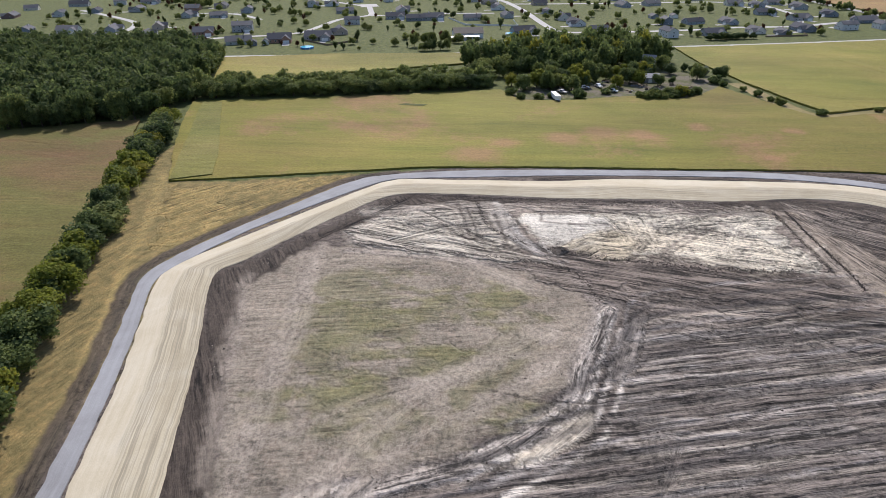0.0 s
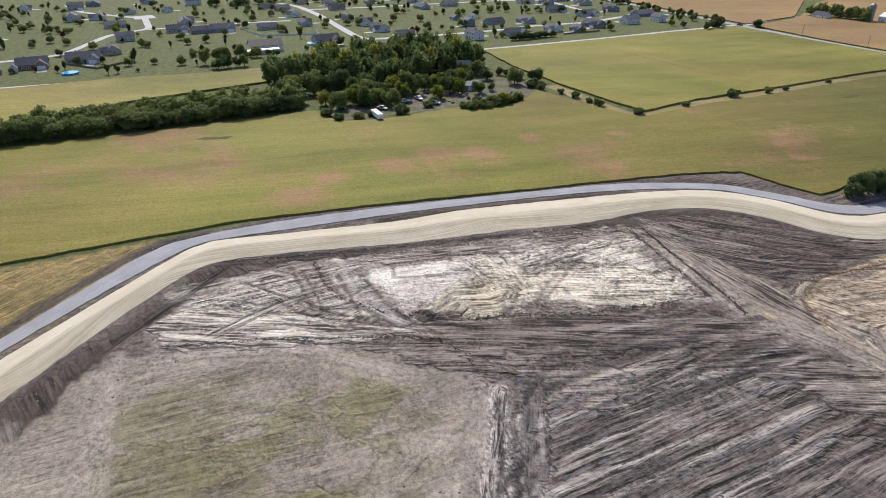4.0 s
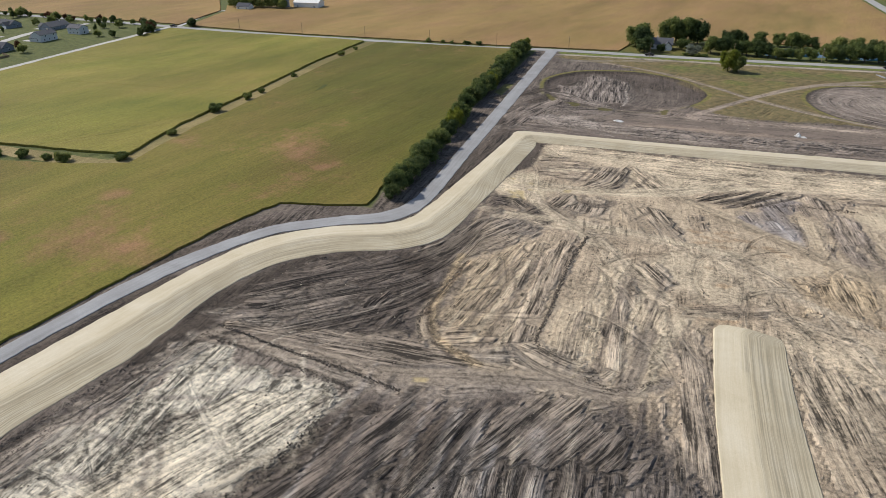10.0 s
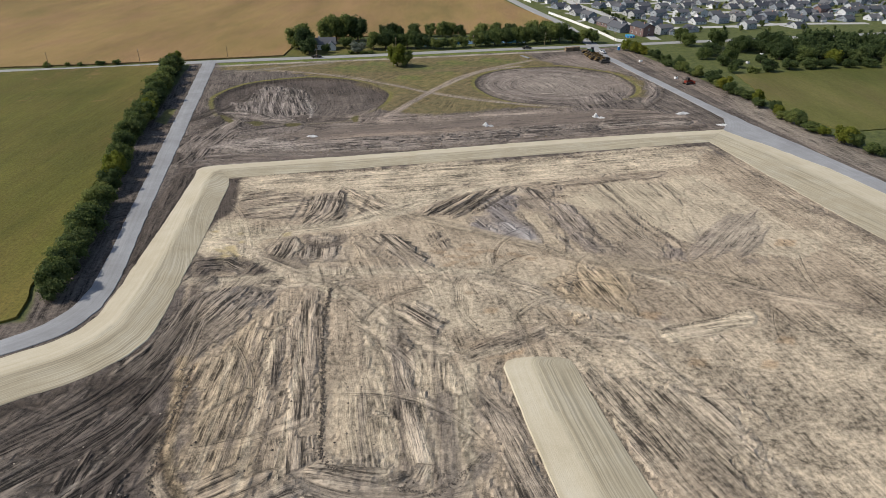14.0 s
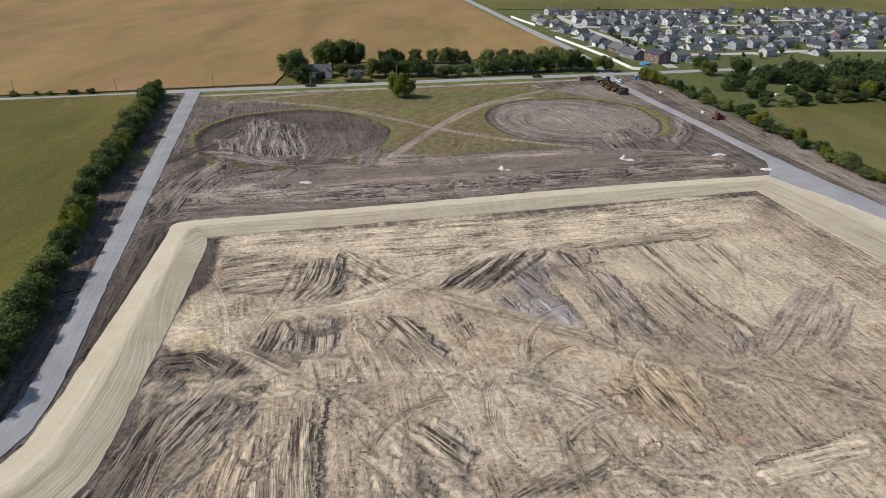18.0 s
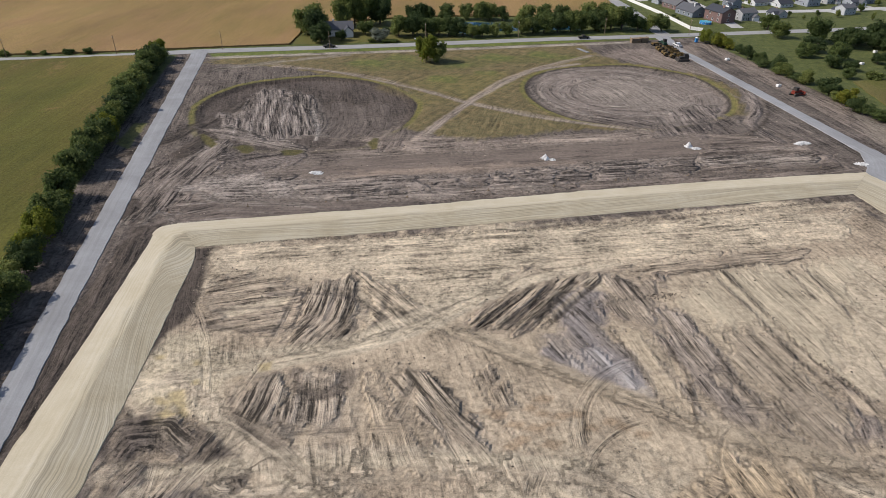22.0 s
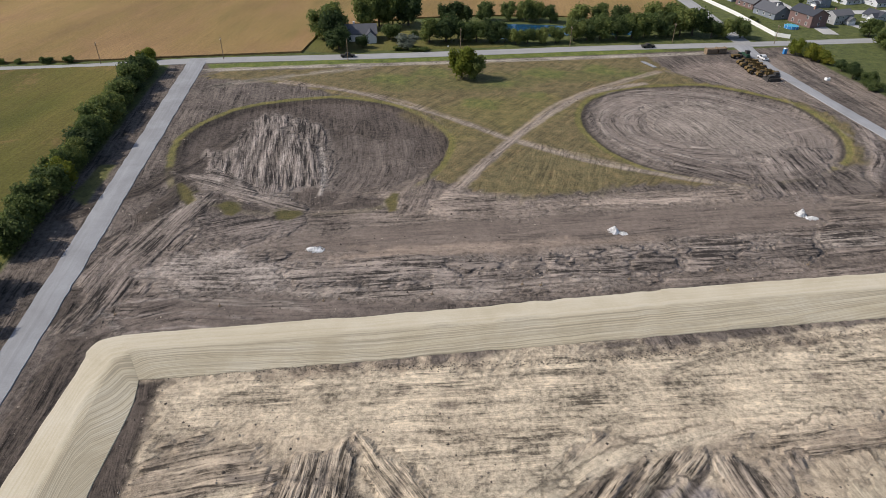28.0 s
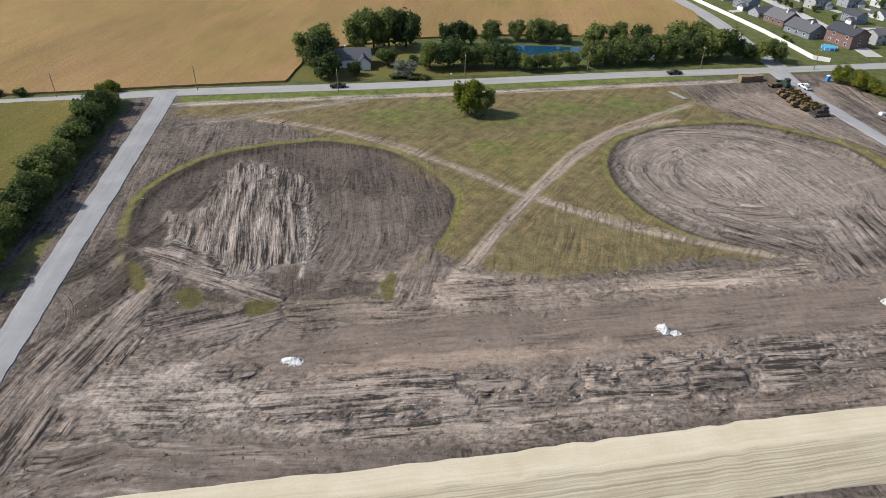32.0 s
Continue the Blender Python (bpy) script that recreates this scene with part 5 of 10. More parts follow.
# white ground: smooth wet sheet, its reflection painted near-white, scraped knoll and crossings
zone([(-67.2, -74.4), (-65.8, -53.3), (-61.7, -51.7), (-48.3, -57.4), (-46.6, -69), (-48.2, -72.6), (-62, -77.6)], (0.56, 0.525, 0.455), 0.9, 1.0, 3.0, 0, 0.25, 0.6, flow=[(-62, -77.6), (-62.5, -52)])
zone([(-47.3, -64.5), (-56.4, -56.8), (-57.8, -48.7), (-48.5, -45.2), (-39.2, -49.6), (-40.8, -60.3)], (0.40, 0.345, 0.245), 0.75, 1.2, 4.0, 0, 1.1, 0.7, flow=[(-45, -65.2), (-51.8, -59.6), (-50.7, -51.7), (-54.4, -43.8)])
zone([(-63.7, -50.2), (-60.5, -34), (-60.5, -12.5), (-43.6, -5), (-34.2, -3), (-34.7, -18.1), (-43.7, -34.7), (-42.4, -45.6), (-50.2, -44.4)], (0.50, 0.445, 0.345), 0.75, 1.2, 5.0, 0, 0.7, 1.1, flow=[(-55.5, -52.2), (-43.6, -5)])
zone([(-75.4, -81.6), (-74.1, -72.8), (-79.4, -30.7), (-77.5, -1.5), (-73.1, -0.7), (-71.4, -28.4), (-70, -59.5), (-69.4, -72.7)], (0.27, 0.235, 0.195), 0.7, 1.2, 3.0, 0, 1.2, 0.7, flow=[(-73.4, -81.9), (-74.8, -3.2)])
zone([(-52, -130.6), (-57.5, -122.9), (-55.5, -103.3), (-43.6, -81.2), (-38, -69.8), (-36.2, -81.3), (-38.5, -104.6), (-42.4, -126.1)], (0.43, 0.39, 0.32), 0.75, 1.0, 3.0, 0, 1.3, 0.6, flow=[(-55.5, -131.4), (-47.7, -105.6), (-38, -71.3)])
zone([(-66.8, -128.1), (-75.6, -105.3), (-76.2, -79.1), (-50, -81.2), (-56.3, -100.2), (-59.3, -123.3)], (0.34, 0.305, 0.255), 0.6, 1.2, 4.0, 0, 1.1, 0.8, flow=[(-63, -125.7), (-74.1, -79.2)])
# stubble: rows of stalks and green regrowth
GREENING = (0.165, 0.158, 0.072)
for patch in ([(-11.1, -127.9), (-17.2, -115.2), (-9.6, -108.7), (7.3, -108.2), (9.4, -118.8), (0.9, -126.9)], [(17.2, -121), (12.3, -109.5), (20.9, -105.8), (25.2, -112.8), (24.1, -119)], [(-16.3, -105.9), (-20.1, -95.9), (-14.5, -92.9), (-9.9, -101.3)], [(5.3, -99.6), (1.5, -90.9), (8.3, -88.3), (10.2, -96.9)], [(24.2, -84.9), (18.5, -76), (21.1, -72.2), (28.9, -80.2), (30.3, -85.7)],
              [(-19.2, -89.3), (-21.8, -80.2), (-12.8, -76.6), (-10.3, -86.5)], [(27.8, -114.1), (23.7, -107.3), (28.7, -107.2), (32.4, -112)], [(21.8, -129.8), (15.8, -123.5), (29.2, -119.4), (29.5, -126.9)], [(-6.3, -84.1), (-8.6, -76.8), (1, -77.2), (3.1, -85.1)]):
    zone(patch, GREENING, 0.7, 3.0, 9.0, 0.6, 0.3, 1.0, flow=[(-0.7, -135.7), (-10.7, -76.7)])
for line, wide in (([(-36.1, -134.9), (-0.9, -128.4), (18.9, -127.7), (34.3, -126)], 5.0), ([(34.2, -127), (30.4, -120), (22.4, -109.5), (15.7, -98.4), (8.3, -88.3), (-5.6, -76.9)], 3.6), ([(14.9, -98.5), (13.1, -90.3), (6.5, -82.9), (-2.8, -72.4)], 4.0), ([(33.8, -112.5), (23.5, -103.4), (16.3, -96.3)], 3.0), ([(33.4, -101.8), (23, -89.8), (6, -70.9)], 4.5)):
    trail(line, wide, (0.285, 0.245, 0.20), 0.6, 1.2, 3.0, marks=0.12, turf=0.1)
# the bright hauling track at the edge of the stubble
for k in range(7):
    trail([(x + 1.5 * k, y + 0.9 * k) for x, y in [(-13.3, -59.9), (7.5, -65.6), (18.2, -69.5), (26.4, -78.3), (32.8, -86.6)]], 0.7 + 0.3 * (k % 3), (0.46, 0.42, 0.37) if k % 2 == 0 else (0.09, 0.076, 0.064), 0.85, 0.4, 1.2, marks=0.8)
zone([(-7.2, -59), (-11.5, -51.1), (5.5, -55.1), (10.5, -60.8), (0.4, -58)], (0.24, 0.212, 0.185), 0.8, 1.0, 2.0, 0, 0.6, 0.6, flow=[(-11.4, -53.5), (10.5, -60.8)])
zone([(22.3, -69.9), (20.8, -65.4), (28.5, -68.3), (32.4, -75), (32.5, -78.5)], (0.42, 0.37, 0.29), 0.8, 0.8, 2.5, 0, 0.4, 0.6, flow=[(20.8, -66.4), (32.5, -76.8)])
for k, line in enumerate(([(5.5, -55.6), (-0.3, -37.7), (-11.2, 3.1)], [(16.5, -59.8), (12.2, -41.6), (3.7, -5)], [(-3.4, -55), (-8.1, -29.4), (-16.5, 6)], [(22, -62.7), (19.8, -39.2), (11.7, -9.4)], [(10.4, -56.6), (7.4, -40.1), (4.4, -23.1)], [(25.7, -57.7), (23.8, -40.5), (20.5, -20.5)], [(29.3, -60.3), (27.5, -41.8), (25.9, -17.2)])):
    trail(line, 1.2 + 0.4 * (k % 3), (0.29, 0.262, 0.235), 0.6, 0.6, 1.8, marks=1.2)
for k, line in enumerate(([(-12.4, -46.2), (-15.3, -32.6), (-14, -15.1), (-15.7, 0.1)], [(-6.8, -42.3), (-9.8, -26.9), (-10.4, -9.9), (-12.4, 8.1)], [(-3.3, -37.1), (-5.6, -22.9), (-8.1, -6.4)], [(1.7, -29.7), (-4, -10.8), (-7.8, 2.6)], [(4.7, -25.2), (0.7, -8.8), (-4.3, 4.9)], [(8, -19.9), (3.5, -4.7), (-1.9, 8.4)], [(11.6, -14.9), (6.4, 2.1), (2.7, 12.4)])):
    trail(line, 1.6 + 0.5 * (k % 2), (0.235, 0.21, 0.185) if k % 2 else (0.27, 0.235, 0.19), 0.6, 0.7, 1.6, marks=1.2)

# ways and single ruts over the pad ground
WAY = (0.46, 0.39, 0.285)
for line, wide, tone in (([(-63.4, 102.4), (-51.9, 108.3), (-42.9, 110.4), (-34.1, 113.8), (-21.1, 118.5), (-9.5, 125.4), (2, 135.3), (17.4, 146.1), (32.6, 152.7)], 3.2, WAY), ([(-53, 108.5), (-45.4, 104.1), (-38.1, 96.8), (-32.7, 91.3), (-28.9, 89.5)], 2.6, (0.42, 0.35, 0.26)), ([(-3.2, 125.6), (10, 117.8), (23.6, 110.8), (32.7, 106.4), (41, 102.2), (59, 96.7)], 3.6, (0.365, 0.30, 0.215)),
                         ([(9, 144.4), (20.1, 149.4), (32.6, 152.7), (55.6, 156.9)], 2.0, (0.40, 0.33, 0.24)), ([(-48.8, 84.1), (-30, 91.8), (-9.2, 94.5), (9.5, 93.2), (27.3, 81.8), (46.9, 74.1), (64.4, 67.9)], 3.0, (0.40, 0.335, 0.25)), ([(-22.1, 85.6), (-14.3, 83.5), (-4.5, 74.6), (5.8, 64.7), (12.8, 61.3), (21.2, 63.5)], 2.6, (0.43, 0.36, 0.265)),
                         ([(-46.4, 102), (-34.2, 94), (-23.3, 86.9), (-18.5, 81.7)], 3.0, WAY), ([(-75.3, -1.1), (-55.5, 4.4), (-34.9, 7.7), (-22.4, 14.3), (-4.6, 22.9), (7.1, 27.5), (7.5, 47.6)], 4.0, (0.27, 0.226, 0.178)), ([(11.8, 33), (10.2, 41.6), (12.2, 57.4)], 2.4, WAY)):
    trail(line, wide, tone, 0.92, 0.6, 1.4, marks=0.3)
for line in ([(53.5, 149.9), (58.4, 134), (61.2, 120.7), (65.9, 111.5)], [(56.6, 150.1), (61, 132.6), (64.2, 120.9), (67.7, 114.6)], [(75.3, 154.3), (77, 142.6), (77.5, 134.8)], [(71.3, 151.8), (73.2, 141.4)], [(27.4, 128.2), (31.3, 116.8), (33.6, 104.8)], [(38.1, 123), (39.1, 112.3), (37.7, 104.1)], [(46.2, 123.7), (47.5, 114.2), (50, 108.4)],
             [(0.2, 112.9), (4.9, 102.5), (9.8, 95.6)], [(3.1, 113.2), (7.5, 101.6)], [(-40.8, 104.5), (-36.7, 98), (-30.3, 94.4)], [(-34.7, 65.3), (-32.4, 46.4), (-31.6, 30.5)], [(-30.9, 63.7), (-28.8, 47.9), (-28.3, 31.8)], [(-7.8, 67.4), (-1.5, 45), (1.8, 28.9)], [(-2.7, 66.6), (3.2, 42.7), (6.5, 27.4)], [(-50.3, 83.5), (-49.5, 69.1), (-50.7, 52.6)]):
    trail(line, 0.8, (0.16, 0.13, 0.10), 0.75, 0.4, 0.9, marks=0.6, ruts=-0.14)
ring = [(-26.3, 110.7), (-20.7, 111.2)]
for r in (0.72, 0.85, 1.0):      # a machine's full turn
    (cx, cy), (ex, ey) = ring
    rad = r * math.hypot(ex - cx, ey - cy)
    trail([(cx + rad * math.cos(a), cy + rad * math.sin(a)) for a in np.linspace(2.9, 6.6, 14)], 1.0, (0.15, 0.122, 0.097), 0.85, 0.4, 0.6, marks=0.3, ruts=-0.1)
for k in range(11):      # deep diagonal furrows at the edge of the pale ground, their shadow painted dark
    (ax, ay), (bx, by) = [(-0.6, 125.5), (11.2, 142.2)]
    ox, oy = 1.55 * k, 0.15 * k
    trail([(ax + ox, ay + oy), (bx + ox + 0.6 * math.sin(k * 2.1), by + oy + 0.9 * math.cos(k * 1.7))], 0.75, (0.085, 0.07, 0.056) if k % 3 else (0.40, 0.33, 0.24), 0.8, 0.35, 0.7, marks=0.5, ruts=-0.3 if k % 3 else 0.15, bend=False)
for spot in ([(-51.4, 115.5), (-49.5, 115.9), (-49.2, 114.2), (-50.7, 113.8)], [(-51.1, 113.4), (-49.4, 114.2), (-48.6, 111.8), (-50, 111.4)], [(-38.3, 112.7), (-36.3, 113.7), (-35.8, 111.5), (-37.6, 110.8)], [(-49, 107.8), (-47.6, 108.4), (-47.2, 106.9), (-48.3, 106.6)], [(-51.7, 104.6), (-49.3, 105.7), (-47.7, 102.2), (-45.8, 99.5), (-47.2, 99.1), (-49, 101.7), (-50.8, 102.5)], [(-58.1, 113.8), (-56.1, 114.4), (-55.8, 113), (-57.4, 112.6)],
             [(-54.1, 103.7), (-51, 103.1), (-49.7, 101.2), (-52.7, 101.8)], [(-51.5, 99.6), (-50.7, 101.3), (-48.2, 99.8), (-50.3, 98.6)], [(-29.2, 9.7), (-26.5, 11.1), (-26.1, 10), (-28.4, 8.7)]):      # ochre wet spots
    zone(spot, (0.42, 0.335, 0.175), 0.75, 0.35, 0.8, 0, 0.0, 0.4)

# north strip: smooth brown haul way, dragged topsoil and dust
zone([(-69.9, 162.6), (-78.2, 162.7), (-78.6, 155.6), (-94.5, 178), (-91.6, 199.3), (-66.4, 210.1), (-18.9, 217.8), (79, 236.1), (60.6, 194.9), (22.7, 185.9), (-15.3, 177.8), (-51, 170.8)], MAUVE, 0.6, 1.5, 4.0, 0, 0.35, 0.7, flow=[(-75.8, 181.6), (60, 209.7)])
zone([(-95.5, 179.3), (-93.9, 197.2), (-87.9, 203.6), (-88.1, 218.5), (-78.4, 217.4), (-72.5, 201.6), (-76.9, 187.4), (-76.3, 178.7), (-80.2, 165.8), (-82.6, 161.2)], (0.165, 0.138, 0.117), 0.8, 1.5, 5.0, 0, 0.9, 0.8, flow=[(-82.8, 165.5), (-83, 186.7), (-79.3, 219.6)])
zone([(-77.8, 181.3), (-74.7, 187.3), (-56.3, 189.8), (-49.1, 184.6), (-49.7, 177.7), (-66.7, 175.8)], (0.29, 0.25, 0.215), 0.85, 2.0, 6.0, 0, 0.4, 1.1, flow=[(-76.1, 180.1), (-50.1, 184.5)])
zone([(-76.4, 204.9), (-54.5, 211.5), (-49.9, 204.2), (-60.8, 195.8), (-72.6, 194.4)], (0.155, 0.13, 0.113), 0.7, 1.5, 5.0, 0, 0.7, 0.9, flow=[(-73.4, 196), (-51, 207.9)])
zone([(-91.5, 201.2), (-88.1, 218.5), (-85.8, 255.5), (-81.8, 249.4), (-83.3, 216.8), (-87.1, 199.9)], DARK, 0.9, 0.8, 2.0, 0, 0.6, 0.5, flow=[(-90.3, 201.4), (-84.2, 221.4), (-84.4, 254)])
zone([(-50.8, 199.5), (-18.1, 209.8), (77.4, 232.5), (70.6, 217.3), (27.2, 208.6), (-17, 197.5), (-42.1, 192.7)], (0.165, 0.133, 0.11), 1.0, 0.8, 1.2, 0, 0.15, 0.3, flow=[(-49.5, 195.4), (73.9, 224.6)])
zone([(-44.2, 192.4), (-17.3, 200), (15.8, 206.4), (32.8, 209.2), (32.4, 207.2), (-6.3, 197.1), (-27, 191.9), (-41.3, 189.6)], (0.27, 0.212, 0.165), 0.95, 0.7, 1.2, 0, 0.25, 0.3, flow=[(-43.8, 191.2), (32.6, 208.3)])
zone([(-50.1, 187.4), (-16.8, 194.3), (37.7, 207.2), (69.3, 214.4), (63, 200.3), (23.8, 191.5), (-15.6, 181.5), (-46, 178.1)], (0.235, 0.198, 0.168), 0.8, 1.2, 3.0, 0, 1.3, 0.9, flow=[(-48.7, 183.2), (66, 207)])
for spot in ([(-14.5, 193), (-6.3, 197.1), (-4.2, 192.7), (-12.1, 187.4)], [(-4.2, 195.7), (4.3, 197.5), (3.9, 190.6), (-3.2, 188.4)], [(8.6, 198.8), (18.5, 202.4), (19, 198.4), (10.4, 195.8)], [(25.8, 201.6), (37, 204.5), (34, 197), (25.7, 196.1)], [(48.3, 206.7), (68.5, 212.5), (64.1, 202.8), (45.5, 198.3)], [(-26.6, 183.2), (-19.9, 185.1), (-19.6, 182.9), (-25.3, 181.5)], [(-39.7, 180.1), (-33.4, 182.5), (-33.8, 180.3)], [(23.7, 190.7), (29.8, 192.1), (28.2, 189.4), (23.8, 188.7)], [(-58.6, 190.3), (-50.6, 192), (-50.9, 189.8), (-56.9, 188.8)]):
    zone(spot, (0.115, 0.095, 0.08), 0.75, 0.9, 3.0, 0, 1.2, 0.8, flow=[(-48.7, 183.2), (66, 207)])
zone([(-45.6, 176.9), (-19.7, 183.1), (13.8, 190.3), (24.7, 190.8), (13.4, 187.2), (-15.5, 180.3), (-37.4, 175.1)], (0.28, 0.238, 0.20), 0.75, 1.0, 3.0, 0, 0.5, 0.6, flow=[(-45.4, 176.3), (23.7, 190.7)])
zone([(-78.2, 162.7), (-71.3, 173.3), (-50.2, 176.4), (-41.3, 175.5), (-24.5, 176.7), (-17.3, 179.4), (-16.9, 175.8), (-41.3, 169.6), (-61.9, 164.5)], (0.145, 0.118, 0.10), 0.95, 1.0, 2.5, 0, 0.3, 0.35, flow=[(-77.3, 162.8), (-65.2, 171), (-19, 177.4)])
zone([(-39.6, 222), (-22.2, 226.4), (5.6, 220.7), (37.6, 230), (58.1, 236), (54.8, 229.8), (17.6, 220), (-18.4, 212.7), (-30.3, 212.3)], (0.30, 0.245, 0.20), 0.8, 1.5, 4.0, 0, 0.5, 0.7, flow=[(-30.7, 214.3), (57.3, 233.5)])
for k in range(9):      # turning wheels fan out at the foot of the haul road
    trail([(-81.7, 161.3), (-81.6, 167.9), (-75.1, 174.8), (-63, 183)][:2] + [(x + 1.6 * k, y - 1.9 * k) for x, y in [(-81.5, 172.2), (-71.4, 175.3), (-56.5, 175)]], 0.5, (0.31, 0.27, 0.235) if k % 2 else (0.09, 0.075, 0.063), 0.6, 0.35, 0.8, marks=0.5)
for k in range(5):
    trail([(x + 0.9 * k, y - 0.5 * k) for x, y in [(-77.8, 181.3), (-74.3, 176.9), (-67.3, 175.1), (-52.8, 175.4), (-45, 175.1)]], 0.5, (0.12, 0.10, 0.085) if k % 2 else (0.30, 0.26, 0.22), 0.6, 0.35, 0.6, marks=0.5)
    trail([(x + 1.1 * k, y + 0.6 * k) for x, y in [(-87.6, 180.2), (-87.6, 192.7), (-85.3, 207.9), (-76.5, 213.2)]], 0.6, (0.30, 0.26, 0.222) if k % 2 else (0.11, 0.09, 0.076), 0.55, 0.4, 0.9, marks=0.5)
# west basin: scraped heart, dragged south lip, smooth dark east side
zone([(-87.6, 264.2), (-83, 269.7), (-75.4, 272.3), (-68, 254.4), (-60.4, 252.1), (-50.9, 225.4), (-60.9, 219.5), (-58.1, 214.9), (-68.8, 216.3), (-82.1, 216.9), (-88.7, 231), (-90.9, 242.1), (-83.3, 249.2)], (0.205, 0.174, 0.15), 0.85, 0.8, 3.0, 0, 1.0, 0.5, flow=[(-66.3, 216.6), (-73.1, 238.4), (-83.9, 272.4)])
zone([(-91.6, 225.4), (-84.1, 230.2), (-69.6, 218.4), (-52.8, 213.8), (-53.9, 209.6), (-63.3, 208.5), (-76.2, 215.4)], (0.22, 0.185, 0.157), 0.8, 1.2, 4.0, 0, 0.9, 0.8, flow=[(-91.6, 225.4), (-52.1, 211.8)])
zone([(-58.1, 252.4), (-53.7, 259.5), (-31.3, 255.7), (-27.6, 233.1), (-39.6, 222), (-49, 223.2)], (0.125, 0.103, 0.087), 0.85, 1.5, 4.0, 0, 0.3, 0.5, flow=[(-43.6, 217.1), (-42.7, 236.6), (-47.6, 260.3)])
zone([(-33.3, 222.7), (-27, 233.2), (-20.7, 224.2), (-23.5, 215.2), (-30.3, 212.3)], (0.15, 0.122, 0.103), 0.85, 1.0, 2.0, 0, 0.5, 0.4, flow=[(-25.6, 233.4), (-28, 212.6)])
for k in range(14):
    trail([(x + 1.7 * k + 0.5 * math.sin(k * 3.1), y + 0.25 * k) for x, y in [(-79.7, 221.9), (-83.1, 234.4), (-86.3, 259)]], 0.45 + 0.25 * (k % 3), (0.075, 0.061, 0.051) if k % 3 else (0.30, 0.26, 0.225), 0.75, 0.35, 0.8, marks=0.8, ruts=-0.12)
trail([(-59.1, 249.1), (-53.2, 230), (-51.8, 219.4)], 1.2, (0.36, 0.32, 0.28), 0.85, 0.5, 1.0)
# east basin: rings of the scraper, fanning out at its mouth
zone([(22.8, 288), (30, 304.2), (43.7, 310.8), (65.4, 311.2), (83.6, 302.1), (93.5, 281.5), (94.8, 271.3), (83.7, 246.5), (64.2, 239.1), (51.1, 242.6), (36.3, 254.7), (25.4, 269.4)], (0.21, 0.175, 0.148), 0.9, 0.9, 2.0, 0, 0.28, 0.4, centre=(52, 278, 1.1))
zone([(40.7, 294.5), (63.5, 304), (76.4, 290.8), (79.8, 266.2), (72.4, 250.5), (63.6, 261.1), (48.1, 268.8), (39.3, 278.4)], (0.25, 0.214, 0.18), 0.7, 2.5, 6.0, 0, 0.32, 0.6, flow=[(43.3, 299.1), (53.3, 283.9), (66.1, 244.4)])
zone([(39.5, 256.6), (55, 251.2), (63.4, 244.1), (78, 236), (66.3, 234.6), (58.9, 238.5), (47, 242.1)], (0.13, 0.106, 0.09), 0.8, 1.0, 3.0, 0, 0.7, 0.5, flow=[(39.2, 255), (65.2, 241.7)])
zone([(63.9, 249.5), (79.8, 266.2), (92, 267.7), (76.9, 231.3), (61.6, 231.7)], (0.15, 0.125, 0.108), 0.75, 1.5, 4.0, 0, 0.7, 0.7, flow=[(70.7, 265.1), (71.8, 233)])
for k, s in enumerate((0.42, 0.55, 0.66, 0.76, 0.86, 0.94)):
    trail([(58 + 38 * s * math.cos(a), 277 + 37 * s * math.sin(a)) for a in np.linspace(0.6, 5.3, 22)], 0.9 + 0.4 * (k % 2), (0.12, 0.10, 0.085) if k % 2 else (0.285, 0.245, 0.208), 0.6, 0.6, 2.5, marks=0.5)
zone([(-66.4, 150.6), (-61.3, 151.5), (-57.3, 134.7), (-56.1, 126.8), (-58.6, 120.1), (-59, 112), (-57.6, 98.5), (-56.7, 90.3), (-56.6, 87.3), (-63.4, 86.8), (-64.7, 101.4), (-65.5, 118.8)], (0.085, 0.068, 0.055), 1.0, 0.7, 1.5, 0, 0.25, 0.5)
trail([(-45.5, 57.8), (-42, 45.1), (-39.3, 35.1), (-36.4, 28.5), (-32.6, 23.9), (-27.1, 21.4), (-20.2, 19.8)], 2.2, WARM, 0.85, 0.6, 1.0, marks=0.6)
trail([(-44.8, 52.2), (-42, 41.2), (-39.1, 31.7), (-35.7, 25.7), (-31.5, 21.5), (-26.1, 19.5)], 0.9, DARK, 0.85, 0.4, 0.8, marks=0.5, ruts=-0.15)
trail([(-42.3, 54.6), (-38.4, 43.9), (-35.5, 33.2), (-32.3, 27.1), (-28.2, 23.8)], 0.7, (0.20, 0.16, 0.12), 0.75, 0.4, 0.8, marks=0.5)
RIM_W = curve(BASIN_W, 3.0, True)
RIM_E = curve(BASIN_E, 3.0, True)
for rim in (RIM_W, RIM_E):      # grassy lip, and the shading of the cut below it painted as a dark line
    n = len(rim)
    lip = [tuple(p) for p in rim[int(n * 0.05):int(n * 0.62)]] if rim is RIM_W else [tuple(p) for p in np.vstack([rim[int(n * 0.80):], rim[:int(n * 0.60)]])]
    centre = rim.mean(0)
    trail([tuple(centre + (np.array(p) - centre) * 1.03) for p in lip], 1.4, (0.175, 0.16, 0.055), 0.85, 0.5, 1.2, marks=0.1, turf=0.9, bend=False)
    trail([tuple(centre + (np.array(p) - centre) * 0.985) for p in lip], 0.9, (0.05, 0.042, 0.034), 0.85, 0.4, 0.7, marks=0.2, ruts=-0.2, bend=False)
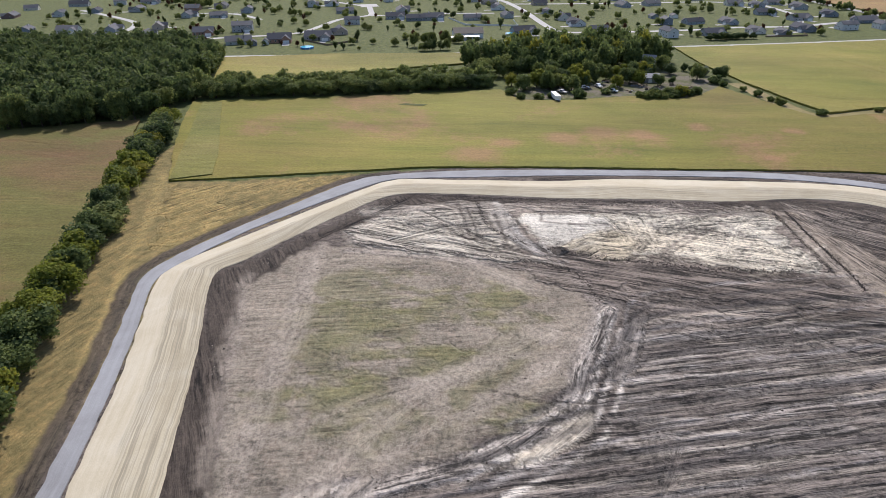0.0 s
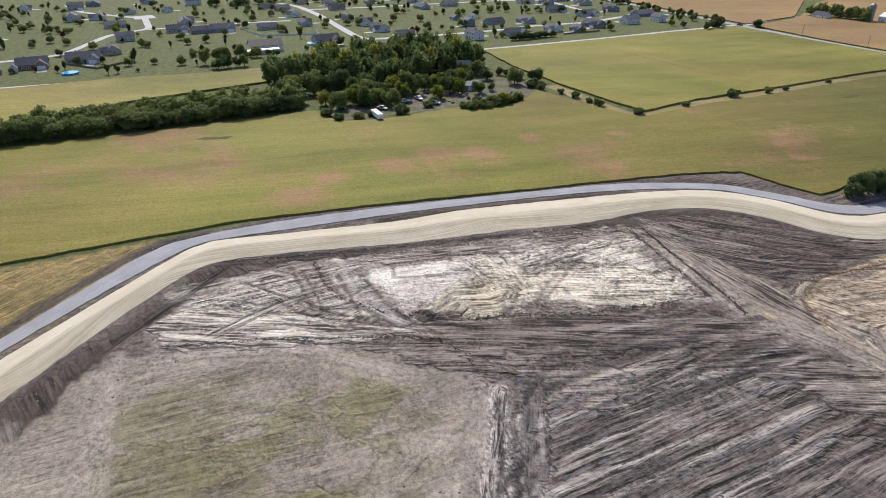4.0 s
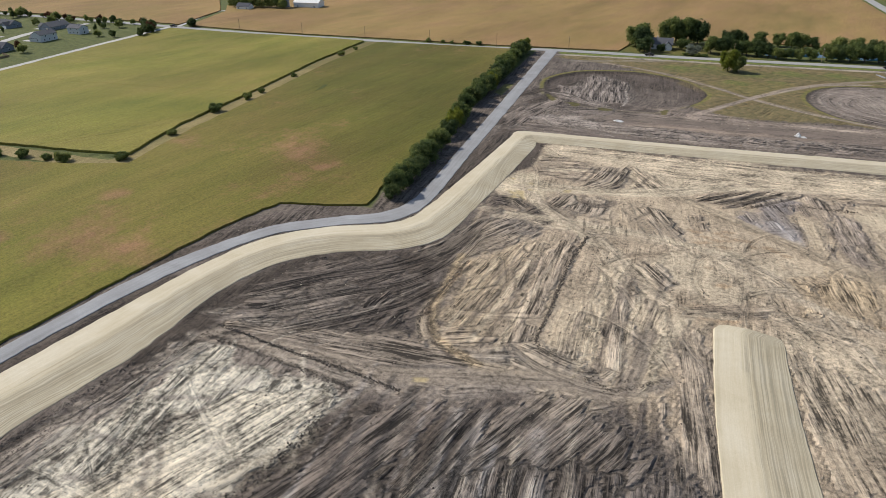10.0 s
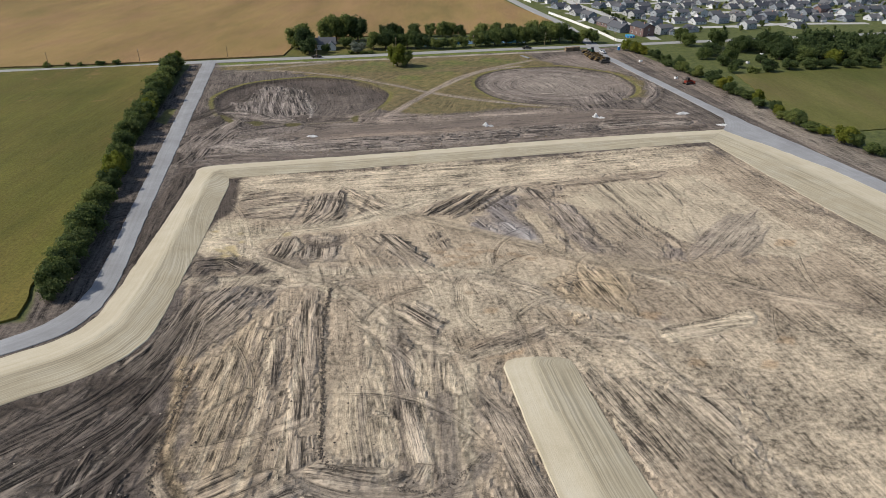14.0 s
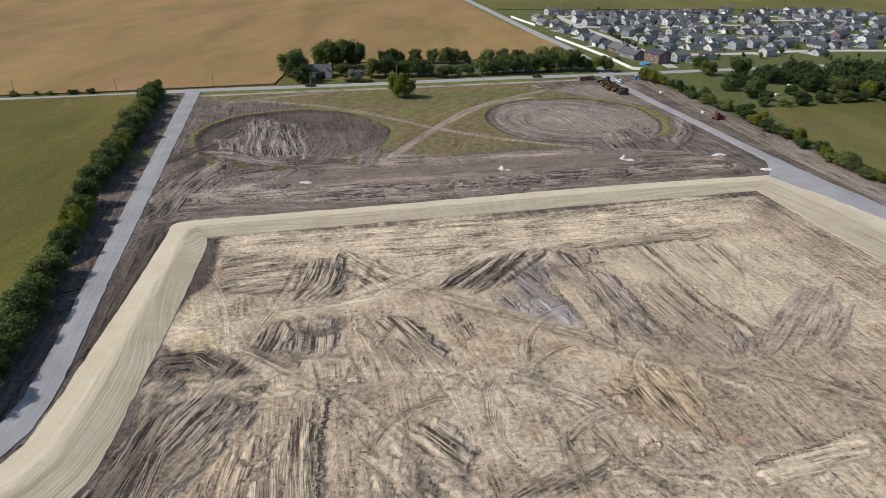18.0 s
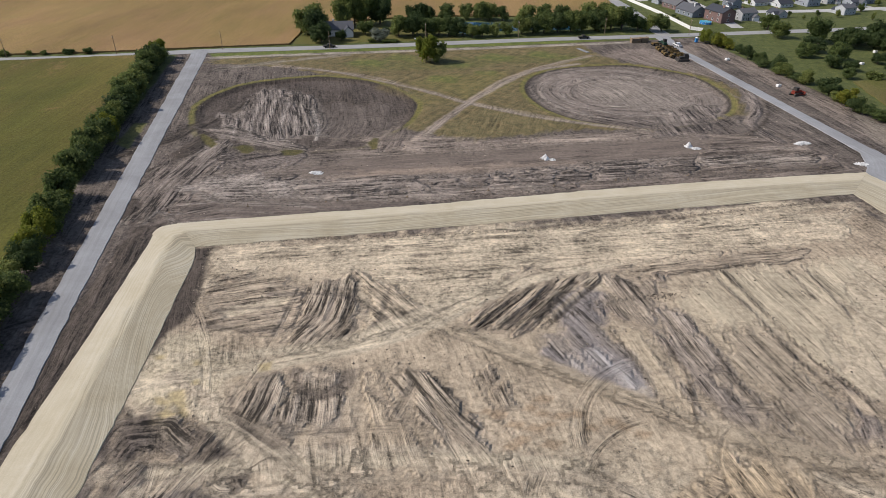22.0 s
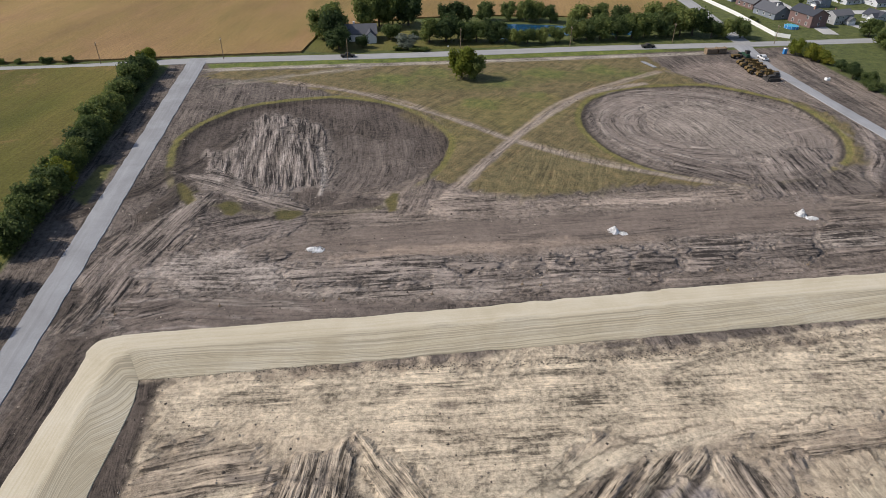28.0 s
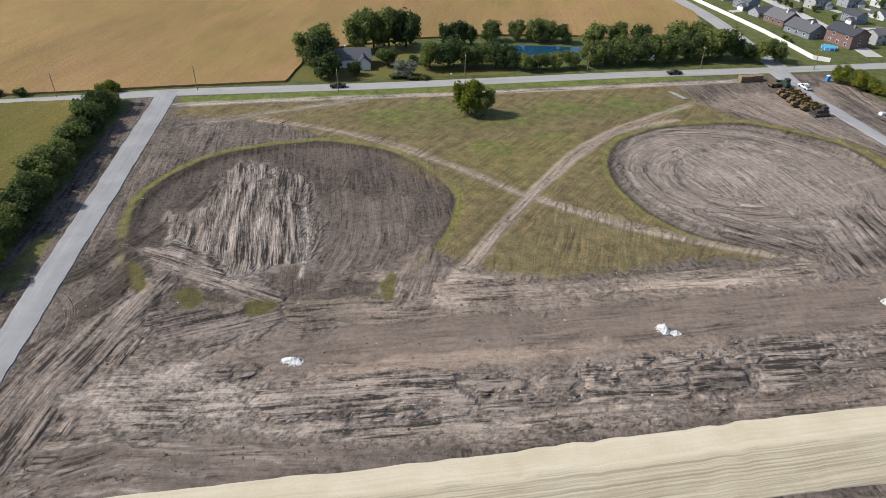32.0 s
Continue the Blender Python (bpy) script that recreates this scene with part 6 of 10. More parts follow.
trail([(-44, -67.7), (-37.1, -59.5), (-37, -45.9), (-36.3, -31.1), (-32.9, -19.5), (-32, -5)], 2.2, (0.075, 0.062, 0.052), 0.85, 0.7, 2.5, marks=0.8)
for line, wide, tone in (([(-38.7, -43.2), (-46.6, -39.1), (-57.7, -29.7), (-64.5, -22.9)], 1.4, (0.19, 0.16, 0.13)), ([(-37.7, -41.6), (-45.5, -37.4), (-56.4, -27.8), (-63.4, -21.2)], 0.8, (0.13, 0.11, 0.09)), ([(-61.4, -39.2), (-61.3, -24.7), (-54.8, -13.1)], 0.8, (0.12, 0.10, 0.08)), ([(-65.7, -80.1), (-55.7, -76.9), (-46, -73.2), (-35.7, -65.3)], 1.0, (0.07, 0.058, 0.048)), ([(-66.7, -86.1), (-56.6, -83.8), (-46.8, -81.8)], 1.3, (0.075, 0.062, 0.052)),
                         ([(-73.9, -98.2), (-60.4, -94.6), (-51.8, -92.8)], 1.2, (0.08, 0.066, 0.055)), ([(-71.7, -95), (-58.7, -92), (-50.2, -90.4)], 0.9, (0.09, 0.075, 0.062)), ([(-51.3, -104.6), (-45.1, -88.5), (-37.8, -73.5), (-32.8, -63.3)], 1.0, (0.065, 0.054, 0.045)), ([(-52, -91.9), (-44.4, -79.5), (-38.5, -69.4)], 0.8, (0.08, 0.066, 0.055)), ([(-73.5, -71.8), (-72.1, -58.8), (-68.8, -35.7)], 1.0, (0.10, 0.083, 0.068)),
                         ([(-68.8, -71.7), (-63.4, -71.9), (-62.1, -62), (-62.5, -52)], 0.6, (0.14, 0.12, 0.10)), ([(-43, -26.9), (-41.9, -14.3), (-39.7, -3.3)], 0.7, (0.16, 0.135, 0.11)), ([(-76.2, -26), (-77.2, -17.4), (-70.6, -12.8)], 0.8, (0.11, 0.09, 0.075)), ([(-10.4, -9.9), (-12.7, -4.6), (-13.7, 4.6), (-10.4, 14.3)], 1.2, (0.06, 0.05, 0.043)), ([(-12.3, -16.7), (-12.7, -7.6), (-13.1, 7.1)], 0.9, (0.065, 0.055, 0.046)),
                         ([(-42.4, 134.2), (-26.6, 135.1), (-17.2, 128.3)], 0.8, (0.13, 0.11, 0.09)), ([(-59.5, 101.3), (-44.1, 92.1), (-33, 90.6)], 0.8, (0.14, 0.115, 0.09)), ([(11.8, 59.6), (18.5, 65.3), (23.5, 64.5), (28.1, 69.3)], 0.6, (0.14, 0.115, 0.09)), ([(-8.1, 51.4), (-2.4, 44.6), (2.7, 36.5)], 0.6, (0.17, 0.14, 0.11)), ([(2.7, 60.8), (7.6, 48.8), (10.8, 38)], 0.6, (0.19, 0.155, 0.12)),
                         ([(-71.3, -1.3), (-68.6, 6.2), (-57.8, 13.5)], 0.8, (0.09, 0.075, 0.062)), ([(-54.8, 20.9), (-54.6, 31.1), (-48.8, 38.4)], 0.7, (0.06, 0.05, 0.042)), ([(-51.5, 20.2), (-51.1, 30.2), (-44.7, 34)], 0.7, (0.06, 0.05, 0.042)), ([(-76.1, -5), (-67.4, 9.6), (-55.6, 26.1), (-49.4, 50.3), (-46.6, 81.1)], 1.0, (0.09, 0.075, 0.062)), ([(-72.8, -5.4), (-64, 9), (-51.5, 24.4), (-44.4, 46.8)], 0.7, (0.26, 0.222, 0.182)),
                         ([(-51.3, 123.1), (-42.9, 122.2), (-30.8, 124.8)], 0.8, (0.12, 0.10, 0.08)), ([(-51.5, 128), (-42, 129.7), (-34.8, 132.1)], 0.6, (0.13, 0.108, 0.086)), ([(-25.9, 121.8), (-24.9, 130.3), (-24.6, 141.4)], 0.6, (0.10, 0.083, 0.067)), ([(-29, 121.5), (-28.7, 130), (-28.3, 139.2)], 0.6, (0.11, 0.09, 0.073)), ([(-19.6, 121.9), (-17.8, 130.9), (-17.6, 138.2)], 0.5, (0.14, 0.115, 0.09))):
    trail(line, wide, tone, 0.8, 0.45, 1.3, marks=0.5, ruts=-0.1)
for x, y in [(5.3, 103.6), (7.5, 101.4), (12.5, 104.2), (13.6, 101.9), (8.6, 98.3), (13.2, 97.7), (23.2, 102.9), (25.6, 101.8), (12.7, 107.5), (18.2, 104.5), (6.9, 96.9), (10.3, 105.2), (3.1, 104), (20.4, 101.6), (27.9, 100.6), (10.9, 100.8), (15.5, 103.9)]:      # damp clay showing through
    r = 0.9 + 0.7 * vnoise(np.array([x]), np.array([y]))[0]
    zone([(x - r * 1.5, y - r * 0.5), (x - r * 0.3, y + r * 0.8), (x + r * 1.6, y + r * 0.4), (x + r * 0.6, y - r * 0.9)], (0.285, 0.205, 0.13), 0.7, 0.4, 1.4, 0, 0.1, 0.7)
for x, y in [(35.3, 115.8), (36.9, 114.7), (31.8, 104.7), (-19.2, 98.4), (-21.2, 95.1), (-11.7, 93.9), (-37, 116.7), (-43.9, 122.1), (-58.1, 134.7), (-11.9, 152), (-19.8, 154.7), (51.9, 165.9), (72.8, 170.3), (85.4, 175.3), (57, 161.6), (12, 157.6), (25.2, 162.3)]:
    r = 0.7 + 0.8 * vnoise(np.array([x]), np.array([y]))[0]
    zone([(x - r * 1.8, y - r * 0.5), (x - r * 0.3, y + r * 0.8), (x + r * 1.6, y + r * 0.4), (x + r * 0.6, y - r * 0.9)], (0.20, 0.163, 0.125), 0.7, 0.4, 1.4, 0, 0.2, 0.8)
for pit in ([(-89.7, 219.5), (-89.2, 221.2), (-84.6, 216.6), (-81.6, 212.6), (-82.2, 209.3), (-85, 211.7)], [(-74.6, 210.2), (-73.9, 213), (-70.5, 211.7), (-68.4, 208.9), (-69.5, 205.7), (-71.9, 206.2)], [(-60.4, 208.8), (-58.5, 210.4), (-54.2, 210.3), (-53, 208.7), (-55.1, 205.9), (-58.6, 205.5)], [(-34.7, 217.7), (-33.3, 222.7), (-31.6, 222.5), (-30.5, 213.3), (-32.5, 212.1)]):      # weedy pits left ungraded
    zone(pit, (0.105, 0.094, 0.034), 0.95, 0.4, 0.8, 0.9, 0.1, 0.4)
zone([(-113, 209.6), (-115.5, 227.8), (-111.6, 227.9), (-107.6, 206.8)], (0.14, 0.14, 0.046), 0.9, 0.6, 1.5, 0.9, 0.1, 0.4)
zone([(-40.7, 275.9), (-26, 263), (-7.3, 255.5), (-2.8, 262.5), (-19.3, 278.6), (-31.8, 285.2)], (0.15, 0.122, 0.06), 0.5, 2.5, 6.0, 0.9, 0.2, 0.5)
zone([(-11, 235.1), (7.4, 254.2), (23.8, 247.4), (33.5, 240.5), (25.1, 229.7), (0.8, 224.5), (-11.9, 225.3)], (0.175, 0.15, 0.075), 0.4, 2.5, 6.0, 0.8, 0.25, 0.6, flow=[(3.3, 224.8), (8.9, 254.3)])
for line, wide, tone in (([(-47.3, 87.9), (-38.8, 89.9), (-28.8, 90.9), (-8.3, 93), (7.5, 94.1), (19.1, 93.6)], 2.4, WAY), ([(-45.4, 104.1), (-38.8, 96.9), (-31, 91.6), (-22, 87.5), (-14.9, 80.2), (-9.7, 70.7)], 2.2, (0.41, 0.34, 0.25)), ([(-8.3, 92.9), (8.3, 89.8), (15.8, 83.6), (21.5, 77.1), (27.6, 71.5)], 2.6, (0.43, 0.355, 0.26)), ([(-54.6, 113.7), (-42.9, 115.1), (-27.6, 118.4), (-15.9, 125.1), (-3.2, 135.7), (11.1, 143.3)], 3.0, WAY),
                         ([(-6.7, 123), (8.4, 115.6), (25.6, 108.1), (40.9, 100.3), (55.7, 95.7), (81.1, 90.2)], 3.0, (0.345, 0.28, 0.20)), ([(30.8, 59), (28.2, 74.8), (21.8, 88.8), (17, 102.7)], 2.0, (0.43, 0.355, 0.26)), ([(-87.6, 298.5), (-61.9, 293.7), (-38.3, 282.2), (-18.7, 270.3), (-3.6, 259.1), (20.9, 246.5), (43.8, 239.7), (58.2, 236.5)], 2.0, (0.29, 0.24, 0.195)), ([(44.6, 315.8), (24.6, 303.5), (10.8, 284.4), (-2.8, 259.2), (-9.9, 243.3), (-16.4, 225.9)], 2.6, (0.29, 0.24, 0.195))):
    trail(line, wide, tone, 0.85, 0.6, 1.2, marks=0.3)
    for off in (-0.42, 0.42):      # its two wheel ruts
        way = curve(line, 4.0)
        turn_of = np.gradient(way, axis=0)
        turn_of /= np.hypot(turn_of[:, 0], turn_of[:, 1])[:, None]
        trail([tuple(p) for p in way + np.stack([-turn_of[:, 1], turn_of[:, 0]], 1) * off * wide], 0.45, tuple(0.55 * c for c in tone), 0.45, 0.35, 0.8, marks=0.3, bend=False)
# scattered bundles of turning marks of machines over the bare ground
trk = np.random.default_rng(21)


def bundle(pts, width, gain, marks):
    """A swath in which the wheel marks follow a bend of their own; it fades out at its edge."""
    line = curve(pts, 2.0)
    lo, hi = line.min(0) - width - 4, line.max(0) + width + 4
    i0, i1 = np.searchsorted(gx, (lo[0], hi[0]))
    j0, j1 = np.searchsorted(gy, (lo[1], hi[1]))
    if i1 - i0 < 2 or j1 - j0 < 2:
        return
    s = np.s_[j0:j1, i0:i1]
    d, side, run = near_line(X[s], Y[s], line)
    total = float(np.hypot(*np.diff(line, axis=0).T).sum())
    body = d < width / 2
    if not body.any() or marks_b[s][body].mean() > 0.12:
        return
    w = smooth(0.0, 1.6, width / 2 - d + 1.2 * (WOB[s] + FINE[s])) * smooth(0, 5, run) * smooth(0, 5, total - run) * (1 - kinds[s][..., 0])
    w *= body
    col[s] *= 1 + (gain - 1) * w[..., None]
    sub, mk = lane_b[s], marks_b[s]
    m = body & (w > mk)
    mk[m] = w[m] * marks
    kinds[s][..., 1] *= 1 - 0.7 * w
    sub[m, 0], sub[m, 1], sub[m, 2] = side[m] + pts[0][0] * 3.1, run[m], pts[0][1]


for pts, width in (([(-81, 14), (-70, 30), (-57, 44), (-51, 58), (-50, 82)], 7.0), ([(-74, 10), (-62, 25), (-50, 39), (-46, 54), (-47, 74)], 6.0), ([(-64, 6), (-54, 18), (-46, 30), (-42, 44)], 6.0),
                   ([(-78, -2), (-71, 10), (-60, 14), (-46, 16)], 5.0), ([(-80, -112), (-66, -122), (-44, -137)], 4.0), ([(-44, -118), (-56, -100), (-62, -84)], 5.0), ([(-70, -112), (-60, -100), (-46, -84)], 4.0)):
    bundle(pts, width, 0.92, 1.25)
AREAS = ((-80, -120, -38, 4, 26), (-72, 5, -42, 56, 14), (-16, -110, 110, 10, 16), (-92, 166, 112, 226, 12), (-95, 90, -76, 200, 20), (100, 236, 116, 330, 24), (-54, 26, 24, 104, 34), (14, 20, 112, 120, 22))
for x0, y0, x1, y1, count in AREAS:
    for k in range(count):
        px, py, a = trk.uniform(x0, x1), trk.uniform(y0, y1), trk.normal(0, 0.12 if y0 > 150 else 0.42) + GRID * 1.1 + (1.5708 if trk.random() < (1.0 if 150 < y0 < 230 else 0.22) else 0)
        bend, pts = trk.normal(0, 0.05 if y0 > 150 else 0.16), []
        for s in range(trk.integers(4, 9)):
            pts.append((px, py))
            px, py, a = px - 5 * math.sin(a), py + 5 * math.cos(a), a + bend
        bundle(pts, trk.uniform(1.6, 4.6), trk.uniform(0.86, 1.08), trk.uniform(0.3, 0.65))
for k in range(36):      # single ruts
    x0, y0, x1, y1, count = AREAS[k % 3]
    px, py, a, pts = trk.uniform(x0, x1), trk.uniform(y0, y1), trk.normal(0, 0.5) + GRID, []
    bend = trk.normal(0, 0.15)
    for s in range(4):
        pts.append((px, py))
        px, py, a = px - 7 * math.sin(a), py + 7 * math.cos(a), a + bend
    j, i = min(max(int((pts[1][1] - GY0) / CELL), 0), NY - 1), min(max(int((pts[1][0] - GX0) / CELL), 0), NX - 1)
    trail(pts, 0.7, tuple(col[j, i] * (0.5 if k % 3 else 1.4)), 0.8, 0.35, 0.7, marks=0.4, ruts=-0.12 if k % 3 else 0.05)
for k, dx in enumerate((-34, -30.5, -27, -24.5, -21, -8, -4, -1, 3, 6, 9.5)):
    trail([(dx + 2, 26), (dx, 45), (dx - 2.5, 62 + (k * 7) % 16)], 0.9, DARKGREY if k % 2 else PALE, 0.65, 0.5, 1.0, ruts=-0.08)
for k in range(26):
    u0 = -30 + k * 5.2
    trail([(u0 + 24 + 0.5 * (k % 3), max(-112 + (k * 13) % 30 - 0.15 * u0, -56 - max(u0 + 24, 0))), (u0 + 6, -50 - 0.1 * u0), (u0 - 8, 2 - 0.25 * u0)], 0.8 + 0.5 * (k % 3), (0.055, 0.05, 0.048) if k % 3 else (0.25, 0.23, 0.215), 0.65, 0.5, 1.4, ruts=-0.08)

Z += (0.10 * FINE + 0.25 * WOB) * (1 - kinds[..., 0]) * smooth(0, 6, inside(X, Y, SITE)) + 0.12 * FINE * kinds[..., 0]
edge = np.minimum(np.minimum(X - GX0, GX1 - X), np.minimum(Y - GY0, GY1 - Y))
Z *= smooth(0, 8, edge)

# ---- roads: pairs of edges ----
CLAY_OUT = [(150, -122), (48, -151), (17, -159), (-18, -170), (-30, -168), (-84, -131), (-94, -120), (-95, -100), (-96.5, -66), (-100, -46), (-101, -10), (-101, 21),
            (-97, 40), (-87, 53), (-74, 63), (-69.5, 72), (-71, 97), (-76.2, 150), (-77.5, 157), (-76.8, 160.2), (-73.6, 161.8)]
CLAY_IN = [(150, -106), (47, -136), (12, -146), (-22, -157), (-32, -152), (-62, -134), (-80, -120), (-82.5, -99), (-81.5, -66), (-83, -36), (-83, -12), (-87, 12),
           (-84.5, 30), (-75, 42.5), (-62, 52), (-55, 64), (-57, 92), (-60, 120), (-63, 144), (-64.2, 149), (-64.6, 150.4), (-65, 151.5)]
CLAY_N_OUT = [(-73.6, 161.8), (-68, 163.4), (-15, 176.4), (40, 191), (84, 201.2), (117, 208)]
CLAY_N_IN = [(-65, 151.5), (-56, 153.5), (-13.5, 164), (40, 177), (74, 185), (106, 193)]
CLAY_E_OUT = [(117, 208), (125, 194), (138, 166), (152, 118), (168, 40), (180, -60)]
CLAY_E_IN = [(106, 193), (109, 180), (114.5, 158), (122, 128), (138, 66), (150, -60)]
PATH_OUT = [(150, -128), (49, -155.5), (31, -160), (6, -167), (-18, -174.5), (-30, -173), (-53, -161), (-90, -137), (-99, -122), (-104.6, -96), (-108, -60), (-109.8, -10), (-110, 10),
            (-107, 28), (-101, 46), (-88, 60.5), (-79, 69), (-76.5, 84), (-87, 130), (-99, 182), (-131, 320)]
PATH_IN = [(150, -123), (48.5, -151.5), (31, -156), (6, -163), (-17, -170.5), (-27, -169), (-51, -157), (-85, -132), (-94.5, -120.5), (-98, -96), (-102.6, -58), (-104.8, -12), (-104.3, 8),
           (-102, 26), (-97, 42), (-85, 55.5), (-73, 66), (-70.5, 82), (-81, 128), (-92.5, 180), (-124, 321)]
EAST_OUT = [(98, 371), (99, 343), (102.5, 330), (107.5, 308), (113.3, 285), (117.7, 266), (122.2, 248), (126.5, 231), (131.5, 212), (142, 180), (160, 118), (190, -20)]
EAST_IN = [(90, 370), (94.3, 343), (98, 328), (104, 303), (109.6, 280), (114.3, 260), (118.3, 242), (122, 225), (126.8, 207), (137, 170), (152, 116), (182, -22)]


def along(pts, step):
    """Resample a line evenly by its share of length, so that two edges match."""
    p = curve(pts, 1.0)
    s = np.concatenate([[0], np.cumsum(np.hypot(*np.diff(p, axis=0).T))])
    n = max(2, int(s[-1] / step))
    q = np.linspace(0, s[-1], n)
    return np.stack([np.interp(q, s, p[:, 0]), np.interp(q, s, p[:, 1])], 1)


def matched(a, b, step=1.5):
    """Both edges in as many points, pair by pair of their corners."""
    out_a, out_b = [], []
    ca, cb = curve(a, 0.5), curve(b, 0.5)

    def cuts(c, pts):
        return [int(np.argmin(np.hypot(c[:, 0] - x, c[:, 1] - y))) for x, y in pts]
    ka, kb = cuts(ca, a), cuts(cb, b)
    for i in range(len(a) - 1):
        sa, sb = ca[ka[i]:ka[i + 1] + 1], cb[kb[i]:kb[i + 1] + 1]
        n = max(1, int(max(len(sa), len(sb)) * 0.5 / step))
        for j in range(n):
            for s, o in ((sa, out_a), (sb, out_b)):
                f = j / n * (len(s) - 1)
                k = min(int(f), len(s) - 2) if len(s) > 1 else 0
                o.append(s[k] + (s[min(k + 1, len(s) - 1)] - s[k]) * (f - k))
    out_a.append(np.array(a[-1], float))
    out_b.append(np.array(b[-1], float))
    return np.array(out_a), np.array(out_b)


def band(name, left, right, material, z=0.1, crown=0.0, ragged=0.5, across=8, drop=0.5, step=1.5, label="", category="road", seed=3.0):
    """A road between two edges, with a crown and sloping shoulders."""
    a, b = matched(left, right, step)
    n, verts, lanes, shares = len(a), [], [], []
    mid = (a + b) / 2
    run = np.concatenate([[0], np.cumsum(np.hypot(*np.diff(mid, axis=0).T))])
    ts = [-0.04, 0.0] + [k / across for k in range(1, across)] + [1.0, 1.04]
    for i in range(n):
        w = np.hypot(*(b[i] - a[i]))
        ja = ragged * (vnoise(np.array([run[i] / 3.1 + seed]), np.array([0.5]))[0] - 0.5) * 2 + ragged * 0.6 * (vnoise(np.array([run[i] / 0.9 + seed]), np.array([5.5]))[0] - 0.5)
        jb = ragged * (vnoise(np.array([run[i] / 2.7 + seed]), np.array([9.5]))[0] - 0.5) * 2 + ragged * 0.6 * (vnoise(np.array([run[i] / 0.8 + seed]), np.array([13.5]))[0] - 0.5)
        for t in ts:
            tt = min(max(t, 0), 1)
            p = a[i] + (b[i] - a[i]) * (t + (ja * (1 - tt) + jb * tt) / max(w, 1))
            h = z + crown * (1 - abs(2 * tt - 1)) if 0 <= t <= 1 else -drop
            verts.append((p[0], p[1], h))
            lanes.append((t * w + seed * 7, run[i], seed))
            shares.append(tt)
    m = len(ts)
    faces = [(i * m + k, (i + 1) * m + k, (i + 1) * m + k + 1, i * m + k + 1) for i in range(n - 1) for k in range(m - 1)]
    me = mesh_of(name, verts, faces, material)
    me.flip_normals() if me.polygons[0].normal.z < 0 else None
    at = me.attributes.new("lane", "FLOAT_VECTOR", "POINT")
    at.data.foreach_set("vector", np.array(lanes, np.float32).ravel())
    me.attributes.new("share", "FLOAT", "POINT").data.foreach_set("value", np.array(shares, np.float32))
    ob = new(name, me)
    return tagged(ob, label, category, kind="structure")


def ribbon(name, pts, width, material, z=0.1, ragged=0.05, label="", category="road", smoothed=True, seed=1.0, crown=0.0):
    line = along(pts, 4.0) if smoothed else straight(pts, 4.0, False)
    d = np.gradient(line, axis=0)
    d /= np.hypot(d[:, 0], d[:, 1])[:, None]
    nrm = np.stack([-d[:, 1], d[:, 0]], 1) * width / 2
    return band(name, [tuple(p) for p in line + nrm], [tuple(p) for p in line - nrm], material, z, crown, ragged, 4, 0.4, 3.0, label, category, seed)


# bare dark soil along the outer side of the haul road
trail([(150, -130.5), (49, -158), (31, -162.5), (6, -169.5), (-18, -177), (-31, -175.5), (-54, -163.5), (-91, -139.5), (-101, -123)], 4.2, DARK, 0.9, 0.7, 1.5, marks=0.4)
trail([(-98.4, -72), (-101, -52), (-102.4, -15), (-102.2, 10)], 4.5, DARK, 0.85, 0.7, 2.5, marks=0.4)
trail([(-111, 14), (-109, 30), (-103, 48)], 3.0, DARK, 0.8, 0.7, 1.5, marks=0.4)
# sink the soil a little under the built roads, so that nothing pokes through
for a, b in ((CLAY_OUT, CLAY_IN), (CLAY_N_OUT, CLAY_N_IN), (CLAY_E_OUT, CLAY_E_IN), (PATH_OUT, PATH_IN), (EAST_OUT, EAST_IN)):
    dd = inside(X, Y, [*a, *b[::-1]])
    Z = Z * (1 - smooth(-2.0, 0.5, dd)) - 0.05 * smooth(-0.5, 1.0, dd)

nf = NY * NX
vx = [np.stack([X.ravel(), Y.ravel(), Z.ravel()], 1)]
fi = (np.arange(NY - 1)[:, None] * NX + np.arange(NX - 1)[None, :]).ravel()
faces = [np.stack([fi, fi + 1, fi + NX + 1, fi + NX], 1)]
FAR = [-4200.0, -2000.0, -900.0, -450.0, 500.0, 900.0, 2000.0, 4200.0]
ox = np.array(sorted([v for v in FAR if v < GX0 or v > GX1] + [GX0, float(gx[-1])]))
oy = np.array(sorted([v for v in FAR if v < GY0 or v > GY1] + [GY0, float(gy[-1])]))
OX, OY = np.meshgrid(ox, oy)
vx.append(np.stack([OX.ravel(), OY.ravel(), 0 * OX.ravel()], 1))
ring = []
for j in range(len(oy) - 1):
    for i in range(len(ox) - 1):
        if not (ox[i] >= GX0 - 1 and ox[i + 1] <= gx[-1] + 1 and oy[j] >= GY0 - 1 and oy[j + 1] <= gy[-1] + 1):
            k = nf + j * len(ox) + i
            ring.append((k, k + 1, k + 1 + len(ox), k + len(ox)))
faces.append(np.array(ring))
vx, faces = np.vstack(vx).astype(np.float32), np.vstack(faces).astype(np.int32)
me = bpy.data.meshes.new("ground")
me.vertices.add(len(vx))
me.vertices.foreach_set("co", vx.ravel())
me.loops.add(faces.size)
me.loops.foreach_set("vertex_index", faces.ravel())
me.polygons.add(len(faces))
me.polygons.foreach_set("loop_start", np.arange(0, faces.size, 4, dtype=np.int32))
me.update(calc_edges=True)
me.polygons.foreach_set("use_smooth", np.ones(len(faces), bool))
rest = len(vx) - nf
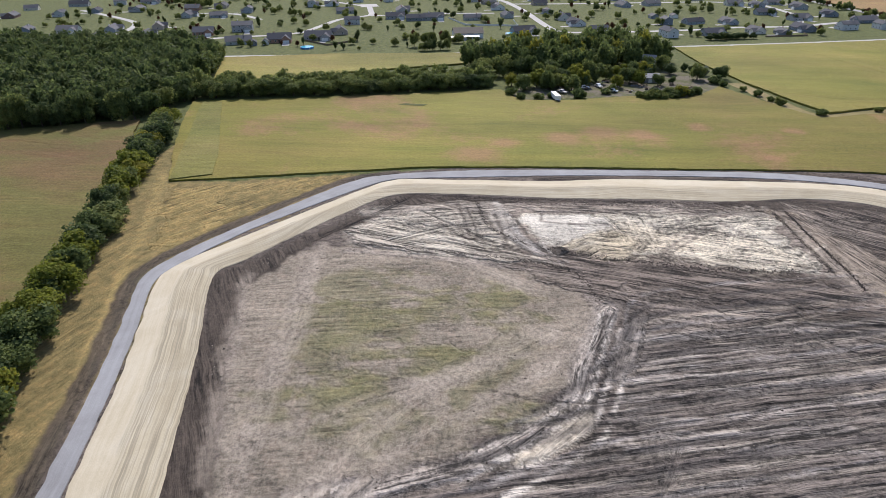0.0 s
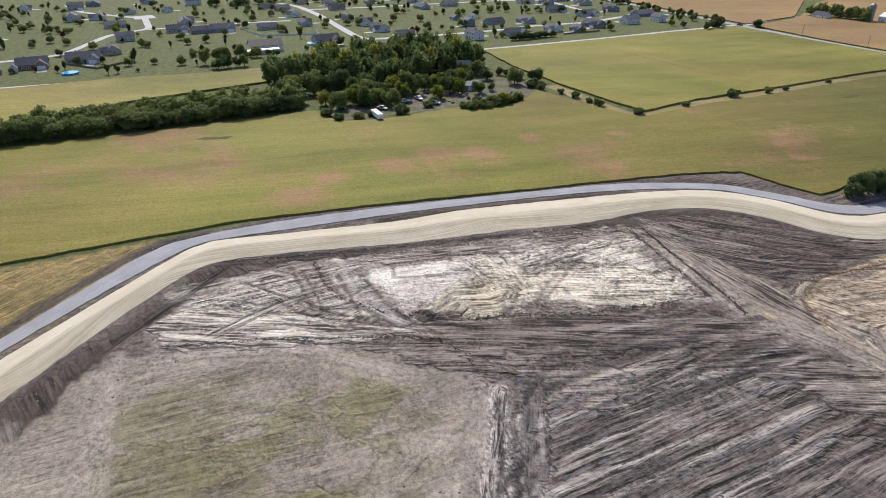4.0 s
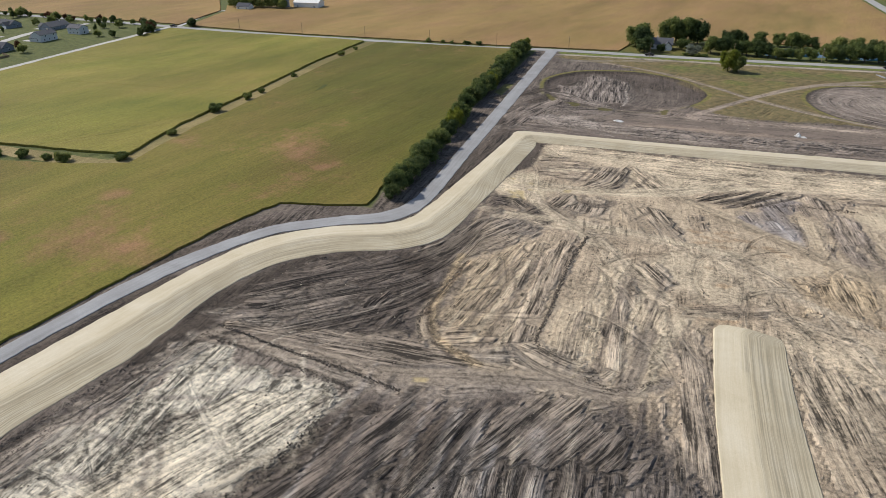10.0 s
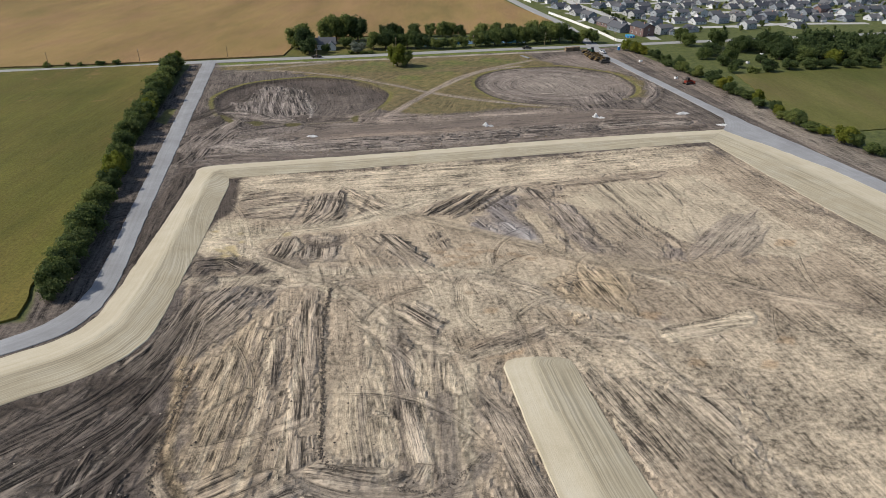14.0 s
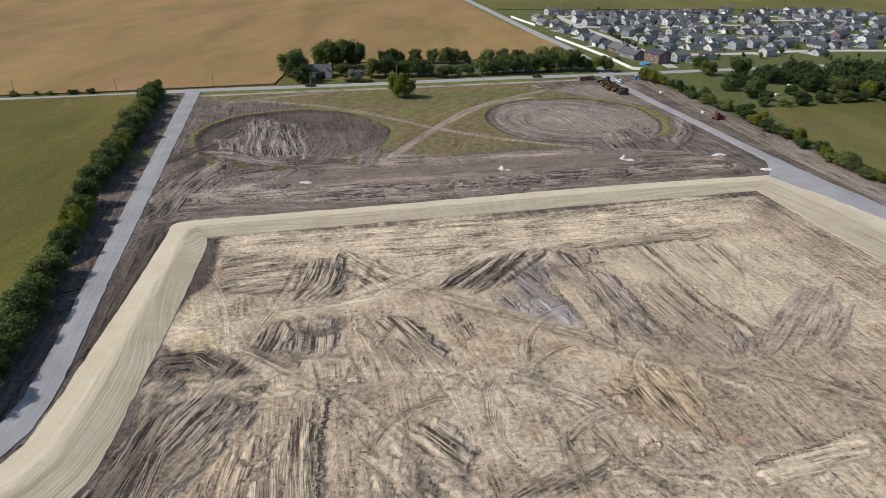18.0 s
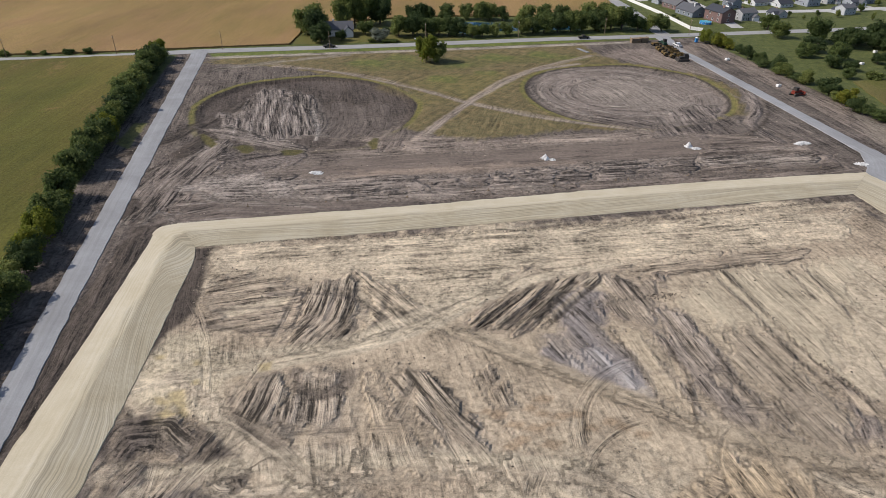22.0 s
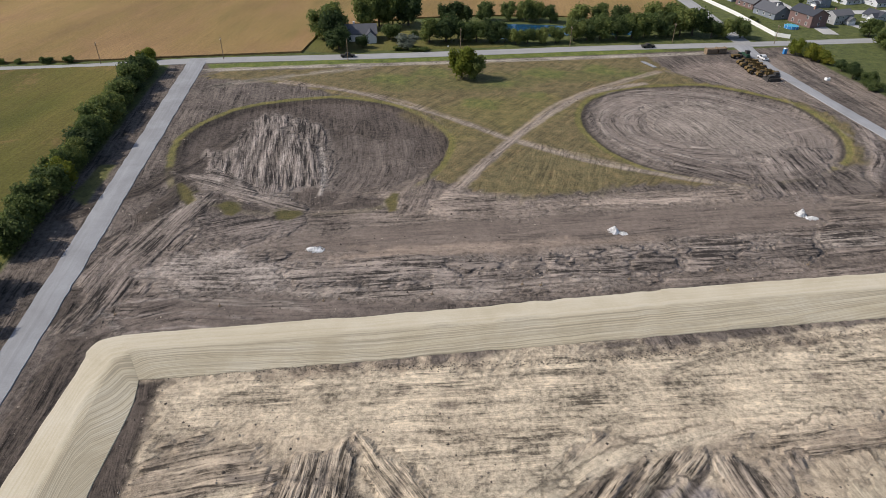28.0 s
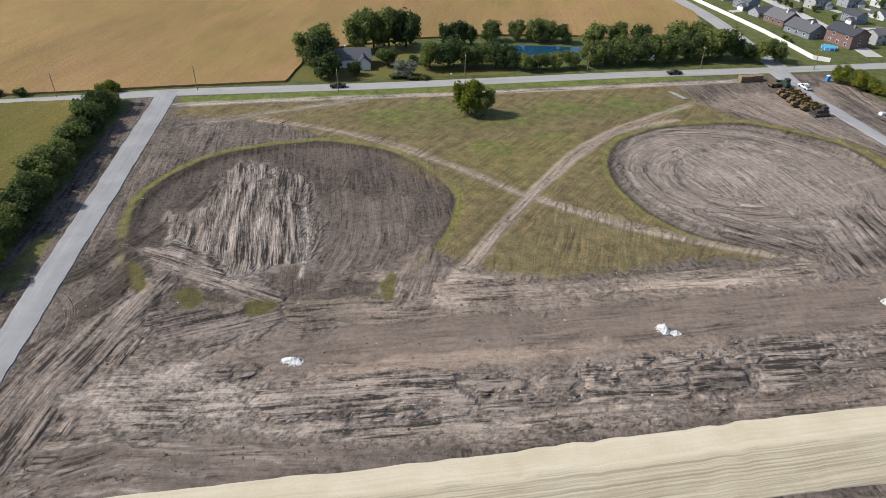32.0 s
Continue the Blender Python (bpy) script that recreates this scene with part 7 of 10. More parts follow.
for name, arr, kind_of, key, fill in (("soil", np.dstack([col, np.ones((NY, NX, 1), np.float32)]), "FLOAT_COLOR", "color", (*GRASS, 1)),
                                      ("kind_of_soil", np.dstack([kinds, np.ones((NY, NX, 1), np.float32)]), "FLOAT_COLOR", "color", (1, 0, 0.5, 1)),
                                      ("lane", lane, "FLOAT_VECTOR", "vector", (0, 0, 0)), ("lane_b", lane_b, "FLOAT_VECTOR", "vector", (0, 0, 0)), ("marks_b", marks_b, "FLOAT", "value", (0,))):
    at = me.attributes.new(name, kind_of, "POINT")
    flat = np.vstack([arr.reshape(nf, -1), np.tile(np.array(fill, np.float32), (rest, 1))]).astype(np.float32)
    at.data.foreach_set(key, flat.ravel())
me.materials.append(SOIL)
tagged(new("ground", me), "bare graded soil, stubble and rough grass of a building site", "ground", kind="structure")

band("clay_road", CLAY_OUT, CLAY_IN, CLAY, 0.10, 0.55, 0.32, label="wide compacted pale clay road bed with blade marks", seed=3)
band("clay_road", CLAY_N_OUT, CLAY_N_IN, CLAY, 0.104, 0.5, 0.32, label="pale clay road bed along the north of the pad ground", seed=5)
band("clay_road", CLAY_E_OUT, CLAY_E_IN, CLAY, 0.10, 0.45, 0.32, label="pale clay road bed beside the grey east haul road", seed=8)
band("clay_pad", [(18.6, 57), (21.3, 43), (24.2, 29), (29.2, 9), (37, -20)], [(32.4, 58), (35.4, 44), (38.8, 30), (44.4, 10), (52.4, -19)], CLAY, 0.25, 0.35, 0.12, label="short pale clay road stub with a rounded end", seed=11)
band("clay_pad", [(18.6, 57), (19.2, 58.6), (21, 59.6)], [(32.4, 58), (31.8, 59.4), (30, 60)], CLAY, 0.246, 0.34, 0.12, label="rounded end of the pale clay stub", seed=11)
band("haul_road", PATH_OUT, PATH_IN, GRAVEL, 0.16, 0.08, 0.28, label="grey crushed stone haul road beside the fields", seed=2)
band("haul_road", EAST_OUT, EAST_IN, GRAVEL, 0.2, 0.08, 0.25, label="grey crushed stone haul road on the east side", seed=4)
band("road_apron", [(122.5, 224), (119.4, 212.5), (116.5, 207), (120.5, 199), (128, 186), (137.5, 166)], [(127.5, 228), (131, 215), (133.5, 206), (136.5, 196), (140.6, 182), (143, 168)], GRAVEL, 0.19, 0.05, 0.8, label="wide grey stone apron where the haul road meets the clay", seed=6)
COUNTY = [(-900, 180), (-620, 226), (-479, 248), (-409, 258), (-338, 268), (-246, 287.5), (-178, 302), (-126, 318.5), (-50, 336), (33, 358), (92, 371.5), (150, 386), (260, 414), (900, 580)]
ribbon("county_road", COUNTY, 6.6, ASPHALT, 0.12, label="two-lane worn grey asphalt county road", crown=0.06)
ribbon("county_road", [(97, 372), (94, 390), (88, 450), (70, 530), (22, 753), (-20, 930)], 7.6, ASPHALT, 0.124, label="worn asphalt road along the housing estate", seed=2, crown=0.05)
ribbon("lane_road", [(-285, -420), (-305, -300), (-314, -230), (-322, -150), (-331, -105), (-345, -40), (-358, 27), (-376, 112), (-394, 184), (-411, 256)], 4.6, CONCRETE, 0.11, label="narrow pale country lane along the field", seed=3)
ribbon("farm_track", [(-408, 262), (-440, 330), (-410, 352)], 3.5, CONCRETE, 0.1, label="pale farm drive", seed=4)
ribbon("hedge_verge", [(-93, 84), (-104, 140), (-120, 210), (-140, 300)], 5.0, MEADOW, 0.05, 0.8, label="grass verge under the field hedge", category="verge", seed=4)
ribbon("ditch_bank", [(-250, 38), (-214, 46), (-187, 56), (-198.5, 94), (-211.5, 149), (-230.5, 220), (-242, 284)], 8.0, STRAW, 0.06, 1.2, label="dry grassy bank of the field ditch", category="ditch", seed=6)

# loose clods and stones over the bare soil
cr = np.random.default_rng(77)
qx, qy = cr.uniform(-108, 135, 26000), cr.uniform(-150, 345, 26000)
ii, jj = ((qx - GX0) / CELL).astype(int), ((qy - GY0) / CELL).astype(int)
bare = (kinds[jj, ii, 0] < 0.25) & (Z[jj, ii] > -0.6) & (inside(qx, qy, SITE) > 2) & (fbm(qx, qy, 14.0, 3) > 0.47)
for a, b in ((CLAY_OUT, CLAY_IN), (CLAY_N_OUT, CLAY_N_IN), (CLAY_E_OUT, CLAY_E_IN), (PATH_OUT, PATH_IN), (EAST_OUT, EAST_IN)):
    bare &= inside(qx, qy, [*a, *b[::-1]]) < -0.6
qx, qy, qz = qx[bare], qy[bare], Z[jj[bare], ii[bare]]
size = 0.07 + 0.24 * cr.random(len(qx)) ** 3
shape = np.array(((1, 0, 0), (-1, 0, 0), (0, 1, 0), (0, -1, 0), (0, 0, 0.8), (0, 0, -0.5)))
cv = (np.stack([qx, qy, qz], 1)[:, None, :] + shape[None] * size[:, None, None] * cr.uniform(0.7, 1.3, (len(qx), 6, 1))).reshape(-1, 3)
tri = np.array(((0, 2, 4), (2, 1, 4), (1, 3, 4), (3, 0, 4), (2, 0, 5), (1, 2, 5), (3, 1, 5), (0, 3, 5)))
cf = (np.arange(len(qx))[:, None, None] * 6 + tri[None]).reshape(-1, 3)
tagged(new("loose_clods", mesh_of("loose_clods", cv, cf, LOOSE)), "loose clods and stones scattered over the bare soil", "soil clods", kind="stuff")

# ---- standing crops ----
def field(name, outline, material, height, label, category, z0=-0.1, ragged=0.7, step=2.0):
    """A crop as a thick block with a ragged edge and a lumpy outline."""
    p = straight(outline, step)
    j = np.array([[fbm(np.array([q[0]]), np.array([q[1]]), 4.0, 3)[0] - 0.5, fbm(np.array([q[1] + 80]), np.array([q[0]]), 4.0, 3)[0] - 0.5] for q in p]) * 2 * ragged
    p = p + j
    bm = bmesh.new()
    lo = [bm.verts.new((x, y, z0)) for x, y in p]
    hi = [bm.verts.new((x, y, height * (0.9 + 0.25 * vnoise(np.array([x / 1.7]), np.array([y / 1.7]))[0]))) for x, y in p]
    n = len(p)
    for i in range(n):
        bm.faces.new((lo[i], lo[(i + 1) % n], hi[(i + 1) % n], hi[i]))
    top = bm.faces.new(hi)
    bmesh.ops.recalc_face_normals(bm, faces=bm.faces[:])
    bmesh.ops.triangulate(bm, faces=[top])
    return tagged(new(name, bm_mesh(name, bm, material)), label, category, kind="stuff")


DITCH_E = [(-237, 284), (-226, 219), (-207, 148), (-194, 93), (-182, 56), (-196, 47)]
DITCH_W = [(-190, 62), (-203, 95), (-216, 150), (-235, 221), (-247, 281)]
MAIN_FIELD = [(-120, -215.5), (-85.5, -200.5), (-100, -140), (-106.6, -112), (-109.8, -62), (-111.6, -8), (-112.6, 18), (-113, 40), (-110.5, 58), (-97, 64), (-86, 71), (-92, 90), (-107, 150), (-143, 310),
              *DITCH_E, (-216, 38), (-240, 27), (-222, 14), (-212, 2), (-216, -22), (-204, -60), (-206, -78), (-226, -88), (-224, -96), (-212, -142), (-200, -199), (-192, -241), (-158, -230)]
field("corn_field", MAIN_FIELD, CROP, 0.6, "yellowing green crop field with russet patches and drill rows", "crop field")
field("corn_field", [*DITCH_W, (-268, 278), (-338, 262), (-402, 250), (-388, 184), (-370, 112), (-352, 28), (-300, 32), (-246, 44), (-212, 54)], CROP_WEST, 0.95, "yellowing crop field between lane and ditch", "crop field")
field("corn_strip", [(-86, -200.4), (-92.1, -187.4), (-113.8, -194.3), (-190.1, -225), (-190, -234.9)], CORN, 0.95, "greener strip of standing corn in drill rows at the field corner", "crop field", ragged=0.4)
for hollow in ([(-189.7, 165.3), (-193.9, 178.7), (-191.4, 177.8), (-189, 170.4)], [(-191.9, -138.1), (-193.9, -133), (-193, -122.2), (-190, -124.5)]):
    field("weed_patch", hollow, WEEDS, 0.7, "dark weedy hollow in the ripening crop", "weeds", ragged=0.4, step=1.0)
field("crop_field", [(-200, -236), (-256, -256), (-302, -270), (-318, -200), (-325, -112), (-292, -110), (-262, -180)], CROP_WEST, 1.0, "small yellow-green field behind the tree line", "crop field")
field("russet_field", [(-137, -303), (-157, -250), (-102, -227), (-40, -208), (0, -197.5), (60, -182), (160, -160), (180, -330), (-60, -400)], BROWN_CROP, 1.0, "russet brown and green bean field", "crop field")
field("tan_field", [(-120, 326), (-178, 309), (-246, 295), (-330, 275), (-402, 266), (-432, 330), (-520, 420), (-700, 700), (-500, 1200), (-60, 1150), (14, 753), (60, 540), (82, 460), (80, 402), (20, 408), (-20, 404), (-52, 394), (-90, 372), (-90, 334)], TAN_CROP, 0.7, "huge ripe tan grain field", "crop field")
field("tan_field", [(-482, 256), (-412, 266), (-440, 332), (-540, 420), (-900, 500), (-900, 190), (-620, 234)], TAN_CROP, 0.7, "ripe tan field beyond the road crossing", "crop field")
field("far_field", [(36, 740), (52, 668), (130, 672), (230, 690), (300, 694), (420, 684), (560, 670), (900, 800), (700, 1500), (0, 1400)], MEADOW, 0.6, "distant olive-tan field behind the housing estate", "crop field")
field("meadow", [(157, 301), (180, 306), (216, 315), (340, 346), (360, 260), (165, 206), (152, 230)], MEADOW, 0.4, "olive meadow behind the east hedge", "meadow")


# ---- trees ----
def crown_mesh(name, seed, lobes, cards, size, material, shape=(1.0, 1.0, 1.0), low=0.25):
    """A crown of leaf clumps on lumpy lobes, about one metre in radius, with gaps between."""
    r = np.random.default_rng(seed)
    verts, faces = [], []
    cs = []
    for k in range(lobes):
        a, e, q = 2.4 * k + r.uniform(-0.5, 0.5), r.uniform(-0.85, 1.1), r.uniform(0.42, 0.66)
        cs.append((np.array((math.cos(a) * math.cos(e) * q, math.sin(a) * math.cos(e) * q, math.sin(e) * q * 1.05)), r.uniform(0.24, 0.46)))
    cs.append((np.zeros(3), 0.55))
    for c, rad in cs:              # dark heart of twigs and inner leaves
        base = len(verts)
        for i in range(4):
            for j in range(6):
                th, ph = math.pi * (i + 0.5) / 4, 2 * math.pi * j / 6
                d = np.array((math.sin(th) * math.cos(ph), math.sin(th) * math.sin(ph), math.cos(th))) * rad * r.uniform(0.55, 0.8)
                verts.append((c + d) * shape)
        for i in range(3):
            for j in range(6):
                faces.append((base + i * 6 + j, base + i * 6 + (j + 1) % 6, base + (i + 1) * 6 + (j + 1) % 6, base + (i + 1) * 6 + j))
    per = cards // len(cs)
    for c, rad in cs:
        d = r.normal(size=(per, 3))
        d /= np.linalg.norm(d, axis=1)[:, None]
        d[(d[:, 2] < -low) & (r.random(per) < 0.4), 2] *= -1
        p = (c + d * rad * r.uniform(0.66, 1.2, (per, 1))) * shape
        nrm = d + r.normal(size=(per, 3)) * 0.55
        nrm /= np.linalg.norm(nrm, axis=1)[:, None]
        u = np.cross(nrm, r.normal(size=(per, 3)))
        u /= np.linalg.norm(u, axis=1)[:, None]
        v = np.cross(nrm, u)
        s = size * r.uniform(0.6, 1.35, (per, 1))
        corners = [p + (u * x + v * y) * s * r.uniform(0.7, 1.25, (per, 1)) + nrm * s * r.uniform(-0.3, 0.3, (per, 1)) for x, y in ((-1, -0.2), (0.2, -0.9), (1, 0.2), (-0.2, 0.9))]
        b = len(verts)
        verts += list(np.stack(corners, 1).reshape(-1, 3))
        faces += [(b + 4 * k, b + 4 * k + 1, b + 4 * k + 2, b + 4 * k + 3) for k in range(per)]
    v = np.array(verts)
    lo, hi = np.percentile(v, 1, axis=0), np.percentile(v, 99, axis=0)
    v = (v - (lo + hi) / 2) / ((hi - lo) / 2)
    return mesh_of(name, v, faces, material)


def trunk_mesh(seed, limbs=5):
    """A tapered trunk with limbs, one metre of crown radius above it."""
    r = random.Random(seed)
    bm = bmesh.new()
    tube(bm, (0, 0, -0.06), (0.02, 0.01, 0.55), 0.085, 0.06, 8)
    tube(bm, (0.02, 0.01, 0.55), (0.0, 0.03, 1.35), 0.06, 0.03, 7)
    for k in range(limbs):
        a, z = 2 * math.pi * k / limbs + r.uniform(-0.4, 0.4), r.uniform(0.45, 0.9)
        tube(bm, (0, 0, z), (math.cos(a) * 0.55, math.sin(a) * 0.55, z + r.uniform(0.35, 0.6)), 0.035, 0.012, 5)
    return bm_mesh("trunk", bm, BARK)


TRUNKS = [trunk_mesh(k) for k in range(3)]
CROWNS = {
    "broad": [crown_mesh("crown", 10 + k, 12, 2300, 0.058, LEAF) for k in range(5)],
    "dark": [crown_mesh("crown", 30 + k, 11, 2100, 0.058, LEAF_DARK) for k in range(3)],
    "yellow": [crown_mesh("crown", 40 + k, 11, 2100, 0.058, LEAF_YELLOW) for k in range(3)],
    "grey": [crown_mesh("crown", 50, 7, 900, 0.09, LEAF_GREY)],
    "russet": [crown_mesh("crown", 55, 7, 900, 0.09, LEAF_RUSSET, (0.8, 0.8, 1.2))],
    "conifer": [crown_mesh("crown", 60 + k, 7, 900, 0.075, LEAF_DARK, (0.55, 0.55, 1.5)) for k in range(2)],
    "bush": [crown_mesh("crown", 70 + k, 9, 900, 0.09, LEAF, (1, 1, 0.75), 0.0) for k in range(3)],
    "far": [crown_mesh("crown", 80 + k, 10, 800, 0.09, LEAF) for k in range(4)],
}
LABELS = {"broad": "broadleaf tree with a full green crown", "dark": "dense dark green broadleaf tree", "yellow": "broadleaf tree turning yellow-green",
          "grey": "small silvery grey tree", "russet": "young tree with russet leaves", "conifer": "narrow dark evergreen tree", "bush": "rounded green shrub", "far": "green broadleaf tree in the distance"}
trees = np.random.default_rng(5)


def tree(x, y, kind_of, radius, height, label="", group="", z=0.0, name="tree", stem=0.13):
    """A tree of a crown's radius and total height in metres."""
    r = trees
    low = kind_of in ("bush",)
    root = empty("shrub" if low else name, turned(x, y, z, r.uniform(0, 360)), label or LABELS[kind_of], "shrub" if low else "tree", group)
    stem = 0.04 if low else stem
    cz = height * stem + (height * (1 - stem)) / 2
    half = height * (1 - stem) / 2
    t = part("trunk", TRUNKS[r.integers(3)], None, root)
    t.scale = (radius * (0.6 if low else 1.0), radius * (0.6 if low else 1.0), cz * 0.95)
    opts = CROWNS[kind_of]
    c = part("crown", opts[r.integers(len(opts))], None, root)
    c.location, c.scale = (0, 0, cz), (radius, radius * r.uniform(0.9, 1.1), half)
    return root


def row(a, b, count, kinds_of, rad, hgt, group, jitter=1.5, skip=(), label=""):
    for k in range(count):
        if k in skip:
            continue
        f = (k + 0.5 + trees.uniform(-0.3, 0.3)) / count
        x, y = a[0] + (b[0] - a[0]) * f + trees.uniform(-jitter, jitter), a[1] + (b[1] - a[1]) * f + trees.uniform(-jitter, jitter)
        tree(x, y, kinds_of[trees.integers(len(kinds_of))], trees.uniform(*rad), trees.uniform(*hgt), label, group)


def grove(name, items, label, group="", seed=1):
    """Many trees, too many to count, joined into one piece: x, y, kind, radius, height each."""
    r = np.random.default_rng(seed)
    co, fa, mi, mats, off = [], [], [], [BARK], 0
    cache = {}
    for x, y, kind_of, rad, h in items:
        me = CROWNS[kind_of][r.integers(len(CROWNS[kind_of]))]
        if me.name not in cache:
            c = np.empty(len(me.vertices) * 3, np.float32)
            me.vertices.foreach_get("co", c)
            cache[me.name] = (c.reshape(-1, 3), [tuple(f.vertices) for f in me.polygons])
        c, f = cache[me.name]
        if me.materials[0] not in mats:
            mats.append(me.materials[0])
        a = r.uniform(0, 6.28)
        ext = np.abs(c).max(0)
        q = np.stack([c[:, 0] * math.cos(a) - c[:, 1] * math.sin(a), c[:, 0] * math.sin(a) + c[:, 1] * math.cos(a), c[:, 2]], 1)
        co.append(q * (rad / max(ext[0], 0.5), rad / max(ext[0], 0.5), h * 0.46 / ext[2]) + (x, y, h * 0.54))
        fa += [tuple(i + off for i in g) for g in f]
        mi += [mats.index(me.materials[0])] * len(f)
        off += len(q)
        co.append(np.array([(x + s * 0.15 * math.cos(k * 1.2566), y + s * 0.15 * math.sin(k * 1.2566), zz) for s, zz in ((1.3, -0.2), (0.8, h * 0.5)) for k in range(5)]))
        fa += [(off + k, off + (k + 1) % 5, off + 5 + (k + 1) % 5, off + 5 + k) for k in range(5)]
        mi += [0] * 5
        off += 10
    me = mesh_of(name, np.vstack(co), fa)
    for m in mats:
        me.materials.append(m)
    me.polygons.foreach_set("material_index", mi)
    return tagged(new(name, me), label, "trees", kind="stuff")


def spread(a, b, count, kinds_of, rad, hgt, jitter):
    """Places for a row of trees, for grove()."""
    out = []
    for k in range(count):
        f = (k + 0.5 + trees.uniform(-0.3, 0.3)) / count
        out.append((a[0] + (b[0] - a[0]) * f + trees.uniform(-jitter, jitter), a[1] + (b[1] - a[1]) * f + trees.uniform(-jitter, jitter), kinds_of[trees.integers(len(kinds_of))], trees.uniform(*rad), trees.uniform(*hgt)))
    return out


BD = ("broad", "broad", "dark", "broad")
# hedge along the haul road
HL = "hedge along the haul road"
row((-82.6, 77), (-88.4, 100), 7, BD, (2.9, 4.5), (4.6, 7.6), HL, 1.0, label="bushy green hedge tree beside the grey haul road")
row((-88.8, 102), (-95.5, 130), 8, BD, (2.6, 4.6), (4.2, 8.2), HL, 1.0, label="bushy green hedge tree beside the grey haul road")
row((-97, 134), (-108.5, 176), 11, ("broad", "dark", "broad", "yellow"), (2.3, 4.5), (3.8, 8.4), HL, 1.2, (4,), label="hedge tree beside the grey haul road")
row((-110.5, 181), (-140, 302), 34, BD, (2.9, 4.7), (5.0, 9.0), HL, 1.3, (9,), label="bushy green hedge tree beside the grey haul road")
for x, y in ((-101.5, 152), (-117, 214), (-141, 306)):
    tree(x, y, "yellow", 3.2, 8.0, "hedge tree turning yellow at its top", HL)
# west hedge
HW = [(70, -166), (36, -175), (24, -180), (7, -186), (-6, -190), (-27, -196), (-54, -204), (-81, -213), (-97, -217), (-123, -225), (-159, -236)]
for (a, b), n in zip(zip(HW[:-1], HW[1:]), (5, 3, 3, 3, 4, 5, 5, 3, 5, 6)):
    row(a, b, n, ("broad", "yellow", "broad", "dark", "yellow"), (4.2, 6.0), (6.0, 9.5), "west hedge", 1.4, label="bushy green tree of the field hedge")
# tree line behind the corn
TL = [(-194, -243), (-203, -200), (-214, -143), (-228, -94)]
back = []
for (a, b), n in zip(zip(TL[:-1], TL[1:]), (9, 12, 10)):
    row((a[0] - 5, a[1]), (b[0] - 5, b[1]), n, ("broad", "dark", "broad", "broad"), (4.0, 5.4), (6, 9), "tree line", 1.5, label="tree of the dense line behind the crop field")
    back += spread((a[0] - 14, a[1]), (b[0] - 14, b[1]), n, ("far", "far", "broad"), (4.2, 5.8), (7, 11), 2.5)
    back += spread((a[0] - 24, a[1] + 2), (b[0] - 25, b[1]), n, ("far",), (4.2, 5.8), (7, 11), 3.0)
grove("tree_line", back, "broad tree line behind the crop field", seed=2)
# north side of the county road, the ditch and the lane
for x, y in ((-142, 315.5), (-172, 308), (-180, 306.5), (-190, 304), (-196, 303), (-206, 300.5)):
    tree(x - 3, y + 1.5, "bush", trees.uniform(1.2, 2.2), trees.uniform(1.8, 3.0), "small dark shrub on the road verge", "verge shrubs")
for x, y, r, h in ((-188, 58, 2.4, 2.6), (-196, 86, 1.8, 2.2), (-206, 118, 3.0, 3.6), (-209, 140, 2.2, 3.0), (-212, 152, 1.6, 2.4), (-221, 185, 1.6, 2.2), (-233, 240, 2.0, 2.6), (-236, 258, 1.6, 2.0), (-205, 46, 2.4, 3.6), (-222, 41, 2.0, 3.0), (-232, 37, 1.8, 2.6), (-212, 44, 1.6, 2.2)):
    tree(x, y, "bush", r, h, "shrub in the grassy field ditch", "ditch shrubs")

# ---- woods ----
def wood(name, outline, step, crowns, rad, hgt, label, seed, thin=0.0, leaves=None):
    """A wood of many crowns and trunks in one piece."""
    r = np.random.default_rng(seed)
    p = np.array(outline, float)
    xs, ys = np.arange(p[:, 0].min(), p[:, 0].max(), step), np.arange(p[:, 1].min(), p[:, 1].max(), step)
    gx_, gy_ = np.meshgrid(xs, ys)
    gx_, gy_ = gx_ + r.uniform(-step * .4, step * .4, gx_.shape), gy_ + r.uniform(-step * .4, step * .4, gy_.shape)
    ok = (inside(gx_, gy_, p) > 1) & (r.random(gx_.shape) > thin)
    co, fa, off = [], [], 0
    base = []
    for me in crowns:
        c = np.empty(len(me.vertices) * 3, np.float32)
        me.vertices.foreach_get("co", c)
        base.append((c.reshape(-1, 3), [tuple(f.vertices) for f in me.polygons]))
    for x, y in zip(gx_[ok], gy_[ok]):
        c, f = base[r.integers(len(base))]
        rr, h, a = r.uniform(*rad), r.uniform(*hgt), r.uniform(0, 6.28)
        q = c.copy()
        q[:, 0], q[:, 1] = c[:, 0] * math.cos(a) - c[:, 1] * math.sin(a), c[:, 0] * math.sin(a) + c[:, 1] * math.cos(a)
        q = q * (rr, rr, h * 0.42) + (x, y, h * 0.58)
        co.append(q)
        fa += [tuple(i + off for i in g) for g in f]
        off += len(q)
        ring = [(x + 0.3 * math.cos(k * 1.2566), y + 0.3 * math.sin(k * 1.2566)) for k in range(5)]
        co.append(np.array([(u, v, -0.2) for u, v in ring] + [(u, v, h * 0.5) for u, v in ring]))
        fa += [(off + k, off + (k + 1) % 5, off + 5 + (k + 1) % 5, off + 5 + k) for k in range(5)]
        off += 10
    me = mesh_of(name, np.vstack(co), fa, leaves or crowns[0].materials[0])
    return tagged(new(name, me), label, "woods", kind="stuff")


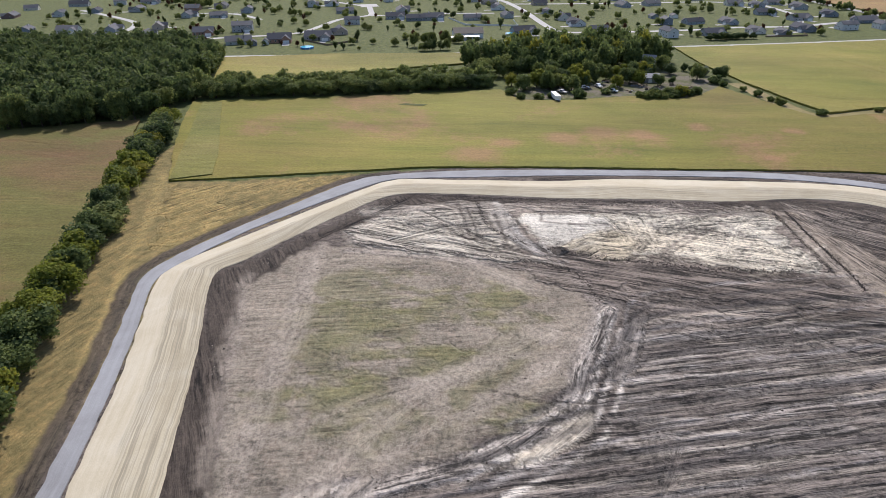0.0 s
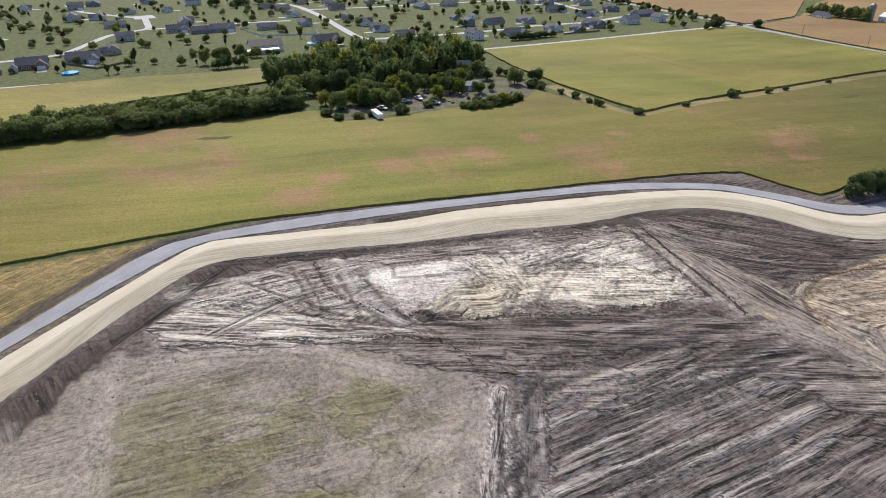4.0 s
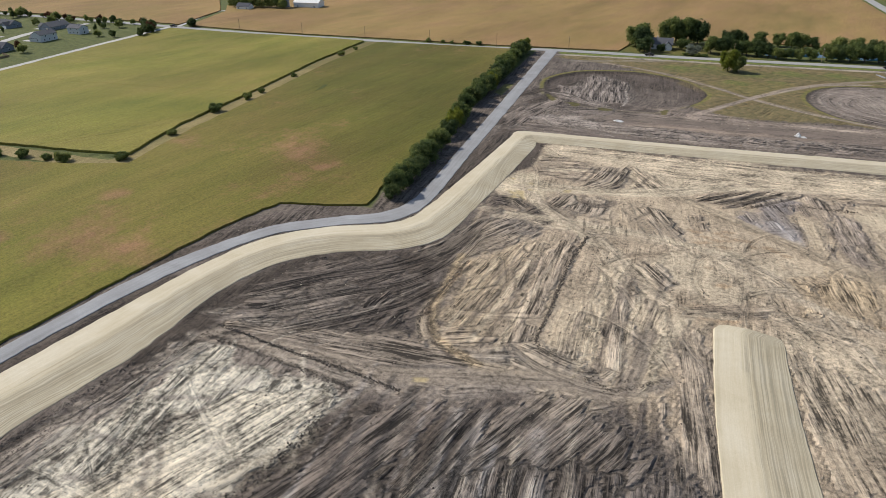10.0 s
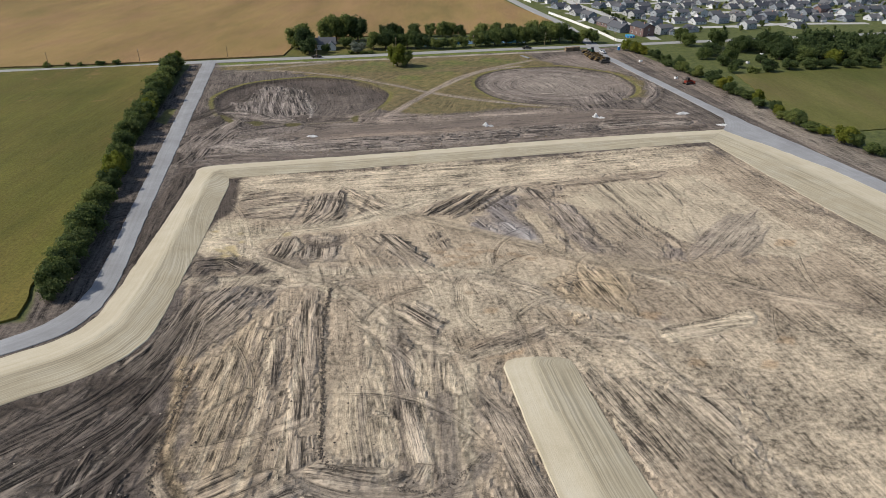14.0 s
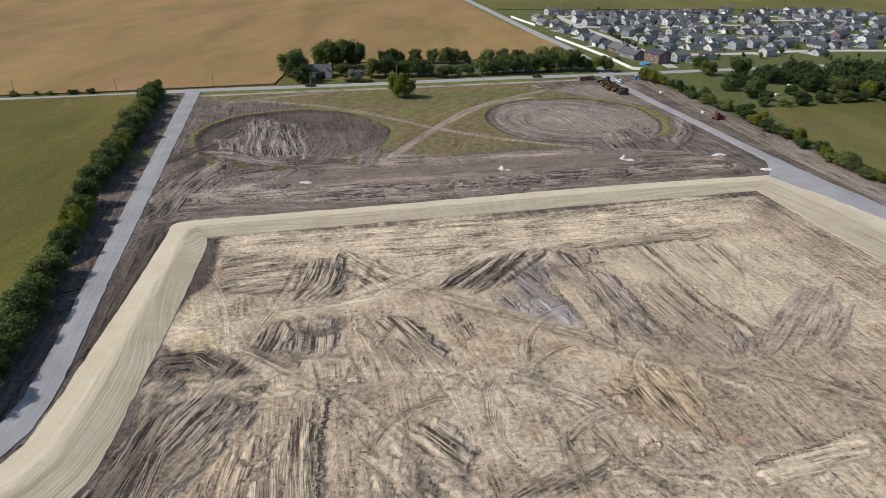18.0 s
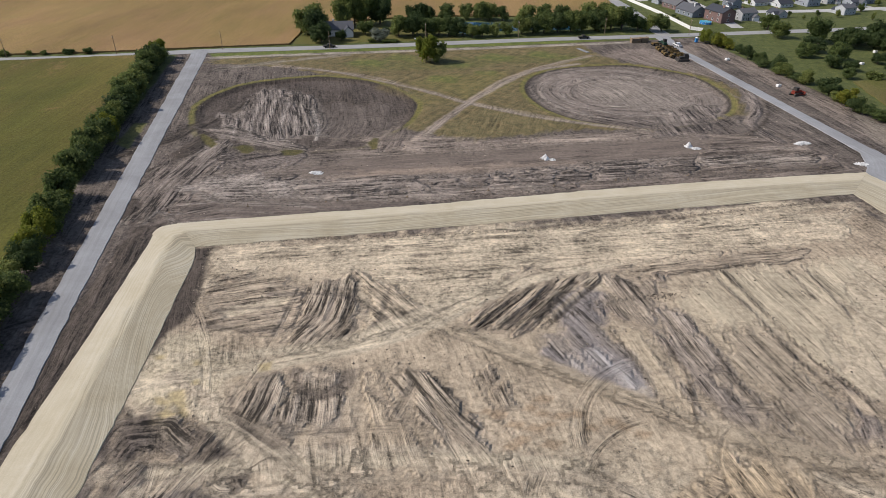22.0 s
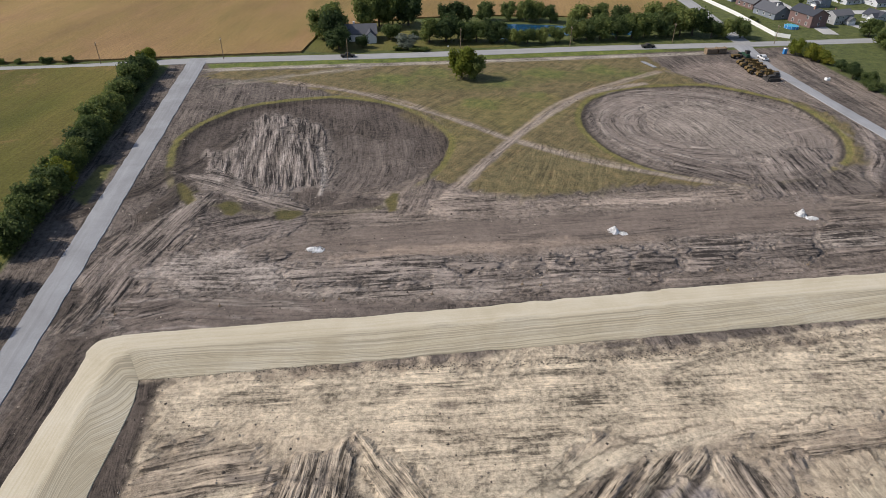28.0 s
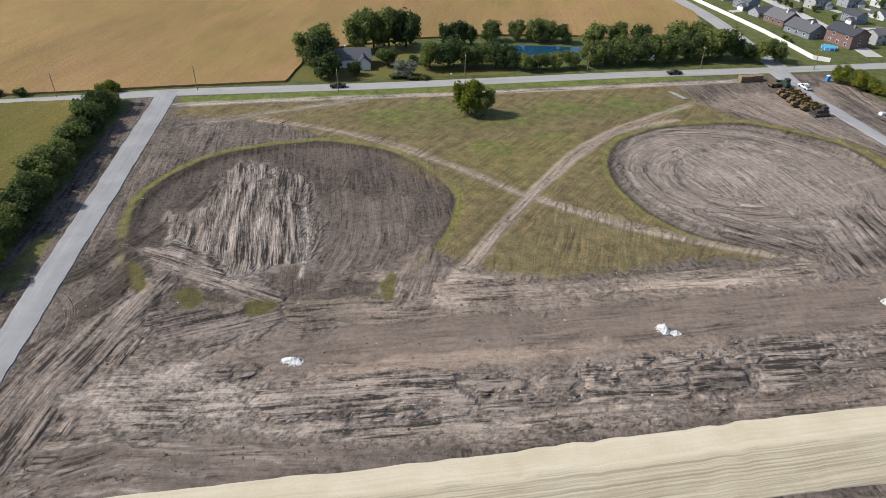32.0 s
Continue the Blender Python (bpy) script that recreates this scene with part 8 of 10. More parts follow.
FARC = CROWNS["far"]
FOREST = [(-140, -310), (-150, -284), (-164, -258), (-198, -246), (-246, -257), (-300, -274), (-322, -290), (-330, -440), (-200, -470)]
wood("forest", FOREST, 7.5, FARC, (4.8, 7.0), (10, 16), "dense dark green broadleaf forest block", 3, 0.0, LEAF_DARK)
row((-137, -304), (-160, -257), 8, BD, (4.0, 5.5), (10, 15), "forest edge", 2.0, label="tall tree on the shaded forest edge")
row((-160, -256), (-194, -244), 5, BD, (4.0, 5.5), (10, 14), "forest edge", 2.0, label="tall tree on the shaded forest edge")
grove("forest_edge", spread((-196, -246), (-300, -273), 14, ("far",), (4.5, 5.8), (10, 14), 2.0), "tall trees along the forest edge", seed=5)
# farm wood
wood("farm_wood", [(-262, -108), (-276, -86), (-262, -62), (-270, -34), (-284, -8), (-300, 12), (-330, 8), (-350, -14), (-340, -46), (-318, -84), (-296, -108)], 8.5, FARC, (4.0, 6.5), (10, 17), "dense farm wood of tall broadleaf trees", 4, 0.1)
wood("farm_wood", [(-262, -104), (-272, -86), (-262, -62), (-270, -34), (-284, -8), (-300, 8), (-326, 4), (-336, -44), (-316, -80), (-292, -104)], 17.0, FARC, (3.4, 5.4), (12, 17.5), "tall yellow-green trees standing in the farm wood", 9, 0.25, LEAF_YELLOW)
row((-258, -104), (-262, -60), 6, BD, (3.6, 5.2), (8, 13), "farm wood edge", 3.0, label="broadleaf tree on the edge of the farm wood")
row((-244, -72), (-254, -30), 8, ("broad", "yellow", "yellow", "broad"), (3.2, 4.6), (7, 12), "farm wood edge", 3.0, label="yellow-green tree beside the cluttered farmyard")
row((-230, -72), (-238, -40), 5, ("broad", "dark"), (2.4, 3.6), (5, 8), "farmyard", 3.0, label="low tree beside the farmyard")
row((-256, -16), (-262, 0), 4, ("broad", "yellow", "dark"), (3.0, 4.2), (6, 9), "farmyard", 2.0, label="broadleaf tree beside the grey farm shed")
for x, y, k, r, h in ((-257, 20, "broad", 4.2, 8.5), (-260, 33, "dark", 4.0, 7.0), (-246, 4, "dark", 2.0, 4.0), (-244, -14, "yellow", 3.6, 7.5), (-247, -20, "broad", 4.0, 8.0), (-242, -4, "broad", 3.0, 6.0), (-236, -26, "yellow", 3.0, 6.5), (-270, 8, "dark", 3.4, 6), (-276, -4, "broad", 4.0, 9), (-282, 6, "broad", 3.8, 8), (-219, -3, "broad", 3.0, 4.5), (-218, -10, "dark", 3.0, 4.5), (-219, 3, "yellow", 3.2, 5.6), (-221, 8, "bush", 2.6, 3.4), (-226, 12, "bush", 2.0, 2.6),
                      (-209, -68, "bush", 2.6, 2.8), (-213, -62, "bush", 2.0, 2.2), (-222, -34, "bush", 2.6, 2.6), (-272, 24, "dark", 2.2, 4.0), (-276, 21, "dark", 2.0, 3.6), (-280, 18, "dark", 2.2, 4.2), (-268, 26, "grey", 3.0, 5.0)):
    tree(x, y, k, r, h, "" if k != "bush" else "low shrub at the edge of the farmyard", "farmyard")
# east woods
wood("east_wood", [(172, 362), (186, 348), (200, 334), (216, 329), (258, 333), (340, 348), (352, 392), (280, 378), (215, 370), (180, 372)], 7.0, FARC, (2.9, 6.2), (6.5, 12.5), "dark broadleaf wood beside the housing estate", 6, 0.2, LEAF_DARK)
for x, y, k, r, h in ((156, 393, "broad", 4.6, 8), (155, 376, "broad", 4.4, 8), (160, 348, "dark", 5, 7), (152, 338, "broad", 4, 6.5), (166, 334, "broad", 4.2, 8), (158, 322, "dark", 3.6, 5.5), (164, 318, "dark", 3.0, 4.5), (157, 305, "broad", 2.6, 4.6), (168, 305, "bush", 3.0, 3.6),
                      (177, 308, "dark", 4.0, 6.5), (182, 330, "dark", 3.0, 5.0), (191, 314, "dark", 4.4, 5.5), (203, 317, "dark", 4.4, 5.5), (213, 319, "dark", 4.0, 5.0), (170, 368, "broad", 5.5, 12), (182, 358, "dark", 5.0, 10), (196, 338, "dark", 5.0, 10), (208, 331, "broad", 5.2, 9), (222, 328, "yellow", 4.2, 8), (236, 329, "dark", 5.2, 10), (226, 319, "dark", 3.6, 4.6), (238, 321, "dark", 3.8, 4.8), (254, 327, "broad", 4.4, 7)):
    tree(x, y, k, r, h, "" if k != "bush" else "round shrub on the east meadow", "east wood edge")
# east hedge
HE = [(114, 362), (121, 348), (125, 331), (131, 312), (137, 292), (141, 266), (145, 243), (149, 222), (153, 204), (164, 168), (176, 120)]
for (a, b), n in zip(zip(HE[:-1], HE[1:]), (3, 3, 3, 4, 4, 4, 4, 3, 5, 5)):
    row(a, b, n, ("broad", "dark", "yellow", "dark", "broad"), (1.8, 4.2), (2.8, 7.0), "east hedge", 2.0, label="shrubby green tree of the east hedge")
for x, y in ((113, 360), (117, 353), (139.5, 270)):
    tree(x, y, "yellow", 3.2, 6.4, "hedge tree with bright yellow-green leaves", "east hedge")
# lone tree
tree(-22.5, 312.5, "yellow", 4.6, 11.5, "lone round tree with yellow-green leaves on the meadow", name="lone_tree")
tree(-17.5, 312.0, "broad", 3.8, 8.4, "darker green tree grown together with the lone tree", name="lone_tree")
# north farmstead
for x, y, k, r, h in ((-86, 356, "broad", 6.0, 13), (-80, 350, "dark", 6.0, 12.5), (-76, 341, "dark", 5.0, 9.0), (-82, 362, "broad", 5.5, 13), (-71, 374, "broad", 5.5, 15), (-66, 378, "broad", 5.4, 16), (-60, 380, "broad", 5.4, 16), (-53, 382, "dark", 6.2, 14), (-67, 345, "dark", 2.6, 5),
                      (-57, 357, "broad", 3.8, 7), (-48, 346, "grey", 4.2, 6), (-47, 361, "dark", 1.8, 3.2), (-40, 356, "broad", 4.6, 10), (-33, 358, "dark", 5.2, 11), (-26, 359, "broad", 4.6, 9), (-20, 360, "broad", 4.4, 8.5), (-14, 361, "dark", 4.8, 9), (-8, 361, "dark", 4.2, 7.5),
                      (-3, 358, "broad", 3.2, 6.5), (2, 360, "broad", 3.2, 6.5), (8, 362, "broad", 3.0, 6.2), (14, 364, "broad", 3.4, 6.6), (-37, 386, "conifer", 2.4, 9), (-33, 388, "conifer", 2.6, 10), (-29, 389, "conifer", 2.6, 9.5), (-26, 388, "conifer", 2.2, 8.5), (-52, 388, "dark", 1.6, 3),
                      (-18, 396, "broad", 4.0, 8.5), (-7, 399, "broad", 3.6, 8), (1, 398, "broad", 4.4, 9.5), (6, 399, "broad", 4.0, 9), (13, 397, "broad", 3.6, 7.5), (22, 368, "broad", 4.6, 9), (28, 370, "dark", 4.8, 9), (34, 372, "broad", 5.0, 10), (41, 373, "dark", 5.0, 10), (48, 375, "broad", 5.2, 10.5),
                      (26, 396, "broad", 4.4, 9), (36, 398, "broad", 4.4, 9), (46, 396, "dark", 4.6, 9), (54, 378, "broad", 5.0, 10), (62, 380, "dark", 5.0, 10.5), (70, 382, "broad", 5.4, 12), (76, 384, "broad", 5.4, 12), (84, 382, "dark", 4.4, 8), (90, 382, "broad", 4.0, 8), (97, 383, "broad", 4.0, 8.5), (60, 394, "broad", 5, 11), (70, 396, "broad", 5, 11)):
    tree(x, y, k, r, h, "", "north farmstead trees")
for x, y in ((-52, 343.5), (-45, 343), (-41, 343.5)):
    tree(x, y, "bush", 1.8, 1.8, "low dark shrub on the farmstead lawn", "farmstead shrubs")

for k, (x, y) in enumerate([(-235.2, -82), (-228, -75.7), (-235.3, -68.7), (-228, -63.1), (-235.3, -55.9), (-228.1, -50.7), (-237.8, -43.9), (-248.1, -36.1), (-261.7, -22), (-248.1, -18), (-261.7, -11)]):
    tree(x, y, ("yellow", "broad", "yellow", "broad")[k % 4], 3.4 + 0.5 * (k % 3), 7.0 + 0.9 * (k % 4), "slender tree with yellow-green top beside the farmyard", "farmyard trees")
for k, (x, y) in enumerate([(-214.5, -18), (-212.4, -14.5), (-214.6, -10.3), (-212.4, -6.9), (-214.6, -2), (-219.1, 2.4), (-221.4, 7.1), (-223.7, 11.9), (-212.2, -48.2), (-207.7, -77.2), (-228.1, -29.9), (-248.2, 27.1), (-241.8, 29.7), (-216.4, -82.1)]):
    tree(x, y, "bush", 2.2 + 0.5 * (k % 3), 3.2 + 0.6 * (k % 3), "scrubby green bush at the edge of the farmyard", "farmyard scrub")
# ---- houses ----
def gable(bm, x0, x1, y0, y1, z, rise, axis="x", over=0.45, thick=0.18):
    """A gable roof as two thick slopes; the ridge runs along axis."""
    if axis == "x":
        lo, hi, a0, a1 = x0 - over, x1 + over, y0 - over, y1 + over
    else:
        lo, hi, a0, a1 = y0 - over, y1 + over, x0 - over, x1 + over
    m = (a0 + a1) / 2
    drop = rise * over / max((a1 - a0) / 2 - over, 0.1)
    prism(bm, [(a0, z - drop), (m, z + rise), (a1, z - drop), (a1, z - drop + thick), (m, z + rise + thick), (a0, z - drop + thick)], axis, lo, hi)


def gable_wall(bm, x0, x1, y0, y1, z, rise, axis="x"):
    """Walls that run up into the gables."""
    if axis == "x":
        prism(bm, [(y0, -0.3), (y1, -0.3), (y1, z), ((y0 + y1) / 2, z + rise), (y0, z)], "x", x0, x1)
    else:
        prism(bm, [(x0, -0.3), (x1, -0.3), (x1, z), ((x0 + x1) / 2, z + rise), (x0, z)], "y", y0, y1)


WINDOW = bm_mesh("window", boxes((-0.62, 0.62, -0.05, 0.05, -0.72, 0.72)), TRIM)
GLASS = bm_mesh("pane", boxes((-0.5, 0.5, -0.075, 0.04, -0.6, 0.6)), PANE)
DOOR = bm_mesh("door", boxes((-0.5, 0.5, -0.06, 0.05, 0.0, 2.1)), STEEL)
GARAGE = bm_mesh("garage_door", boxes(*[(-2.4, 2.4, -0.05 - 0.02 * (k % 2), 0.05, 0.05 + 0.55 * k, 0.55 * k + 0.58) for k in range(4)]), TRIM)


def house(x, y, deg, L, D, H, rise, wing, label, group, wall=SIDING, two=False, back=True):
    """A house: main block, cross-gabled garage wing, windows with panes, doors, chimney."""
    root = empty("house", turned(x, y, 0, deg), label, "house", group)
    bm = bmesh.new()
    gable_wall(bm, -L / 2, L / 2, -D / 2, D / 2, H, rise)
    wx0, wx1, wy = L / 2 - wing, L / 2 - 0.4, -D / 2 - 3.2
    wrise, wh = rise * 0.72, min(H, 2.9)
    gable_wall(bm, wx0, wx1, wy, -D / 2 + 1.0, wh, wrise, "y")
    part("wall", bm, wall, root)
    bm = bmesh.new()
    gable(bm, -L / 2, L / 2, -D / 2, D / 2, H, rise)
    main = part("roof", bm, ROOF, root)
    bm = bmesh.new()
    gable(bm, wx0, wx1, wy, 0.0, wh, wrise, "y")
    part("wing_roof", bm, ROOF, root)
    bm = boxes((-L * 0.22 - 0.4, -L * 0.22 + 0.4, 0.6, 1.3, H, H + rise + 0.9))
    part("chimney", bm, BRICKISH, main)
    g = part("garage_door", GARAGE, None, root)
    g.location = ((wx0 + wx1) / 2, wy, 0)
    d = part("door", DOOR, None, root)
    d.location = (wx0 - 1.6, -D / 2, 0.1)
    spots = [(-L * 0.38, -D / 2 - 0.02, 1.5, 0), (-L * 0.16, -D / 2 - 0.02, 1.5, 0), (-L / 2 - 0.02, 0, 1.5, -90), (L / 2 + 0.02, 0.8, 1.5, 90)]
    if back:
        spots += [(-L * 0.3, D / 2 + 0.02, 1.5, 180), (0, D / 2 + 0.02, 1.5, 180), (L * 0.3, D / 2 + 0.02, 1.5, 180)]
    if two:
        spots += [(-L * 0.38, -D / 2 - 0.02, 4.3, 0), (-L * 0.1, -D / 2 - 0.02, 4.3, 0), (-L * 0.3, D / 2 + 0.02, 4.3, 180), (L * 0.2, D / 2 + 0.02, 4.3, 180), (-L / 2 - 0.02, 0, 4.3, -90)]
    for px, py, pz, a in spots:
        w = part("window", WINDOW, None, root)
        w.matrix_local = pose(px, py, pz, 0, 0, a)
        part("pane", GLASS, None, w)
    return root


WEST = "houses of the western estate"
GDEG = math.degrees(GRID)
w1 = house(-414, -301, GDEG + 90, 16, 9.5, 5.4, 2.6, 6.6, "two-storey pale house with grey shingle roof on a wide lawn", WEST, two=True)
w2 = house(-366, -254, GDEG + 90, 17, 11, 3.0, 3.6, 7.0, "single-storey house with a large dark shingle roof", WEST, BRICKISH)
w3 = house(-379, -228, GDEG + 80, 20, 11, 2.9, 3.4, 7.2, "long ranch house with grey roof and patio", WEST)
w4 = house(-485, -153, GDEG + 90, 18, 10, 3.0, 3.0, 6.8, "light ranch house with grey shingle roof", WEST)
WEST_A = [(-495, -356), (-529, -340), (-495, -386), (-545, -404), (-565, -381), (-396, -326), (-346, -310), (-357, -282), (-406, -218), (-456, -220), (-526, -243), (-586, -270), (-618, -250), (-667, -360), (-642, -398), (-576, -290)]
WEST_B = [(-535, -189), (-490, -188), (-480, -168), (-620, -218), (-485, -118), (-502, -88), (-413, -74), (-558, -97), (-602, -108), (-620, -123), (-532, -50), (-489, -39), (-457, -30), (-594, -56), (-634, -62), (-637, -20)]
WEST_C = [(-581, 26), (-591, 56), (-422, -15), (-466, 45), (-468, 68), (-402, 34), (-410, 68), (-469, 96), (-422, 103), (-416, 121), (-434, 142), (-527, 144), (-493, 161), (-570, 189), (-583, 155), (-594, 136), (-637, 27), (-603, 176),
          (-441, 178), (-480, 209), (-447, 206), (-519, 196)]
WEST_D = [(-361, -429), (-339, -449), (-389, -471), (-374, -401), (-387, -369), (-402, -444), (-410, -411), (-425, -379), (-497, -514), (-525, -495), (-542, -576), (-574, -544), (-487, -557), (-535, -456), (-598, -477), (-586, -505)]
WEST_E = [(-660, -150), (-670, -200), (-655, -90), (-660, 10), (-650, 70), (-640, 110), (-690, -300), (-660, -310), (-700, -250), (-690, -30)]
hr = np.random.default_rng(12)
for pts in (WEST_A, WEST_B, WEST_C, WEST_D, WEST_E):
    for x, y in pts:
        src = (w1, w2, w3, w4)[hr.integers(4)]
        place(src, turned(x, y, 0, GDEG + 90 * hr.integers(4) + hr.uniform(-8, 8), hr.uniform(0.76, 0.95)))

EAST = "houses of the eastern estate"
e1 = house(136, 413, GDEG + 100, 14, 9.5, 5.6, 2.4, 6.0, "two-storey pale sided house with grey roof on the dense estate", EAST, two=True)
e2 = house(124, 427, GDEG + 100, 15, 10, 2.9, 3.0, 6.4, "single-storey sided house with grey gable roof on the dense estate", EAST)
e3 = house(120, 446, GDEG + 100, 13, 10.5, 2.9, 3.2, 6.2, "compact light house with dark shingle roof on the dense estate", EAST)
EAST_A = [(82, 590), (84, 570), (94, 562), (100, 635), (111, 638), (125, 631), (97, 528), (107, 518), (107, 494), (111, 474), (115, 460)]
EAST_B = [(118, 589), (123, 568), (135, 580), (131, 534), (145, 542), (147, 581), (159, 583), (171, 578), (183, 590), (195, 580), (207, 583), (220, 596)]
EAST_C = [(140, 634), (152, 635), (164, 637), (176, 639), (188, 641), (200, 644), (212, 649), (224, 651), (236, 654), (142, 607), (154, 608), (166, 610), (178, 612), (190, 613), (202, 615)]
EAST_D = [(144, 517), (156, 538), (168, 536), (163, 514), (149, 481), (181, 524), (168, 487), (156, 453), (152, 418), (195, 551), (194, 528), (216, 622), (229, 621), (241, 616), (253, 611), (273, 608), (287, 604)]
EAST_E = [(277, 665), (303, 662), (315, 664), (328, 672), (345, 675), (357, 669), (370, 670), (384, 666), (397, 667), (412, 656), (248, 657), (261, 658), (320, 632), (334, 627), (348, 629), (362, 631), (359, 602), (386, 622), (385, 599)]
EAST_F = [(207, 540), (214, 568), (226, 559), (231, 543), (243, 536), (259, 563), (255, 539), (276, 565), (268, 540), (290, 562), (283, 537), (299, 539), (293, 508), (308, 514), (320, 540), (335, 560), (350, 545)]
EAST_G = [(186, 489), (202, 494), (215, 497), (208, 465), (233, 498), (224, 474), (248, 503), (238, 471), (262, 500), (276, 502), (272, 478), (284, 476), (297, 487), (309, 478), (175, 462), (189, 459), (174, 428), (219, 441), (257, 446), (249, 478), (320, 500), (335, 520), (350, 500)]
for pts in (EAST_A, EAST_B, EAST_C, EAST_D, EAST_E, EAST_F, EAST_G):
    for x, y in pts:
        src = (e1, e2, e3)[hr.integers(3)]
        place(src, turned(x, y, 0, GDEG + 10 + 180 * hr.integers(2) + 90 * (hr.random() < 0.25) + hr.uniform(-4, 4), hr.uniform(0.68, 0.80)))

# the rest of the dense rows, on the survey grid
E_STREETS = [[(141, 395), (137, 450), (128, 500), (113, 560), (106, 620), (100, 660)], [(104, 600), (150, 596), (210, 604), (300, 618), (420, 640)], [(125, 512), (170, 503), (230, 516), (310, 528), (380, 560)], [(112, 562), (160, 556), (230, 580), (320, 590), (420, 610)],
             [(103, 622), (160, 624), (220, 634), (300, 645), (430, 650)], [(140, 436), (200, 446), (260, 462), (320, 468)]]
taken = np.array([p for pts in (EAST_A, EAST_B, EAST_C, EAST_D, EAST_E, EAST_F, EAST_G) for p in pts] + [(136, 413), (124, 427), (120, 446)], float)
for a in range(24):
    for b in range(12):
        c = np.array((150.0, 440.0)) + EU * 12.5 * a + EV * (19.0 * b - 40)
        if not (148 < c[0] < 430 and 430 < c[1] < 672 and c[1] > 470 - (c[0] - 150) * 0.05) or np.hypot(*(taken - c).T).min() < 12.5:
            continue
        if min(near_line(c[:1], c[1:], curve(ln, 8.0))[0][0] for ln in E_STREETS) < 8.5:
            continue
        taken = np.vstack([taken, c])
        place((e1, e2, e3, e2)[hr.integers(4)], turned(c[0], c[1], 0, GDEG + 180 * hr.integers(2) + hr.uniform(-3, 3), hr.uniform(0.66, 0.78)))

# streets of the estates
STREETS = [
    ([(-340, -360), (-367, -332), (-385, -298), (-395, -271), (-412, -250), (-483, -238), (-512, -216), (-545, -222), (-585, -232)], 5.5), ([(-500, -400), (-522, -378), (-512, -342), (-480, -310)], 5.0),
    ([(-508, -214), (-520, -170), (-527, -135), (-529, -100)], 5.0), ([(-660, -112), (-623, -92), (-555, -74), (-431, -50), (-418, -34), (-424, -11), (-423, 10), (-434, 59), (-448, 96), (-456, 147), (-478, 190), (-480, 235)], 6.0),
    ([(-600, -90), (-604, -21), (-615, 59), (-621, 121), (-600, 210)], 6.0), ([(-456, 147), (-516, 170), (-600, 165)], 5.0), ([(-330, -480), (-368, -420), (-400, -400), (-460, -420), (-540, -520)], 5.5), ([(-580, -235), (-640, -300), (-700, -330)], 5.5)]
for k, (pts, w) in enumerate(STREETS):
    ribbon("estate_street", pts, w, CONCRETE, 0.07 + 0.004 * k, label="pale concrete street through the western estate", seed=20 + k)
ribbon("cul_de_sac", [(-596, -236), (-574, -228)], 18, CONCRETE, 0.115, label="round concrete turning head of the estate street", seed=31)
for k, pts in enumerate(E_STREETS):
    ribbon("estate_street", pts, 7.0, CONCRETE, 0.07 + 0.004 * k, label="pale concrete street through the eastern estate", seed=40 + k)
DRIVE = bm_mesh("driveway", boxes((-2.6, 2.6, -9.0, 0.0, -0.1, 0.06)), CONCRETE)
for ob in [o for o in scene.objects if o.name.split(".")[0] == "house"]:
    m = ob.matrix_basis
    s = m.to_scale().x
    d = new("driveway", DRIVE)
    d.matrix_world = m @ Matrix.Translation((5.0, -8.0, 0))
    tagged(d, "pale concrete driveway in front of a house", "driveway", "driveways", "structure")

# ---- fences, pools, sheds ----
def fence_run(name, pts, height, material, label, panel=2.4, rails=False):
    root = empty(name, turned(pts[0][0], pts[0][1]), label, "fence")
    line = straight(pts, panel, False)
    o = np.array(pts[0])
    for k, (a, b) in enumerate(zip(line[:-1], line[1:])):
        d = b - a
        L, ang = float(np.hypot(*d)), math.degrees(math.atan2(d[1], d[0]))
        p = part("panel", boxes((0.06, L - 0.06, -0.03, 0.03, 0.05, height)), material, root)
        p.matrix_local = pose(*(a - o), 0, 0, 0, ang)
        q = part("post", boxes((-0.07, 0.07, -0.07, 0.07, -0.2, height + 0.1)), material, root)
        q.matrix_local = pose(*(a - o), 0, 0, 0, ang)
    return root


fence_run("vinyl_fence", [(119, 385), (113.5, 388), (106, 425), (96, 460), (84, 500)], 1.8, VINYL, "tall white vinyl fence along the estate road")
fence_run("vinyl_fence", [(76, 560), (66, 590), (60, 612)], 1.8, VINYL, "tall white vinyl fence along the estate road")
fence_run("garden_fence", [(-370, -236), (-352, -214), (-372, -198), (-392, -204)], 1.2, WOOD, "weathered wooden garden fence")
fence_run("garden_fence", [(-492, -140), (-452, -122), (-448, -78), (-482, -82)], 1.3, VINYL, "pale garden fence round a lawn")
fence_run("garden_fence", [(-402, 104), (-408, 136), (-420, 138)], 1.2, WOOD, "weathered wooden garden fence")


def pool(x, y, r, label, deck=False):
    root = empty("swimming_pool", turned(x, y), label, "pool")
    bm = bmesh.new()
    tube(bm, (0, 0, -0.1), (0, 0, 1.2), r, r, 24)
    part("wall", bm, BLUE if not deck else VINYL, root)
    bm = bmesh.new()
    tube(bm, (0, 0, 1.1), (0, 0, 1.23), r * 0.93, r * 0.93, 24)
    part("water", bm, POOL_WATER, root)
    for k in range(10):
        a = k * 0.6283
        part("post", boxes((r * math.cos(a) - 0.08, r * math.cos(a) + 0.08, r * math.sin(a) - 0.08, r * math.sin(a) + 0.08, -0.1, 1.3)), VINYL, root)


